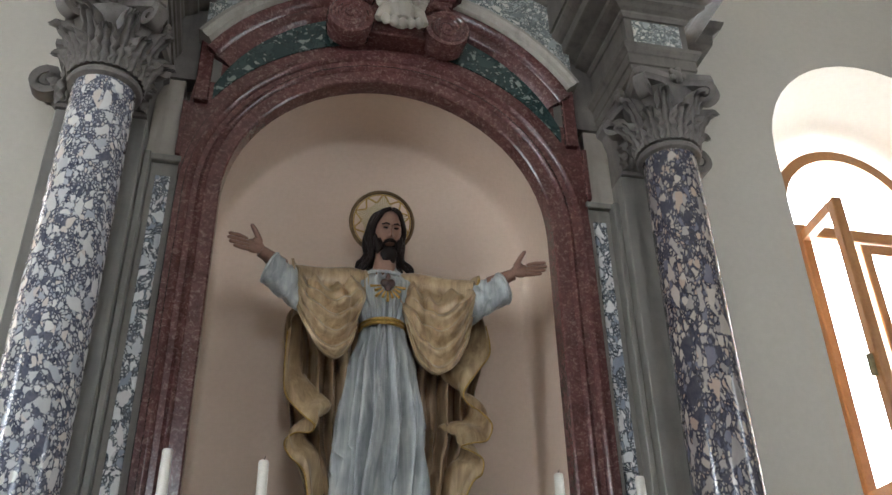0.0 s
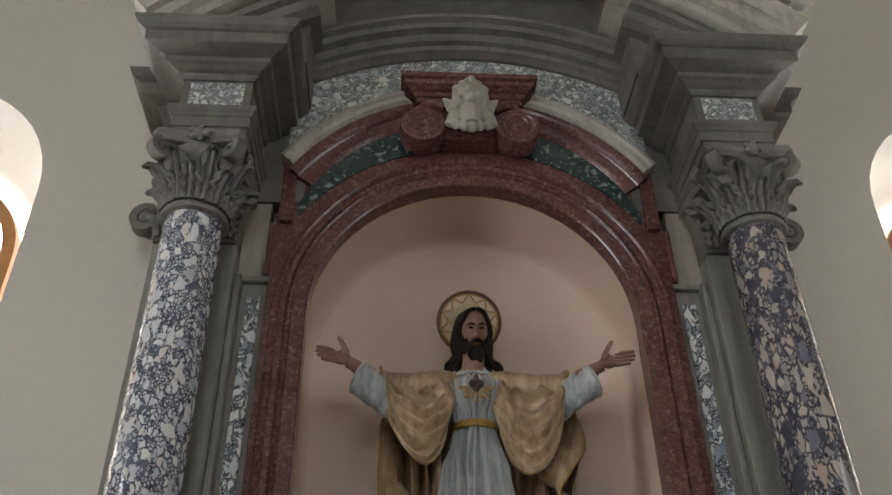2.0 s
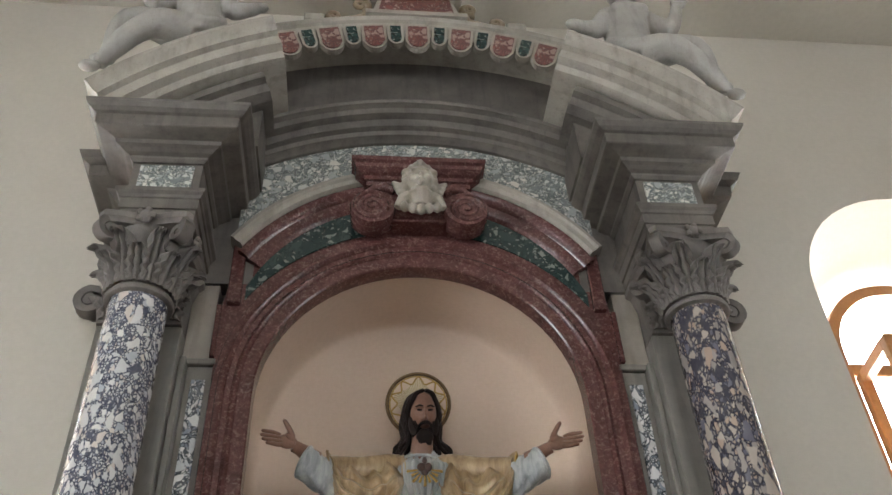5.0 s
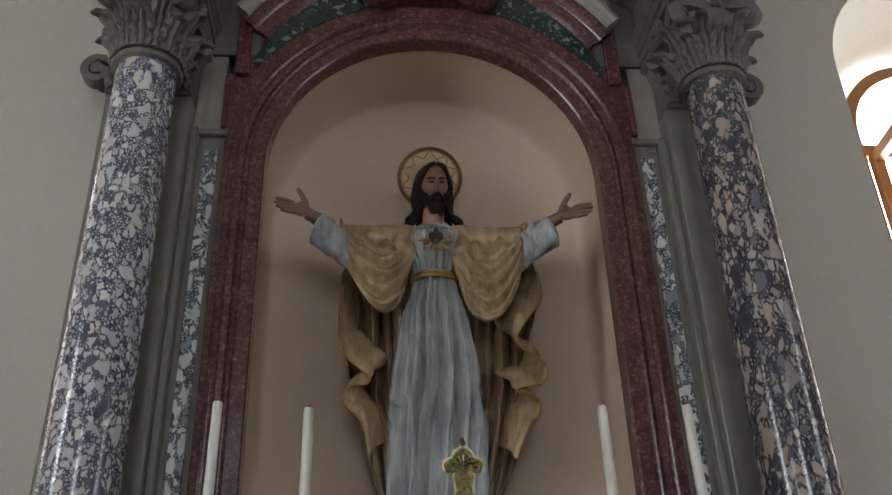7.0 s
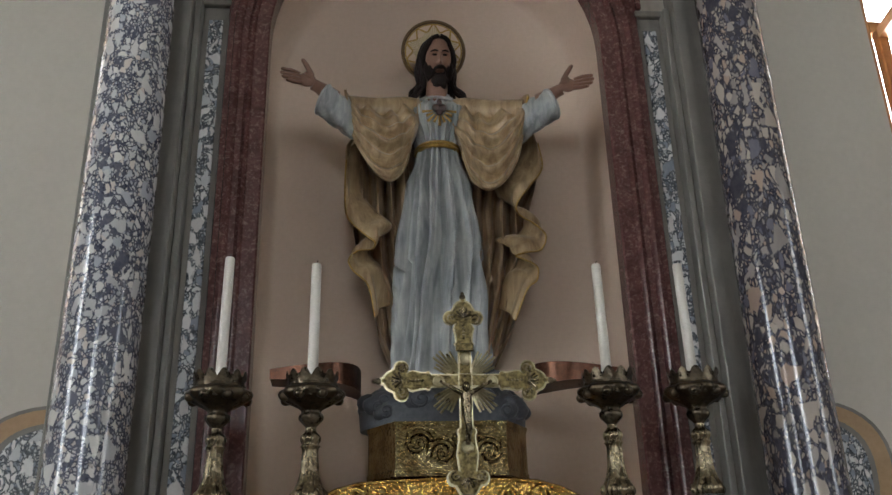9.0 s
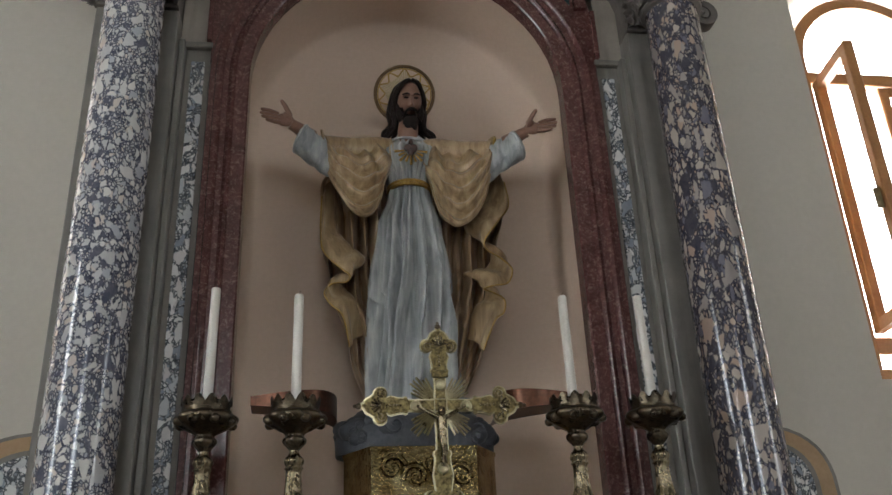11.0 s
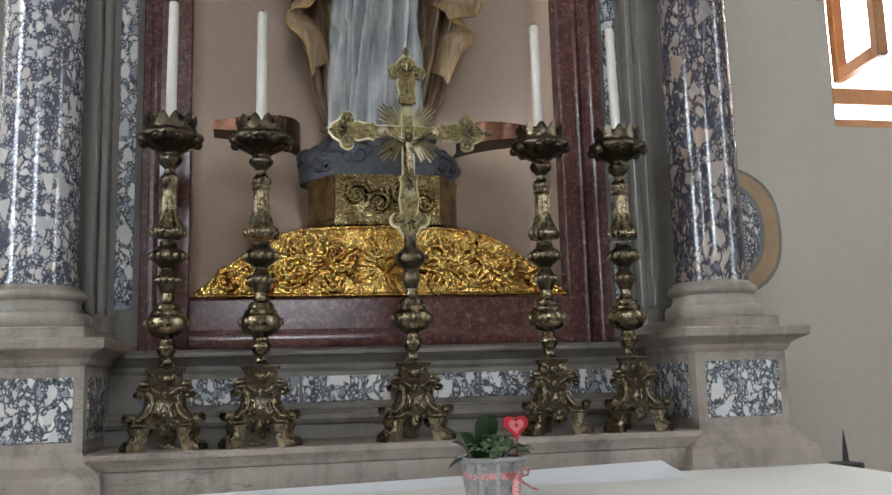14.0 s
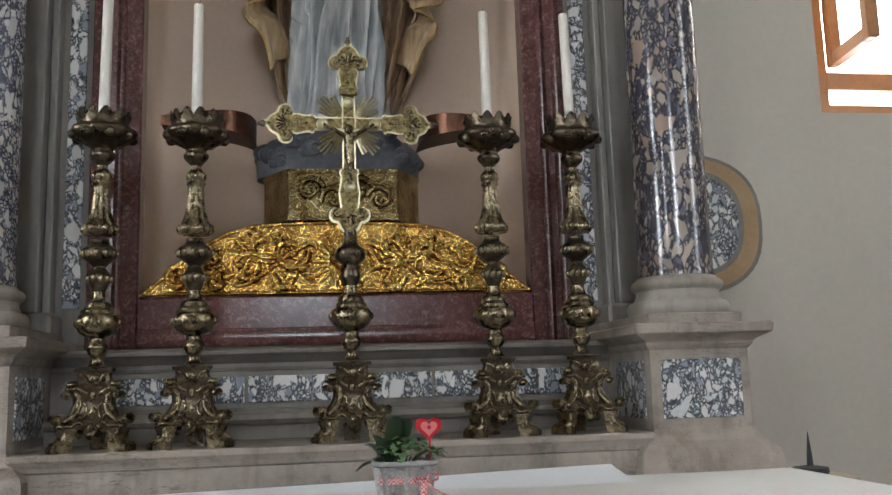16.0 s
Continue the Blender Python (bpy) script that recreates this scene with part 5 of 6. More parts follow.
def statue():
    bm = bmesh.new()
    G, M, LN, SK, HR, GD, CL, HT, RY, RM = range(10)
    Y0 = 0.20
    rng = random.Random(21)
    # gown: long falling pleats, swept sideways over the advanced knee
    tab_rx = [(2.24, 0.165), (2.5, 0.160), (2.75, 0.150), (3.0, 0.122), (3.14, 0.085), (3.175, 0.076), (3.215, 0.090), (3.30, 0.118), (3.36, 0.12), (3.40, 0.085), (3.44, 0.045)]
    tab_ry = [(2.24, 0.135), (2.5, 0.125), (2.75, 0.115), (3.0, 0.10), (3.14, 0.085), (3.175, 0.078), (3.215, 0.085), (3.30, 0.092), (3.36, 0.085), (3.40, 0.06), (3.44, 0.04)]
    pleats, a = [], 0.0
    while a < 2 * math.pi:
        pleats.append((a, rng.uniform(0.55, 1.0), rng.uniform(0.8, 1.25), rng.uniform(-0.25, 0.25), rng.uniform(2.55, 2.9)))
        a += rng.uniform(0.15, 0.34)
    rings, n, rows = [], 300, 90
    for j in range(rows + 1):
        z = 2.24 + (3.44 - 2.24) * j / rows
        rx, ry = lerp_table(z, tab_rx), lerp_table(z, tab_ry)
        amp = 0.030 + 0.055 * min(1, max(0, (3.14 - z) / 0.45)) if z < 3.175 else 0.022
        knee = math.exp(-((z - 2.78) / 0.16) ** 2)
        low = max(0, 2.78 - z)
        cs = []
        for c, h, w, sl, zs in pleats:
            cs.append((c + sl * (3.17 - z) - 0.9 * low * math.exp(-((c - 4.5) / 0.8) ** 2), h * (1.0 if z > zs else 0.75 + 0.25 * math.sin(z * 9 + c * 5)), w))
        ring = []
        for i in range(n):
            a = 2 * math.pi * i / n
            near = [(c + k, h, w) for c, h, w in cs for k in (-2 * math.pi, 0, 2 * math.pi) if abs(c + k - a) < 0.4]
            f = ridges(a, near, 0.088) if near else 0.0
            k = 1 + amp / rx * (f - 0.55)
            bulge = 0.030 * knee * math.exp(-((a - 4.35) / 0.35) ** 2)
            ring.append((rx * k * math.cos(a) + (0.012 * (z - 2.6) if z > 2.6 else 0.0), Y0 + (ry * k + bulge) * math.sin(a), z))
        rings.append(ring)
    loft(bm, rings, mi=G)
    # cloud: a mass of small carved curls
    loft(bm, [[(r * math.cos(i * math.pi / 16), 0.15 + 0.55 * r * math.sin(i * math.pi / 16), z) for i in range(32)] for z, r in ((2.058, 0.285), (2.12, 0.29), (2.17, 0.26), (2.22, 0.21))], mi=CL)
    for k in range(34):
        t = rng.uniform(math.pi, 2 * math.pi)
        lift = rng.uniform(0, 1)
        r = 0.265 - 0.07 * lift
        c = Vector((r * math.cos(t), 0.15 + 0.55 * r * math.sin(t), 2.105 + 0.12 * lift))
        q = rng.uniform(0.024, 0.05)
        sphere(bm, c, (q * 1.3, q * 0.8, q * 0.85), CL, 12, 8, rot=Matrix.Rotation(rng.uniform(-0.7, 0.7), 4, "Y"))
        tube(bm, [(c.x + p[0], c.y - q * 0.78, c.z + p[2]) for p in spiral(0, 0, 0, q * 0.75, 1.2, 12, rng.uniform(0, 6), rng.choice((-1, 1)))], 0.005, 5, CL)
    # girdle
    for dz in (-0.007, 0.007):
        tube(bm, [(0.007 + 0.086 * math.cos(i * math.pi / 16), Y0 + 0.092 * math.sin(i * math.pi / 16), 3.176 + dz) for i in range(33)], 0.0085, 8, GD)
    # neckline
    tube(bm, [(0.062 * math.cos(i * math.pi / 12), 0.165 + 0.052 * math.sin(i * math.pi / 12), 3.402 - 0.012 * math.sin(i * math.pi / 12 + math.pi)) for i in range(25)], 0.006, 6, G)

    sil = {-1: [(2.24, 0.15), (2.31, 0.186), (2.43, 0.228), (2.58, 0.255), (2.70, 0.30), (2.84, 0.325), (2.92, 0.348), (3.05, 0.352), (3.23, 0.358), (3.34, 0.27)],
           1: [(2.24, 0.16), (2.32, 0.204), (2.41, 0.25), (2.57, 0.312), (2.70, 0.325), (2.82, 0.35), (2.95, 0.36), (3.06, 0.39), (3.16, 0.408), (3.25, 0.40), (3.34, 0.28)]}
    hems = {-1: [(0.350, 0.150, 3.12), (0.352, 0.130, 2.96), (0.340, 0.115, 2.86), (0.285, 0.085, 2.785), (0.240, 0.080, 2.745), (0.250, 0.095, 2.722), (0.300, 0.120, 2.725), (0.333, 0.120, 2.690), (0.315, 0.105, 2.640), (0.262, 0.110, 2.585), (0.238, 0.130, 2.47)],
            1: [(0.400, 0.140, 3.20), (0.405, 0.120, 3.08), (0.345, 0.090, 2.985), (0.292, 0.080, 2.905), (0.300, 0.090, 2.865), (0.360, 0.110, 2.835), (0.402, 0.125, 2.795), (0.380, 0.120, 2.735), (0.320, 0.100, 2.715), (0.278, 0.095, 2.698), (0.318, 0.110, 2.688), (0.362, 0.125, 2.665), (0.355, 0.120, 2.610), (0.318, 0.120, 2.575), (0.27, 0.14, 2.46)]}
    for s in (-1, 1):
        # hanging mantle behind and beside the gown
        folds = [(0.18, 0.8, 1.0), (0.36, 1.0, 1.1), (0.52, 0.7, 0.8), (0.68, 1.0, 1.1), (0.86, 0.8, 1.0), (1.0, 0.5, 0.7)]

        def P(u, v, s=s):
            z = 2.24 + (3.34 - 2.24) * (1 - v)
            xo = curve_at(z, sil[s])
            x = 0.03 + (xo - 0.03) * u
            wob = 0.05 * math.sin(z * 5 + s) + 0.03 * math.sin(z * 13)
            f = ridges(u + wob * u, folds, 0.07) + 0.35 * ridges(u * 1.7 + 0.12 * math.sin(z * 7), [(0.3 * q, 1, 0.6) for q in range(7)], 0.07)
            return (s * x + 0.006, 0.268 - 0.075 * f * (0.4 + 0.6 * min(1, u * 3)) - 0.02 * math.sin(u * math.pi), z)
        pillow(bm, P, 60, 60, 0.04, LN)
        # cascade of turned folds along the free edge
        hem = smooth_line(hems[s], 8)
        m = len(hem) - 1

        def Q(u, v, s=s, hem=hem, m=m):
            i = v * m
            a = min(int(i), m - 1)
            p = hem[a].lerp(hem[a + 1], i - a)
            up = 1 - u
            lift = 0.135 * (1 - 0.4 * v)
            return (s * (p.x - 0.060 * up * (0.4 + 0.6 * up) - 0.006 * math.sin(up * 9)), p.y + 0.085 * up ** 1.3 - (0.016 + 0.012 * math.sin(v * 37)) * math.sin(up * math.pi), p.z + lift * up)
        pillow(bm, Q, 12, m, 0.010, M)
        tube(bm, [(q[0], q[1], q[2]) for q in (Q(1.0, k / m) for k in range(m + 1))], 0.0036, 6, GD)

        # the swag from neck to forearm
        top = [(0.0, (0.060, 0.150, 3.402)), (0.2, (0.115, 0.165, 3.412)), (0.5, (0.21, 0.125, 3.375)), (0.75, (0.29, 0.085, 3.362)), (1.0, (0.355, 0.045, 3.368))]
        dz = 0.0 if s < 0 else -0.042
        bot = [(0.0, (0.092 + 0.012 * (s < 0), 0.105, 3.170)), (0.18, (0.122, 0.080, 3.075 + dz)), (0.36, (0.158, 0.060, 3.006 + dz)), (0.50, (0.198, 0.052, 2.992 + dz)), (0.66, (0.250, 0.050, 3.032 + dz)), (0.84, (0.303, 0.052, 3.128 + dz * 0.7)), (1.0, (0.330, 0.055, 3.215))]
        hung = [(0.02, 0.9, 1.2), (0.24, 1.0, 1.1), (0.40, 0.6, 0.8), (0.64, 1.0, 1.2), (0.80, 0.7, 0.9), (0.98, 1.0, 1.2)]
        swags = [(0.30, 0.6, 0.9), (0.47, 0.9, 0.9), (0.64, 1.0, 0.9), (0.80, 0.8, 0.8), (0.97, 1.0, 0.8)]

        def D(u, v, s=s):
            a, b = curve_at(u, top), curve_at(u, bot)
            x, y, z = (a[i] + (b[i] - a[i]) * v for i in range(3))
            sag = math.sin(u * math.pi)
            w = v + 1.1 * (u - 0.47) ** 2 * (1 - v) + 0.02 * math.sin(u * 7 + s)
            f = ridges(w, swags, 0.075) * min(1, max(0, (v - 0.12) / 0.3)) * sag ** 1.4
            e = min(1, max(0, v / 0.25))
            f2 = ridges(0.47 + (u - 0.47) * (1 - 0.45 * v) + 0.03 * math.sin(6 * v + 2 * s), hung, 0.066) * (1 - 0.6 * v * v) * (0.85 + 0.15 * e * e * (3 - 2 * e))
            y += -0.040 * math.sin(math.pi * min(1, v * 0.95)) * (0.4 + 0.6 * sag) - 0.050 * (f - 0.3) - 0.040 * (f2 - 0.3)
            return (s * (x - 0.016 * math.sin(math.pi * v) * (1 - u)), y, z)
        pillow(bm, D, 60, 60, 0.035, M)
        edge = [D(k / 30, 1.0) for k in range(31)]
        tube(bm, [(p[0], p[1] + 0.006, p[2]) for p in edge], 0.0065, 6, M)
        tube(bm, [(p[0], p[1] + 0.004, p[2]) for p in (D(1.0, k / 20) for k in range(21))], 0.006, 6, GD if s > 0 else M)
        # shoulder and upper arm under the cloth
        tube(bm, [(s * 0.05, 0.20, 3.375), (s * 0.13, 0.195, 3.375), (s * 0.24, 0.14, 3.335), (s * 0.35, 0.085, 3.315)], [0.05, 0.058, 0.055, 0.05], 14, M)
        # sleeve with a wide turned cuff
        rings = []
        for i in range(31):
            t = i / 30
            c = Vector((s * (0.305 + 0.130 * t), 0.105 - 0.095 * t, 3.250 + 0.053 * t))
            h, w = 0.074 - 0.018 * t, 0.042 + 0.012 * t
            r = []
            for k in range(36):
                a = 2 * math.pi * k / 36
                f = 1 + 0.30 * (abs(math.sin(2.5 * a + 4 * t + s)) ** 0.6 - 0.6) * (1 - 0.75 * t) + 0.22 * (abs(math.sin(t * 9 + 1.6 * math.sin(a + s))) ** 0.7 - 0.5) * (1 - t * t)
                r.append((c.x - s * 0.026 * math.sin(a) * t, c.y + w * math.cos(a) * f, c.z + h * math.sin(a) * f))
            rings.append(r)
        cuff = rings[-1]
        cm = sum((Vector(p) for p in cuff), Vector()) / len(cuff)
        inner = [[tuple(cm + (Vector(p) - cm) * k + Vector((-s * d, 0.5 * d, 0))) for p in cuff] for k, d in ((0.86, 0.0), (0.80, 0.03), (0.5, 0.06))]
        loft(bm, rings + inner, mi=G)
        tube(bm, [tuple(cm + (Vector(p) - cm) * 0.95) for p in cuff + cuff[:1]], 0.007, 6, G)
        # forearm and open hand
        tube(bm, [(s * 0.395, 0.030, 3.324), (s * 0.42, 0.010, 3.332), (s * 0.452, -0.010, 3.346), (s * 0.475, -0.020, 3.354)], [0.034, 0.031, 0.024, 0.023], 12, SK)
        sphere(bm, (s * 0.498, -0.030, 3.366), (0.038, 0.015, 0.029), SK, 16, 10, rot=Matrix.Rotation(radians(-14 * s), 4, "Y"))
        sphere(bm, (s * 0.487, -0.040, 3.380), (0.022, 0.012, 0.014), SK, 12, 8, rot=Matrix.Rotation(radians(-40 * s), 4, "Y"))
        for k in range(4):
            L = (0.064, 0.070, 0.066, 0.052)[k]
            b0 = Vector((s * (0.524 - 0.003 * k), -0.034 - 0.002 * k, 3.388 - 0.0135 * k))
            bend = 0.004 - 0.004 * k
            tube(bm, smooth_line([b0, b0 + Vector((s * L * 0.4, -0.010, bend + 0.004)), b0 + Vector((s * L * 0.75, -0.022, bend + 0.002)), b0 + Vector((s * L, -0.036, bend - 0.003))], 3), [0.0086, 0.0088, 0.0084, 0.0078, 0.0080, 0.0076, 0.0070, 0.0070, 0.0064, 0.004], 8, SK)
        tube(bm, smooth_line([(s * 0.478, -0.038, 3.378), (s * 0.490, -0.050, 3.402), (s * 0.502, -0.056, 3.422), (s * 0.514, -0.058, 3.440)], 3), [0.012, 0.0118, 0.0112, 0.0102, 0.0098, 0.0096, 0.009, 0.0084, 0.0075, 0.005], 8, SK)
    # neck and head, bent a little forward
    tube(bm, [(0.004, 0.195, 3.38), (0.007, 0.178, 3.44), (0.010, 0.165, 3.50)], [0.055, 0.044, 0.042], 18, SK)
    head(bm, SK, HR, Matrix.Translation((0.012, 0.152, 3.590)) @ Matrix.Rotation(radians(25), 4, "X") @ Matrix.Rotation(radians(5), 4, "Z"))
    # openwork halo leaning forward
    H = Matrix.Translation((0.003, 0.235, 3.690)) @ Matrix.Rotation(radians(20), 4, "X")
    R = 0.129

    def hp(r, a):
        return tuple(H @ Vector((r * math.cos(a), 0, r * math.sin(a))))
    tube(bm, [hp(R, i * math.pi / 24) for i in range(49)], 0.0078, 8, RM)
    tube(bm, [hp(R - 0.011, i * math.pi / 24) for i in range(49)], 0.003, 6, GD)
    for k in range(10):
        a0 = k * math.pi / 5 + math.pi / 2
        tube(bm, [hp(R - 0.012 - 0.030 * abs(math.sin(t * math.pi / 12 - math.pi / 2)) ** 1.5, a0 + (t - 6) * math.pi / 60) for t in range(13)], 0.0036, 6, GD)
    for k in range(70):
        a = k * math.pi / 35
        tip = 0.116 - 0.030 * abs(math.sin(2.5 * (a - math.pi / 2))) ** 1.5 - 0.008
        tube(bm, [hp(0.05, a), hp(tip, a)], [0.0018, 0.0030], 5, RY)
    # heart with rays on the breast
    hy = 0.098
    for s in (-1, 1):
        sphere(bm, (0.010 + s * 0.011, hy, 3.330), (0.018, 0.012, 0.019), HT, 12, 8, rot=Matrix.Rotation(radians(25 * s), 4, "Y"))
    sphere(bm, (0.010, hy + 0.002, 3.316), (0.015, 0.010, 0.019), HT, 12, 8)
    sphere(bm, (0.010, hy, 3.356), (0.010, 0.008, 0.016), HT, 10, 6)
    for k in range(9):
        a = radians(-90 + (k - 4) * 21)
        L = 0.068 if k % 2 == 0 else 0.056
        tube(bm, [(0.010 + 0.026 * math.cos(a), hy + 0.002, 3.322 + 0.026 * math.sin(a)), (0.010 + L * math.cos(a), hy + 0.004, 3.322 + L * math.sin(a))], [0.003, 0.0062], 6, GD)
    ob = new("statue", finish(bm, "statue", [GOWN, MANTLE, LINING, SKIN, HAIR, GOLD, CLOUD, HEART_D, HALO_RAY, HALO_RIM], 75))
    ob.location = (0.002, 0.042, 0.026)
    ob.scale = (1.015, 1.0, 1.0)
    return tagged(ob, "painted wooden statue of a robed figure with outstretched arms", "statue")


statue()

# ---- candlesticks and altar cross ----
ROW_Y = -0.42


FOOT = [(0.060, 0.078), (0.064, 0.083), (0.071, 0.084), (0.075, 0.078), (0.088, 0.066), (0.105, 0.054), (0.125, 0.047), (0.145, 0.048), (0.157, 0.056), (0.163, 0.064), (0.170, 0.065), (0.175, 0.056), (0.184, 0.044), (0.200, 0.038), (0.207, 0.040), (0.211, 0.047), (0.220, 0.048), (0.223, 0.030)]


def foot_half(z):
    for (z0, h0), (z1, h1) in zip(FOOT, FOOT[1:]):
        if z <= z1:
            return h0 + (h1 - h0) * max(z - z0, 0) / (z1 - z0)
    return FOOT[-1][1]


def on_face(t, z, proud=0.0):
    """A point on one face of the three-sided foot, whose outward side is +x."""
    h = foot_half(z)
    return ((h + 0.012) / 1.732 - 0.007 * max(1 - (t / h) ** 2, 0) + proud, t, z)


def tripod_base(parent):
    """Three-sided baroque foot: moulded body, volutes at the corners, cartouches and block feet."""
    bm = bmesh.new()
    rings = []
    for z, h in FOOT:
        ring = []
        for q in range(3):
            rot = Matrix.Rotation(radians(30 + 120 * q), 4, "Z")
            ring += [tuple(rot @ Vector(on_face(h * k, z))) for k in (-1, -0.6, -0.2, 0.2, 0.6, 1)]
        rings.append(ring)
    loft(bm, rings)
    part("foot_body", bm, BRASS_D, parent, "darkened brass", smooth=38)
    for q in range(3):
        rot = Matrix.Rotation(radians(90 + 120 * q), 4, "Z")
        bm = bmesh.new()
        plate(bm, [(0.052, 0.062), (0.098, 0.062), (0.096, 0.052), (0.090, 0.042), (0.088, 0.032), (0.093, 0.023), (0.104, 0.019), (0.114, 0.019), (0.119, 0.013), (0.119, 0.0), (0.066, 0.0), (0.066, 0.013), (0.062, 0.026), (0.060, 0.044)], -0.023, 0.023)
        for s in (-1, 1):
            tube(bm, [(0.086, s * 0.016, 0.058), (0.084, s * 0.020, 0.040), (0.092, s * 0.021, 0.026), (0.110, s * 0.020, 0.021)], [0.008, 0.007, 0.007, 0.005], 7)
        lg = part("leg", bm, BRASS, parent, smooth=40)
        lg.matrix_local = rot
        for r, z, k, w in ((0.104, 0.086, 0.0145, 0.017), (0.078, 0.149, 0.0105, 0.014)):
            bm = bmesh.new()
            lathe(bm, [(0.001, -w - 0.004), (k * 0.35, -w - 0.004), (k * 0.45, -w), (k * 0.7, -w + 0.003), (k * 0.95, -w), (k, -w + 0.003), (k * 0.86, 0), (k, w - 0.003), (k * 0.95, w), (k * 0.7, w - 0.003), (k * 0.45, w), (k * 0.35, w + 0.004), (0.001, w + 0.004)], 16)
            vo = part("volute", bm, BRASS, parent, smooth=45)
            vo.matrix_local = rot @ Matrix.Translation((r, 0, z)) @ Matrix.Rotation(math.pi / 2, 4, "X")
        bm = bmesh.new()
        sphere(bm, (0.062, 0, 0.178), (0.020, 0.014, 0.011), seg=10, rings=7)
        sh = part("acanthus", bm, BRASS, parent, smooth=60)
        sh.matrix_local = rot
        face = Matrix.Rotation(radians(150 + 120 * q), 4, "Z")
        bm = bmesh.new()
        for k in range(7):
            t = radians(-66 + 22 * k)
            sphere(bm, (0.052, 0.013 * math.sin(t), 0.058 - 0.013 * math.cos(t)), (0.007, 0.0042, 0.014), seg=8, rings=6, rot=None)
        sphere(bm, (0.058, 0, 0.062), (0.009, 0.008, 0.011), seg=10, rings=7)
        sh = part("shell", bm, BRASS, parent, "worn brass shell ornament", smooth=60)
        sh.matrix_local = face
        bm = bmesh.new()
        sphere(bm, on_face(0, 0.102, 0.002), (0.008, 0.010, 0.020), seg=12, rings=9)
        sphere(bm, on_face(0, 0.148, 0.002), (0.006, 0.007, 0.012), seg=10, rings=8)
        sphere(bm, on_face(0, 0.192, 0.000), (0.006, 0.012, 0.012), seg=10, rings=8)
        for s in (-1, 1):
            tube(bm, [on_face(s * 0.024, 0.128, 0.001), on_face(s * 0.017, 0.120, 0.002), on_face(s * 0.016, 0.104, 0.002), on_face(s * 0.020, 0.090, 0.002), on_face(s * 0.029, 0.086, 0.002), on_face(s * 0.030, 0.098, 0.001)], 0.0042, 6)
        ca = part("cartouche", bm, BRASS, parent, "worn brass cartouche", smooth=60)
        ca.matrix_local = face
        for s in (-1, 1):
            bm = bmesh.new()
            tube(bm, [on_face(s * 0.048, 0.156, 0.001), on_face(s * 0.038, 0.146, 0.003), on_face(s * 0.034, 0.126, 0.003), on_face(s * 0.038, 0.106, 0.003), on_face(s * 0.050, 0.090, 0.003), on_face(s * 0.068, 0.080, 0.002)], [0.006, 0.008, 0.009, 0.009, 0.009, 0.006], 8)
            e = part("edge_scroll", bm, BRASS, parent, smooth=60)
            e.matrix_local = face
            bm = bmesh.new()
            tube(bm, [on_face(s * 0.082, 0.069, 0.003), on_face(s * 0.046, 0.069, 0.005), on_face(s * 0.038, 0.076, 0.006), on_face(s * 0.026, 0.078, 0.006), on_face(s * 0.017, 0.070, 0.007), on_face(s * 0.021, 0.064, 0.006)], 0.0042, 7)
            tube(bm, [on_face(s * 0.064, 0.167, 0.002), on_face(s * 0.036, 0.167, 0.004), on_face(s * 0.024, 0.157, 0.005), on_face(s * 0.014, 0.152, 0.004)], 0.0040, 7)
            tube(bm, [on_face(s * 0.036, 0.206, 0.001), on_face(s * 0.022, 0.200, 0.002), on_face(s * 0.012, 0.184, 0.003), on_face(s * 0.002, 0.178, 0.004)], 0.0032, 6)
            e = part("ledge", bm, BRASS, parent, "bright rubbed brass ledge", smooth=60)
            e.matrix_local = face


def rounded(prof, k=4):
    """The profile passed through a smooth curve."""
    out = []
    n = len(prof)
    for i in range(n - 1):
        p0, p1, p2, p3 = (Vector(prof[min(max(j, 0), n - 1)]) for j in (i - 1, i, i + 1, i + 2))
        for q in range(k):
            t = q / k
            v = 0.5 * ((2 * p1) + (p2 - p0) * t + (2 * p0 - 5 * p1 + 4 * p2 - p3) * t * t + (3 * p1 - p0 - 3 * p2 + p3) * t ** 3)
            out.append((max(v.x, 0.002), v.y))
    return out + [prof[-1]]


KNOP = [(0.026, 0.226), (0.018, 0.236), (0.017, 0.25), (0.022, 0.258), (0.028, 0.272), (0.028, 0.282), (0.022, 0.296), (0.022, 0.306), (0.036, 0.312), (0.049, 0.322), (0.056, 0.338), (0.057, 0.352), (0.054, 0.366), (0.046, 0.374), (0.046, 0.382), (0.038, 0.390), (0.034, 0.404), (0.022, 0.412), (0.018, 0.424), (0.017, 0.436)]
STEM = [(0.018, 0.437), (0.024, 0.452), (0.031, 0.470), (0.031, 0.484), (0.022, 0.498), (0.018, 0.510), (0.030, 0.522), (0.046, 0.536), (0.048, 0.548), (0.044, 0.562), (0.030, 0.572), (0.024, 0.584), (0.026, 0.590), (0.040, 0.602), (0.044, 0.614), (0.042, 0.628), (0.034, 0.645), (0.026, 0.672), (0.022, 0.71), (0.021, 0.745), (0.026, 0.754), (0.022, 0.760), (0.027, 0.772), (0.025, 0.784), (0.015, 0.796), (0.013, 0.808)]
PAN = [(0.014, 0.809), (0.022, 0.818), (0.032, 0.830), (0.033, 0.842), (0.026, 0.852), (0.034, 0.862), (0.060, 0.876), (0.082, 0.890), (0.090, 0.902), (0.086, 0.914), (0.072, 0.922), (0.070, 0.930), (0.066, 0.932)]


# the shafts stand a little shorter than their patterns
SQUAT = 0.963


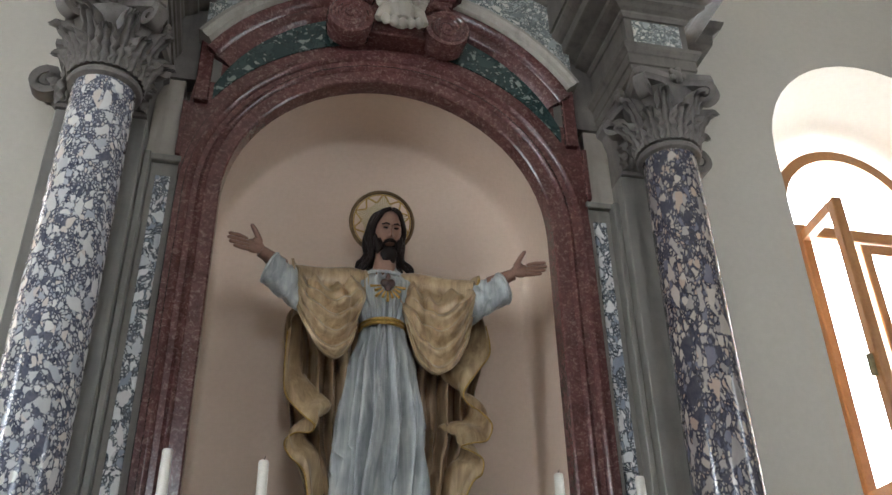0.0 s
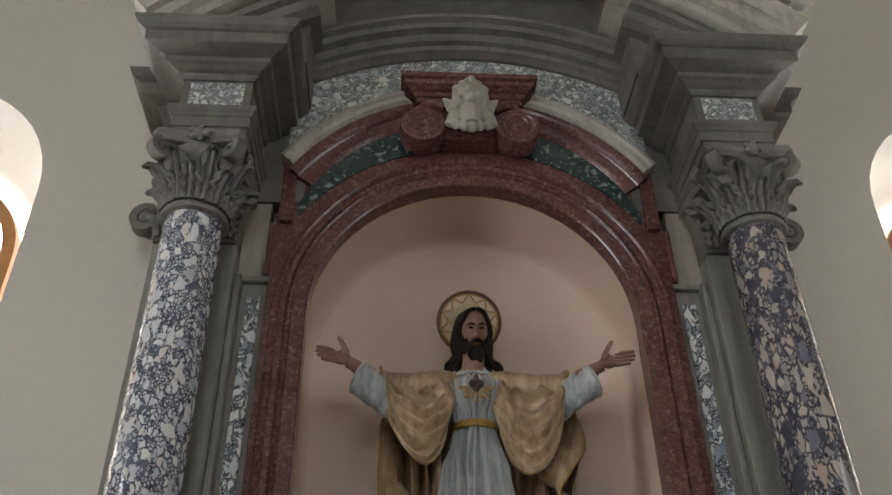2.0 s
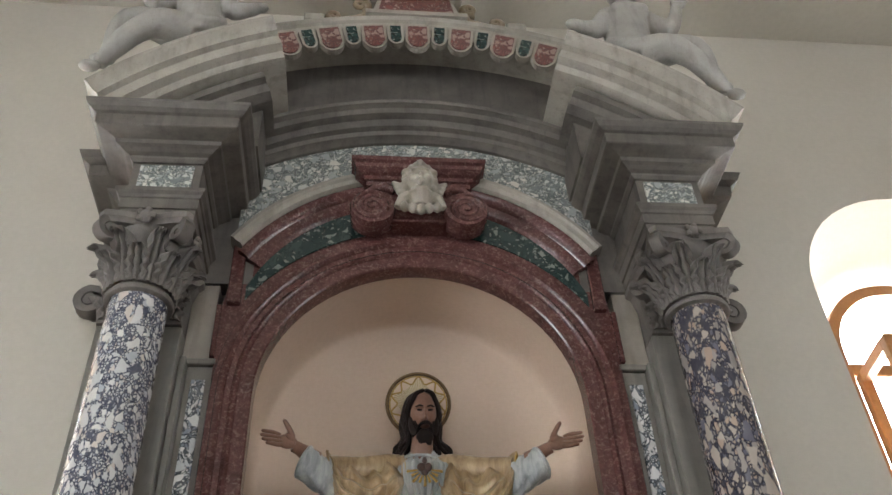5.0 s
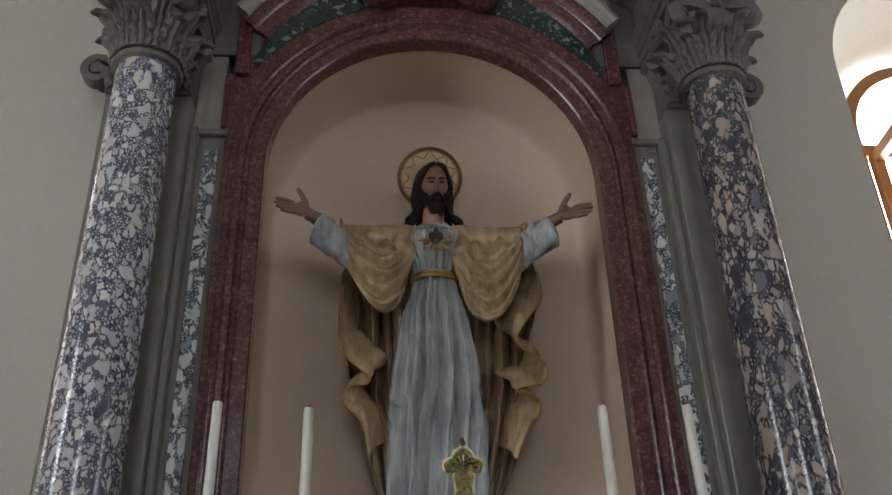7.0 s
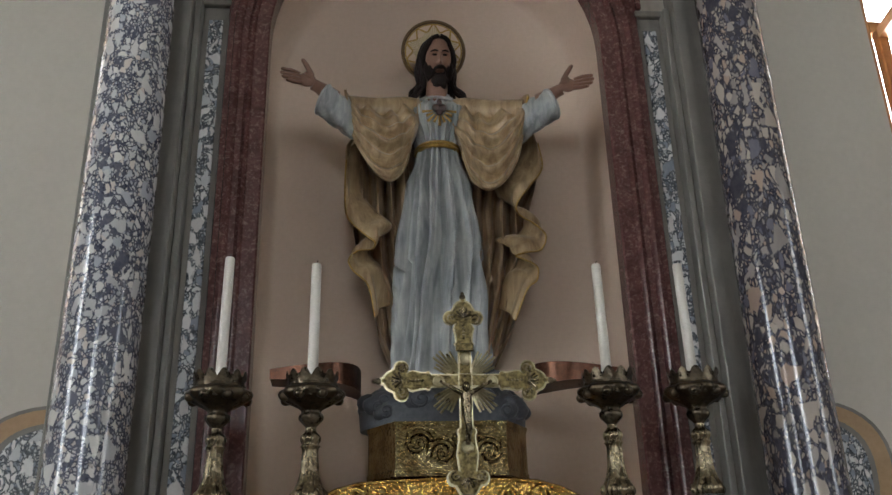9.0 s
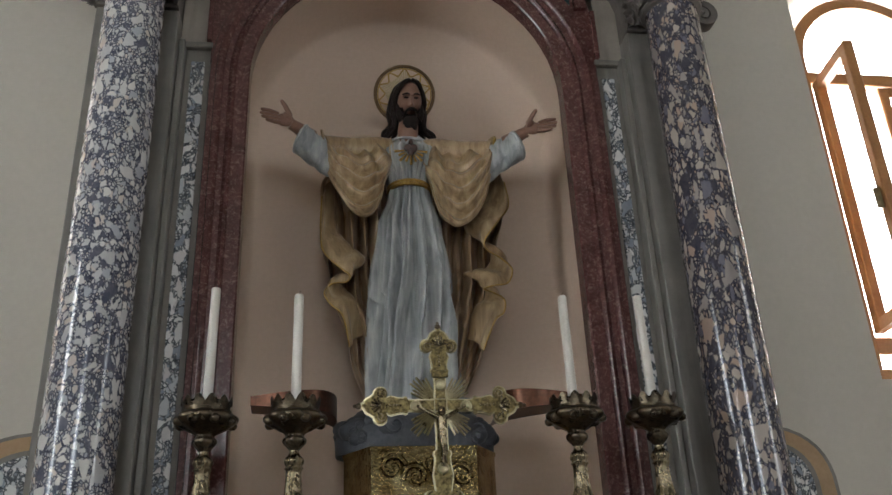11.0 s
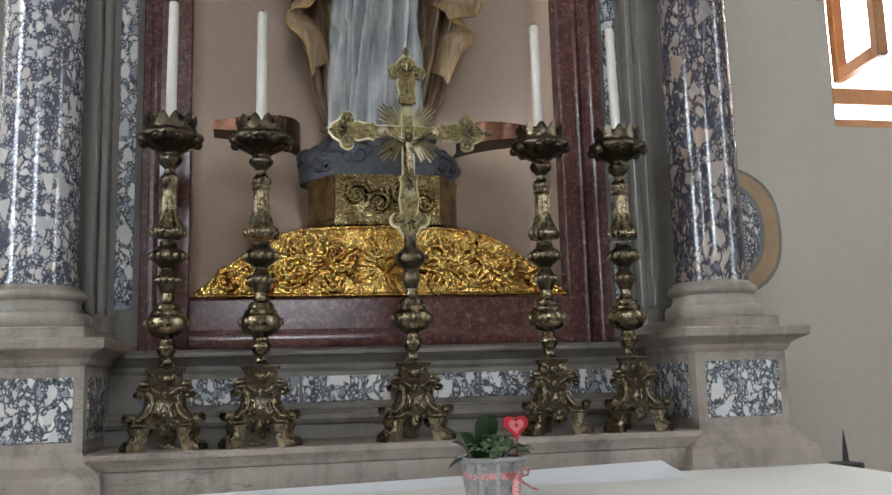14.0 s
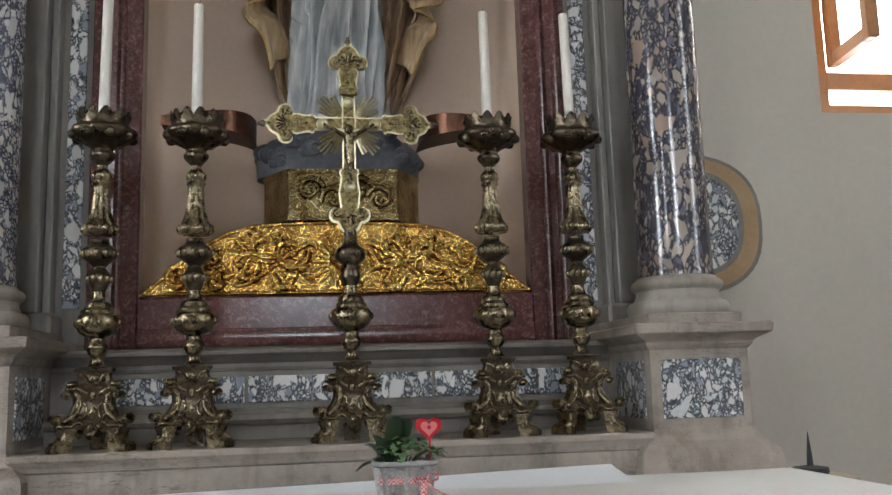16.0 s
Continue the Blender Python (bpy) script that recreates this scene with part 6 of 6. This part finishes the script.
def squat(prof):
    return [(r, 0.223 + (z - 0.223) * SQUAT if z > 0.223 else z) for r, z in prof]


def candlestick():
    c = thing("candlestick", "tall baroque brass candlestick on a three-footed base", "candlestick", (0, 0, 0), "altar candlesticks")
    tripod_base(c)
    bm = bmesh.new()
    lathe(bm, rounded(squat(KNOP)), 28)
    for k in range(8):
        a = 2 * math.pi * k / 8
        sphere(bm, (0.053 * math.cos(a), 0.053 * math.sin(a), 0.345), (0.012, 0.012, 0.014), seg=8, rings=6)
    part("knop", bm, BRASS, c, smooth=60)
    bm = bmesh.new()
    lathe(bm, rounded(squat([(r, z) for r, z in STEM if z <= 0.60])), 26)
    part("lower_stem", bm, BRASS_D, c, "darkened brass", smooth=60)
    bm = bmesh.new()
    sphere(bm, (0, 0, 0), (0.0085, 0.0085, 0.012), seg=8, rings=5)
    bead = finish(bm, "bead", BRASS, 60)
    for zc, r, n in ((0.465, 0.030, 10), (0.534, 0.046, 12)):
        for k in range(n):
            a = 2 * math.pi * k / n
            b = new("bead", bead)
            b.parent = c
            b.location = (r * math.cos(a), r * math.sin(a), zc)
    bm = bmesh.new()
    lathe(bm, rounded(squat([(r, z) for r, z in STEM if z >= 0.592]), 3), 60, lobes=10, amp=0.07)
    for k in range(6):
        a = 2 * math.pi * k / 6
        sphere(bm, (0.041 * math.cos(a), 0.041 * math.sin(a), 0.603), (0.011, 0.011, 0.016), seg=8, rings=6)
    part("upper_stem", bm, BRASS, c, smooth=60)
    bm = bmesh.new()
    lathe(bm, rounded(squat(PAN), 3), 48, lobes=8, amp=0.05)
    for k in range(8):
        a = 2 * math.pi * (k + 0.5) / 8
        sphere(bm, (0.080 * math.cos(a), 0.080 * math.sin(a), 0.868), (0.016, 0.016, 0.014), seg=8, rings=6)
    part("drip_pan", bm, BRASS_D, c, "darkened brass drip pan", smooth=60)
    bm = bmesh.new()
    n = 64
    rings = []
    for z, r, up in ((0.896, 0.068, 0), (0.919, 0.070, 0), (0.919, 0.074, 1), (0.919, 0.071, 1), (0.896, 0.064, 0)):
        ring = []
        for i in range(n):
            a = 2 * math.pi * i / n
            ring.append((r * math.cos(a), r * math.sin(a), z + up * 0.024 * abs(math.sin(a * 6))))
        rings.append(ring)
    loft(bm, rings, caps=False)
    part("crown_rim", bm, BRASS_D, c, smooth=40)
    bm = bmesh.new()
    lathe(bm, [(0.018, 0.899), (0.020, 0.909), (0.020, 0.929), (0.016, 0.931)], 18)
    part("socket", bm, BRASS_D, c, smooth=50)
    return c


first = candlestick()
STICKS = [(-0.672, ROW_Y, 3), (-0.415, ROW_Y, 1), (0.436, ROW_Y, 4), (0.692, ROW_Y, 2)]
first.matrix_basis = pose(STICKS[0][0], STICKS[0][1], 1.2, 0, 0, STICKS[0][2])
for x, y, a in STICKS[1:]:
    copy_thing(first, pose(x, y, 1.2, 0, 0, a))


def candle(x, y, top, lean):
    c = thing("candle", "plain white altar candle with a burnt wick", "candle", (x, y, 2.133), "altar candles")
    h = top - 2.133
    bm = bmesh.new()
    lathe(bm, [(0.0150, 0.0), (0.0152, 0.01), (0.0146, h * 0.5), (0.0142, h - 0.006), (0.0125, h - 0.001), (0.006, h - 0.003)], 20)
    part("wax", bm, WAX, c, smooth=50)
    bm = bmesh.new()
    tube(bm, [(0, 0, h - 0.004), (0.001, 0, h + 0.006), (0.004, 0.001, h + 0.012)], [0.0014, 0.0013, 0.001], 6)
    part("wick", bm, IRON, c, "charred wick")
    c.rotation_euler = (0, radians(lean), 0)
    return c


for (x, y, _), top, lean in zip(STICKS, (2.493, 2.474, 2.476, 2.478), (0.6, 0.3, -0.5, -0.8)):
    candle(x, y, top, lean)


def altar_cross():
    c = thing("altar_cross", "brass altar crucifix with trefoil ends on a baroque stand", "crucifix", (0.02, ROW_Y, 1.2))
    tripod_base(c)
    bm = bmesh.new()
    lathe(bm, rounded(KNOP), 28)
    for k in range(8):
        a = 2 * math.pi * k / 8
        sphere(bm, (0.053 * math.cos(a), 0.053 * math.sin(a), 0.350), (0.012, 0.012, 0.014), seg=8, rings=6)
    part("knop", bm, BRASS, c, smooth=60)
    bm = bmesh.new()
    lathe(bm, [(0.018, 0.437), (0.024, 0.452), (0.029, 0.468), (0.022, 0.486), (0.020, 0.495), (0.040, 0.512), (0.046, 0.526), (0.042, 0.542), (0.026, 0.552), (0.020, 0.562), (0.018, 0.60)], 26)
    part("stem", bm, BRASS_D, c, "darkened brass", smooth=60)
    cz = 0.917

    def arm(L, w, r, k):
        """Outline of one arm with its trefoil, running up from the crossing; k widens it."""
        half = [(w, w + 0.001 - k), (w, L * 0.40), (w * 1.45, L * 0.415), (w * 1.6, L * 0.44), (w * 1.35, L * 0.465), (w * 1.4, L * 0.52), (w * 1.75, L * 0.62)]
        cy = L - 0.062
        half += [(0.037 + r * math.cos(t), cy + r * math.sin(t)) for t in (-2.3, -1.9, -1.5, -1.1, -0.7, -0.3, 0.1, 0.5, 0.9, 1.3, 1.7)]
        half += [(0.029 * math.cos(t), L - 0.037 + 0.027 * math.sin(t)) for t in (0.25, 0.5, 0.8, 1.1, 1.3)]
        half += [(0.007, L - 0.012), (0.007, L - 0.004)]
        pts = [(x + k, y + (k if y > L * 0.8 else 0)) for x, y in half]
        return pts + [(-x, y) for x, y in reversed(pts)]
    bm = bmesh.new()
    add_box(bm, -0.0175, 0.0175, -0.0035, 0.009, cz - 0.0175, cz + 0.0175)
    part("crossing", bm, BRASS_L, c, smooth=None)
    for name, ang, L, w in (("upper_arm", 0, 0.250, 0.0170), ("left_arm", -90, 0.245, 0.0170), ("right_arm", 90, 0.245, 0.0170), ("lower_arm", 180, 0.335, 0.0170)):
        bm = bmesh.new()
        plate(bm, arm(L, w, 0.021, 0.0022), 0.0, 0.009)
        a = part(name, bm, SILVER, c, "silvered rim", smooth=None)
        a.matrix_local = Matrix.Translation((0, 0, cz)) @ Matrix.Rotation(radians(ang), 4, "Y")
        bm = bmesh.new()
        plate(bm, arm(L, w, 0.021, -0.0022), -0.0035, 0.0)
        part("plate", bm, BRASS_L, a, smooth=None)
        for t in range(-3, 4):
            b = radians(25 * t)
            bm = bmesh.new()
            tube(bm, [(0, -0.0045, L - 0.062), (0.026 * math.sin(b), -0.005, L - 0.062 + 0.030 * math.cos(b))], [0.002, 0.0032], 5)
            part("shell_rib", bm, BRASS, a, smooth=60)
        for s in (-1, 1):
            bm = bmesh.new()
            tube(bm, [(p[0], -0.006, p[2]) for p in spiral(s * 0.034, L - 0.064, 0, 0.015, 1.3, 16, radians(-90), s)], 0.0026, 5)
            part("scroll", bm, BRASS, a, smooth=60)
        for q in range(5):
            bm = bmesh.new()
            sphere(bm, (0, -0.005, L * 0.50 + 0.010 * q), 0.0036, seg=8, rings=5)
            part("bead", bm, BRASS, a, smooth=60)
        if ang != 180:
            bm = bmesh.new()
            sphere(bm, (0, 0.004, L + 0.003), (0.010, 0.008, 0.010), seg=10, rings=7)
            sphere(bm, (0, 0.004, L + 0.014), (0.006, 0.005, 0.007), seg=8, rings=6)
            part("finial", bm, BRASS_D, a, smooth=60)
    for q in range(4):
        for t in range(7):
            bm = bmesh.new()
            b = radians(45 + 90 * q + (t - 3) * 6.5)
            r1 = 0.125 - 0.009 * abs(t - 3) - 0.010 * (t % 2)
            tube(bm, [(0.02 * math.sin(b), 0.010, cz + 0.02 * math.cos(b)), (r1 * math.sin(b), 0.012, cz + r1 * math.cos(b))], [0.005, 0.0035], 5)
            part("ray", bm, SILVER, c, "gilt ray", smooth=60)
    part("plaque", box(-0.026, 0.026, -0.012, -0.004, cz + 0.085, cz + 0.108, bev=0.002), BRASS_L, c, "small gilt scroll plaque")
    for x, z in ((0, 0.062), (-0.077, -0.004), (0.077, -0.004), (0, -0.19)):
        bm = bmesh.new()
        lathe(bm, [(0.016, 0.0), (0.018, 0.003), (0.014, 0.005), (0.012, 0.004)], 18)
        for v in bm.verts:
            a, b, d = v.co
            v.co = (x + a, -0.0045 - d, cz + z + b)
        part("boss", bm, SILVER, c, smooth=50)
    # plain cast figure
    bm = bmesh.new()
    sphere(bm, (0, -0.020, cz - 0.022), (0.012, 0.012, 0.015), seg=12, rings=8)
    tube(bm, [(0, -0.016, cz - 0.040), (0.001, -0.018, cz - 0.07), (0.0, -0.018, cz - 0.098)], [0.015, 0.014, 0.013], 10)
    for s in (-1, 1):
        tube(bm, [(s * 0.010, -0.016, cz - 0.042), (s * 0.040, -0.014, cz - 0.024), (s * 0.074, -0.012, cz - 0.004)], [0.007, 0.006, 0.004], 8)
    tube(bm, [(0.0, -0.018, cz - 0.095), (0.004, -0.022, cz - 0.135), (0.0, -0.014, cz - 0.185)], [0.013, 0.010, 0.006], 8)
    part("figure", bm, BRASS, c, "cast bronze figure", smooth=60)
    return c


altar_cross()


# ---- copper brackets in the niche ----
def bracket(s):
    b = thing("copper_bracket", "curved dark copper shelf bracket in the niche", "bracket", (0, 0, 0), "copper brackets")
    bm = bmesh.new()
    n = 22
    outer, inner = [], []
    for i in range(n + 1):
        t = i / n
        x = 0.575 - 0.29 * math.sin(t * math.pi / 2)
        outer.append((s * x, -0.08 + 0.20 * (1 - math.cos(t * math.pi / 2)) ** 1.6, 2.20 + 0.012 * (1 - t)))
        inner.append((s * (x + 0.004), 0.04 + 0.22 * t ** 1.3, 2.20 + 0.012 * (1 - t)))
    ring = outer + inner[::-1]
    loft(bm, [[(x, y, z + dz) for x, y, z in ring] for dz in (0.0, 0.004)])
    part("tray", bm, COPPER, b, smooth=30)
    bm = bmesh.new()
    rings = []
    for x, y, z in outer:
        t = (0.575 - abs(x)) / 0.29
        h = 0.028 + 0.050 * t
        rings.append([(x, y - 0.002, z - 0.004), (x, y - 0.004, z + h), (x, y + 0.003, z + h), (x, y + 0.003, z - 0.004)])
    loft(bm, rings)
    part("rim", bm, COPPER, b, smooth=40)
    if s > 0:
        for k in range(3):
            part("pin", box(0.40 + 0.055 * k, 0.402 + 0.055 * k, 0.02, 0.022, 2.205, 2.285), IRON, b)
    return b


for s in (-1, 1):
    bracket(s)


# ---- ochre medallions on the wall behind the columns ----
def medallion(s):
    m = thing("wall_medallion", "ochre marble oval with stone border on the wall", "wall ornament", (s * 1.215, 0, 1.90), "wall medallions")

    def oval(k, p=2.6, n=40):
        out = []
        for i in range(n):
            a = 2 * math.pi * i / n
            c, d = math.cos(a), math.sin(a)
            out.append((0.33 * k * math.copysign(abs(c) ** (2 / p), c), (0.252 * k + 0.01) * math.copysign(abs(d) ** (2 / p), d)))
        return out
    for name, k, y0, y1, mat in (("border", 1.0, 0.060, 0.098, STONE), ("field", 0.945, 0.052, 0.075, OCHRE), ("inner_border", 0.76, 0.046, 0.075, STONE), ("centre", 0.69, 0.040, 0.075, BRECCIA_P)):
        bm = bmesh.new()
        plate(bm, oval(k), y0, y1)
        part(name, bm, mat, m, smooth=30)
    return m


for s in (-1, 1):
    medallion(s)

# ---- cloths, flower basket and pricket beside the altar ----
bm = bmesh.new()


def cloth(u, v):
    x, y = -1.24 + 2.475 * u, -1.31 + (0.662 + 0.098 * u) * v
    z = 1.0895 + 0.002 * math.sin(x * 4 + 1) * math.sin(y * 5) + 0.001 * math.sin(x * 11)
    return x, y, z


front = [[cloth(i / 60, j / 24) for i in range(61)] for j in range(25)]
skirt = [(x, y - 0.006, z - 0.30 + 0.01 * math.sin(x * 9)) for x, y, z in front[0]]
grid = [[bm.verts.new(p) for p in row] for row in [skirt] + front]
for a, b in zip(grid, grid[1:]):
    for i in range(60):
        bm.faces.new((a[i], a[i + 1], b[i + 1], b[i]))
side = [[bm.verts.new((x + 0.004, y, z - d)) for x, y, z in (r[-1] for r in front)] for d in (0.0, 0.012, 0.16)]
for a, b in zip(side, side[1:]):
    for i in range(24):
        bm.faces.new((a[i], a[i + 1], b[i + 1], b[i]))
bmesh.ops.recalc_face_normals(bm, faces=bm.faces[:])
bmesh.ops.solidify(bm, geom=bm.faces[:], thickness=0.003)
solid("altar_cloth", bm, LINEN_E, "ecru linen altar cloth hanging over the table", "tablecloth", smooth=60)

bm = bmesh.new()


def runner(u, v):
    x = -0.69 + 1.445 * u - 0.03 * v
    y = -0.95 + (0.405 + 0.01 * u) * v
    z = 1.0795 + 0.033 * u * v ** 3 + 0.007 * v + 0.001 * math.sin(x * 6 + y * 3)
    return x, y, z


pillow(bm, lambda u, v: (runner(u, v)[0], runner(u, v)[1], runner(u, v)[2]), 50, 20, 0.0)
bmesh.ops.remove_doubles(bm, verts=bm.verts, dist=1e-5)
bmesh.ops.solidify(bm, geom=bm.faces[:], thickness=0.004)
solid("altar_runner", bm, LINEN, "white linen runner showing behind the altar cloth", "tablecloth", smooth=60)


def basket():
    b = thing("flower_basket", "grey woven chip basket with a gingham ribbon", "basket", (0.112, -0.97, 1.098))
    H, W0, W1 = 0.088, 0.052, 0.066

    def ringpts(k, out, n=56):
        w = W0 + (W1 - W0) * k
        res = []
        for i in range(n):
            a = 2 * math.pi * i / n
            c, d = math.cos(a), math.sin(a)
            res.append(((w + out) * math.copysign(abs(c) ** 0.45, c), (w + out) * math.copysign(abs(d) ** 0.45, d)))
        return res
    bm = bmesh.new()
    loft(bm, [[(x, y, z) for x, y in ringpts(z / H, -0.006)] for z in (0.0, H * 0.96)], caps=True)
    part("lining", bm, WICKER, b)
    for j in range(6):
        z0 = 0.002 + j * H / 6
        bm = bmesh.new()
        n = 112
        rings = []
        for i in range(n):
            a = 2 * math.pi * i / n
            wv = 0.0028 * math.sin(a * 14 + math.pi * j)
            w = W0 + (W1 - W0) * (z0 / H)
            c, d = math.cos(a), math.sin(a)
            fx, fy = math.copysign(abs(c) ** 0.45, c), math.copysign(abs(d) ** 0.45, d)
            o, q = w + wv, w + wv - 0.0016
            rings.append([(o * fx, o * fy, z0), (o * fx, o * fy, z0 + H / 6 - 0.0015), (q * fx, q * fy, z0 + H / 6 - 0.0015), (q * fx, q * fy, z0)])
        loft(bm, rings + rings[:1], caps=False)
        part("weave_strip", bm, GINGHAM if j == 3 else WICKER, b, "red gingham ribbon band" if j == 3 else "", smooth=50)
    for k in range(14):
        a = 2 * math.pi * (k + 0.5) / 14
        c, d = math.cos(a), math.sin(a)
        fx, fy = math.copysign(abs(c) ** 0.45, c), math.copysign(abs(d) ** 0.45, d)
        bm = bmesh.new()
        tube(bm, [(W0 * fx, W0 * fy, 0.0), (W1 * fx, W1 * fy, H)], 0.005, 4, flat=0.3)
        part("stake", bm, WICKER, b)
    bm = bmesh.new()
    pts = ringpts(1.0, 0.001)
    tube(bm, [(x, y, H) for x, y in pts + pts[:1]], 0.006, 8)
    part("rim", bm, WICKER, b, smooth=60)
    # bow at the front corner
    bm = bmesh.new()
    for pts in ([(0.040, -0.062, 0.054), (0.056, -0.066, 0.068), (0.068, -0.066, 0.066), (0.066, -0.066, 0.054), (0.046, -0.064, 0.050)],
                [(0.040, -0.062, 0.054), (0.026, -0.066, 0.060), (0.016, -0.066, 0.056), (0.020, -0.066, 0.048), (0.040, -0.063, 0.050)],
                [(0.042, -0.064, 0.052), (0.056, -0.070, 0.036), (0.072, -0.072, 0.026), (0.086, -0.072, 0.020)],
                [(0.040, -0.064, 0.052), (0.036, -0.068, 0.030), (0.036, -0.066, 0.004)]):
        tube(bm, pts, 0.0075, 6, flat=0.25)
    sphere(bm, (0.041, -0.066, 0.053), (0.006, 0.005, 0.006), seg=8, rings=6)
    part("bow", bm, GINGHAM, b, "red and white gingham bow", smooth=50)
    return b


basket()


def one_leaf(bm, base, tip, w, sag=0.012, mi=0):
    """A pointed leaf folded along its midrib."""
    base, tip = Vector(base), Vector(tip)
    d = tip - base
    side = d.cross(Vector((0, 0, 1)))
    side = side.normalized() if side.length > 1e-4 else Vector((1, 0, 0))
    rows = []
    for k in range(7):
        t = k / 6
        h = w * math.sin(math.pi * (t * 0.92 + 0.04)) ** 0.8
        c = base + d * t + Vector((0, 0, sag * math.sin(math.pi * t)))
        rows.append([c - side * h + Vector((0, 0, h * 0.3)), c, c + side * h + Vector((0, 0, h * 0.3))])
    vr = [[bm.verts.new(p) for p in r] for r in rows]
    lo = [[bm.verts.new(p - Vector((0, 0, 0.0008))) for p in r] for r in rows]
    for g in (vr, lo):
        for a, b in zip(g, g[1:]):
            for i in range(2):
                bm.faces.new((a[i], a[i + 1], b[i + 1], b[i])).material_index = mi


plant = thing("potted_plant", "small green plants with white-veined leaves in a basket", "plant", (0.112, -0.97, 1.178))
rng = random.Random(11)
for bx, by, tx, ty, tz, w in ((-0.02, 0.02, -0.012, 0.012, 0.105, 0.034), (-0.035, 0.01, -0.066, 0.0, 0.066, 0.030), (-0.035, -0.01, -0.105, -0.03, -0.006, 0.015), (-0.01, 0.03, 0.02, 0.045, 0.095, 0.030), (-0.04, 0.02, -0.085, 0.03, 0.045, 0.026), (-0.03, 0.0, -0.045, -0.025, 0.055, 0.026), (0.02, 0.0, 0.075, -0.02, 0.03, 0.016)):
    bm = bmesh.new()
    one_leaf(bm, (bx, by, 0), (tx, ty, tz), w)
    part("large_leaf", bm, LEAF_D, plant, "dark green leaf", smooth=60)
for k in range(80):
    a, r = rng.uniform(0, 6.28), rng.uniform(0.008, 0.062)
    x, y = 0.012 + r * math.cos(a), -0.012 + 0.8 * r * math.sin(a)
    z = 0.054 - r * 0.55 + rng.uniform(-0.008, 0.008)
    L = rng.uniform(0.018, 0.030)
    bm = bmesh.new()
    one_leaf(bm, (x, y, z), (x + L * math.cos(a), y + L * math.sin(a), z + rng.uniform(-0.010, 0.008)), rng.uniform(0.007, 0.010), 0.004)
    part("small_leaf", bm, LEAF_L, plant, smooth=60)
bm = bmesh.new()
for k in range(12):
    a = rng.uniform(0, 6.28)
    tube(bm, [(0.01 * math.cos(a), 0.01 * math.sin(a), -0.01), (0.035 * math.cos(a), 0.03 * math.sin(a), 0.022)], 0.0012, 5)
part("stems", bm, LEAF_D, plant)

pick = thing("heart_pick", "red felt heart on a stick in the basket", "decoration", (0.168, -0.985, 1.175))


def heart_outline(k, n=32):
    return [(k * 16 * math.sin(t) ** 3, k * (13 * math.cos(t) - 5 * math.cos(2 * t) - 2 * math.cos(3 * t) - math.cos(4 * t))) for t in (2 * math.pi * i / n for i in range(n))]


bm = bmesh.new()
tube(bm, [(0, 0, -0.03), (0.002, 0, 0.06)], 0.0022, 6)
part("stick", bm, FELT_R, pick)
for name, k, y0, y1, mat in (("felt_heart", 0.00185, -0.004, 0.002, FELT_R), ("pink_heart", 0.00115, -0.007, -0.004, FELT_P), ("dot", 0.0, -0.009, -0.007, FELT_R)):
    bm = bmesh.new()
    pts = heart_outline(k) if k else [(0.0045 * math.cos(i * 0.52), 0.001 + 0.0045 * math.sin(i * 0.52)) for i in range(12)]
    plate(bm, [(x, z + 0.083) for x, z in pts], y0, y1)
    part(name, bm, mat, pick, smooth=None)

pr = thing("pricket", "black iron pricket on a pale wooden board", "candle holder", (1.285, -0.584, 0.0))
part("board", box(-0.06, 0.10, -0.08, 0.10, 1.05, 1.072, bev=0.004), BOARD, pr)
bm = bmesh.new()
lathe(bm, [(0.045, 1.074), (0.05, 1.08), (0.048, 1.092), (0.02, 1.096)], 20)
part("dish", bm, IRON, pr, smooth=50)
bm = bmesh.new()
lathe(bm, [(0.009, 1.096), (0.007, 1.13), (0.003, 1.17), (0.0008, 1.19)], 10)
part("spike", bm, IRON, pr, smooth=50)
part("stand", box(-0.03, 0.11, -0.1, 0.06, 0.0, 1.048, bev=0.004), WOOD, pr)
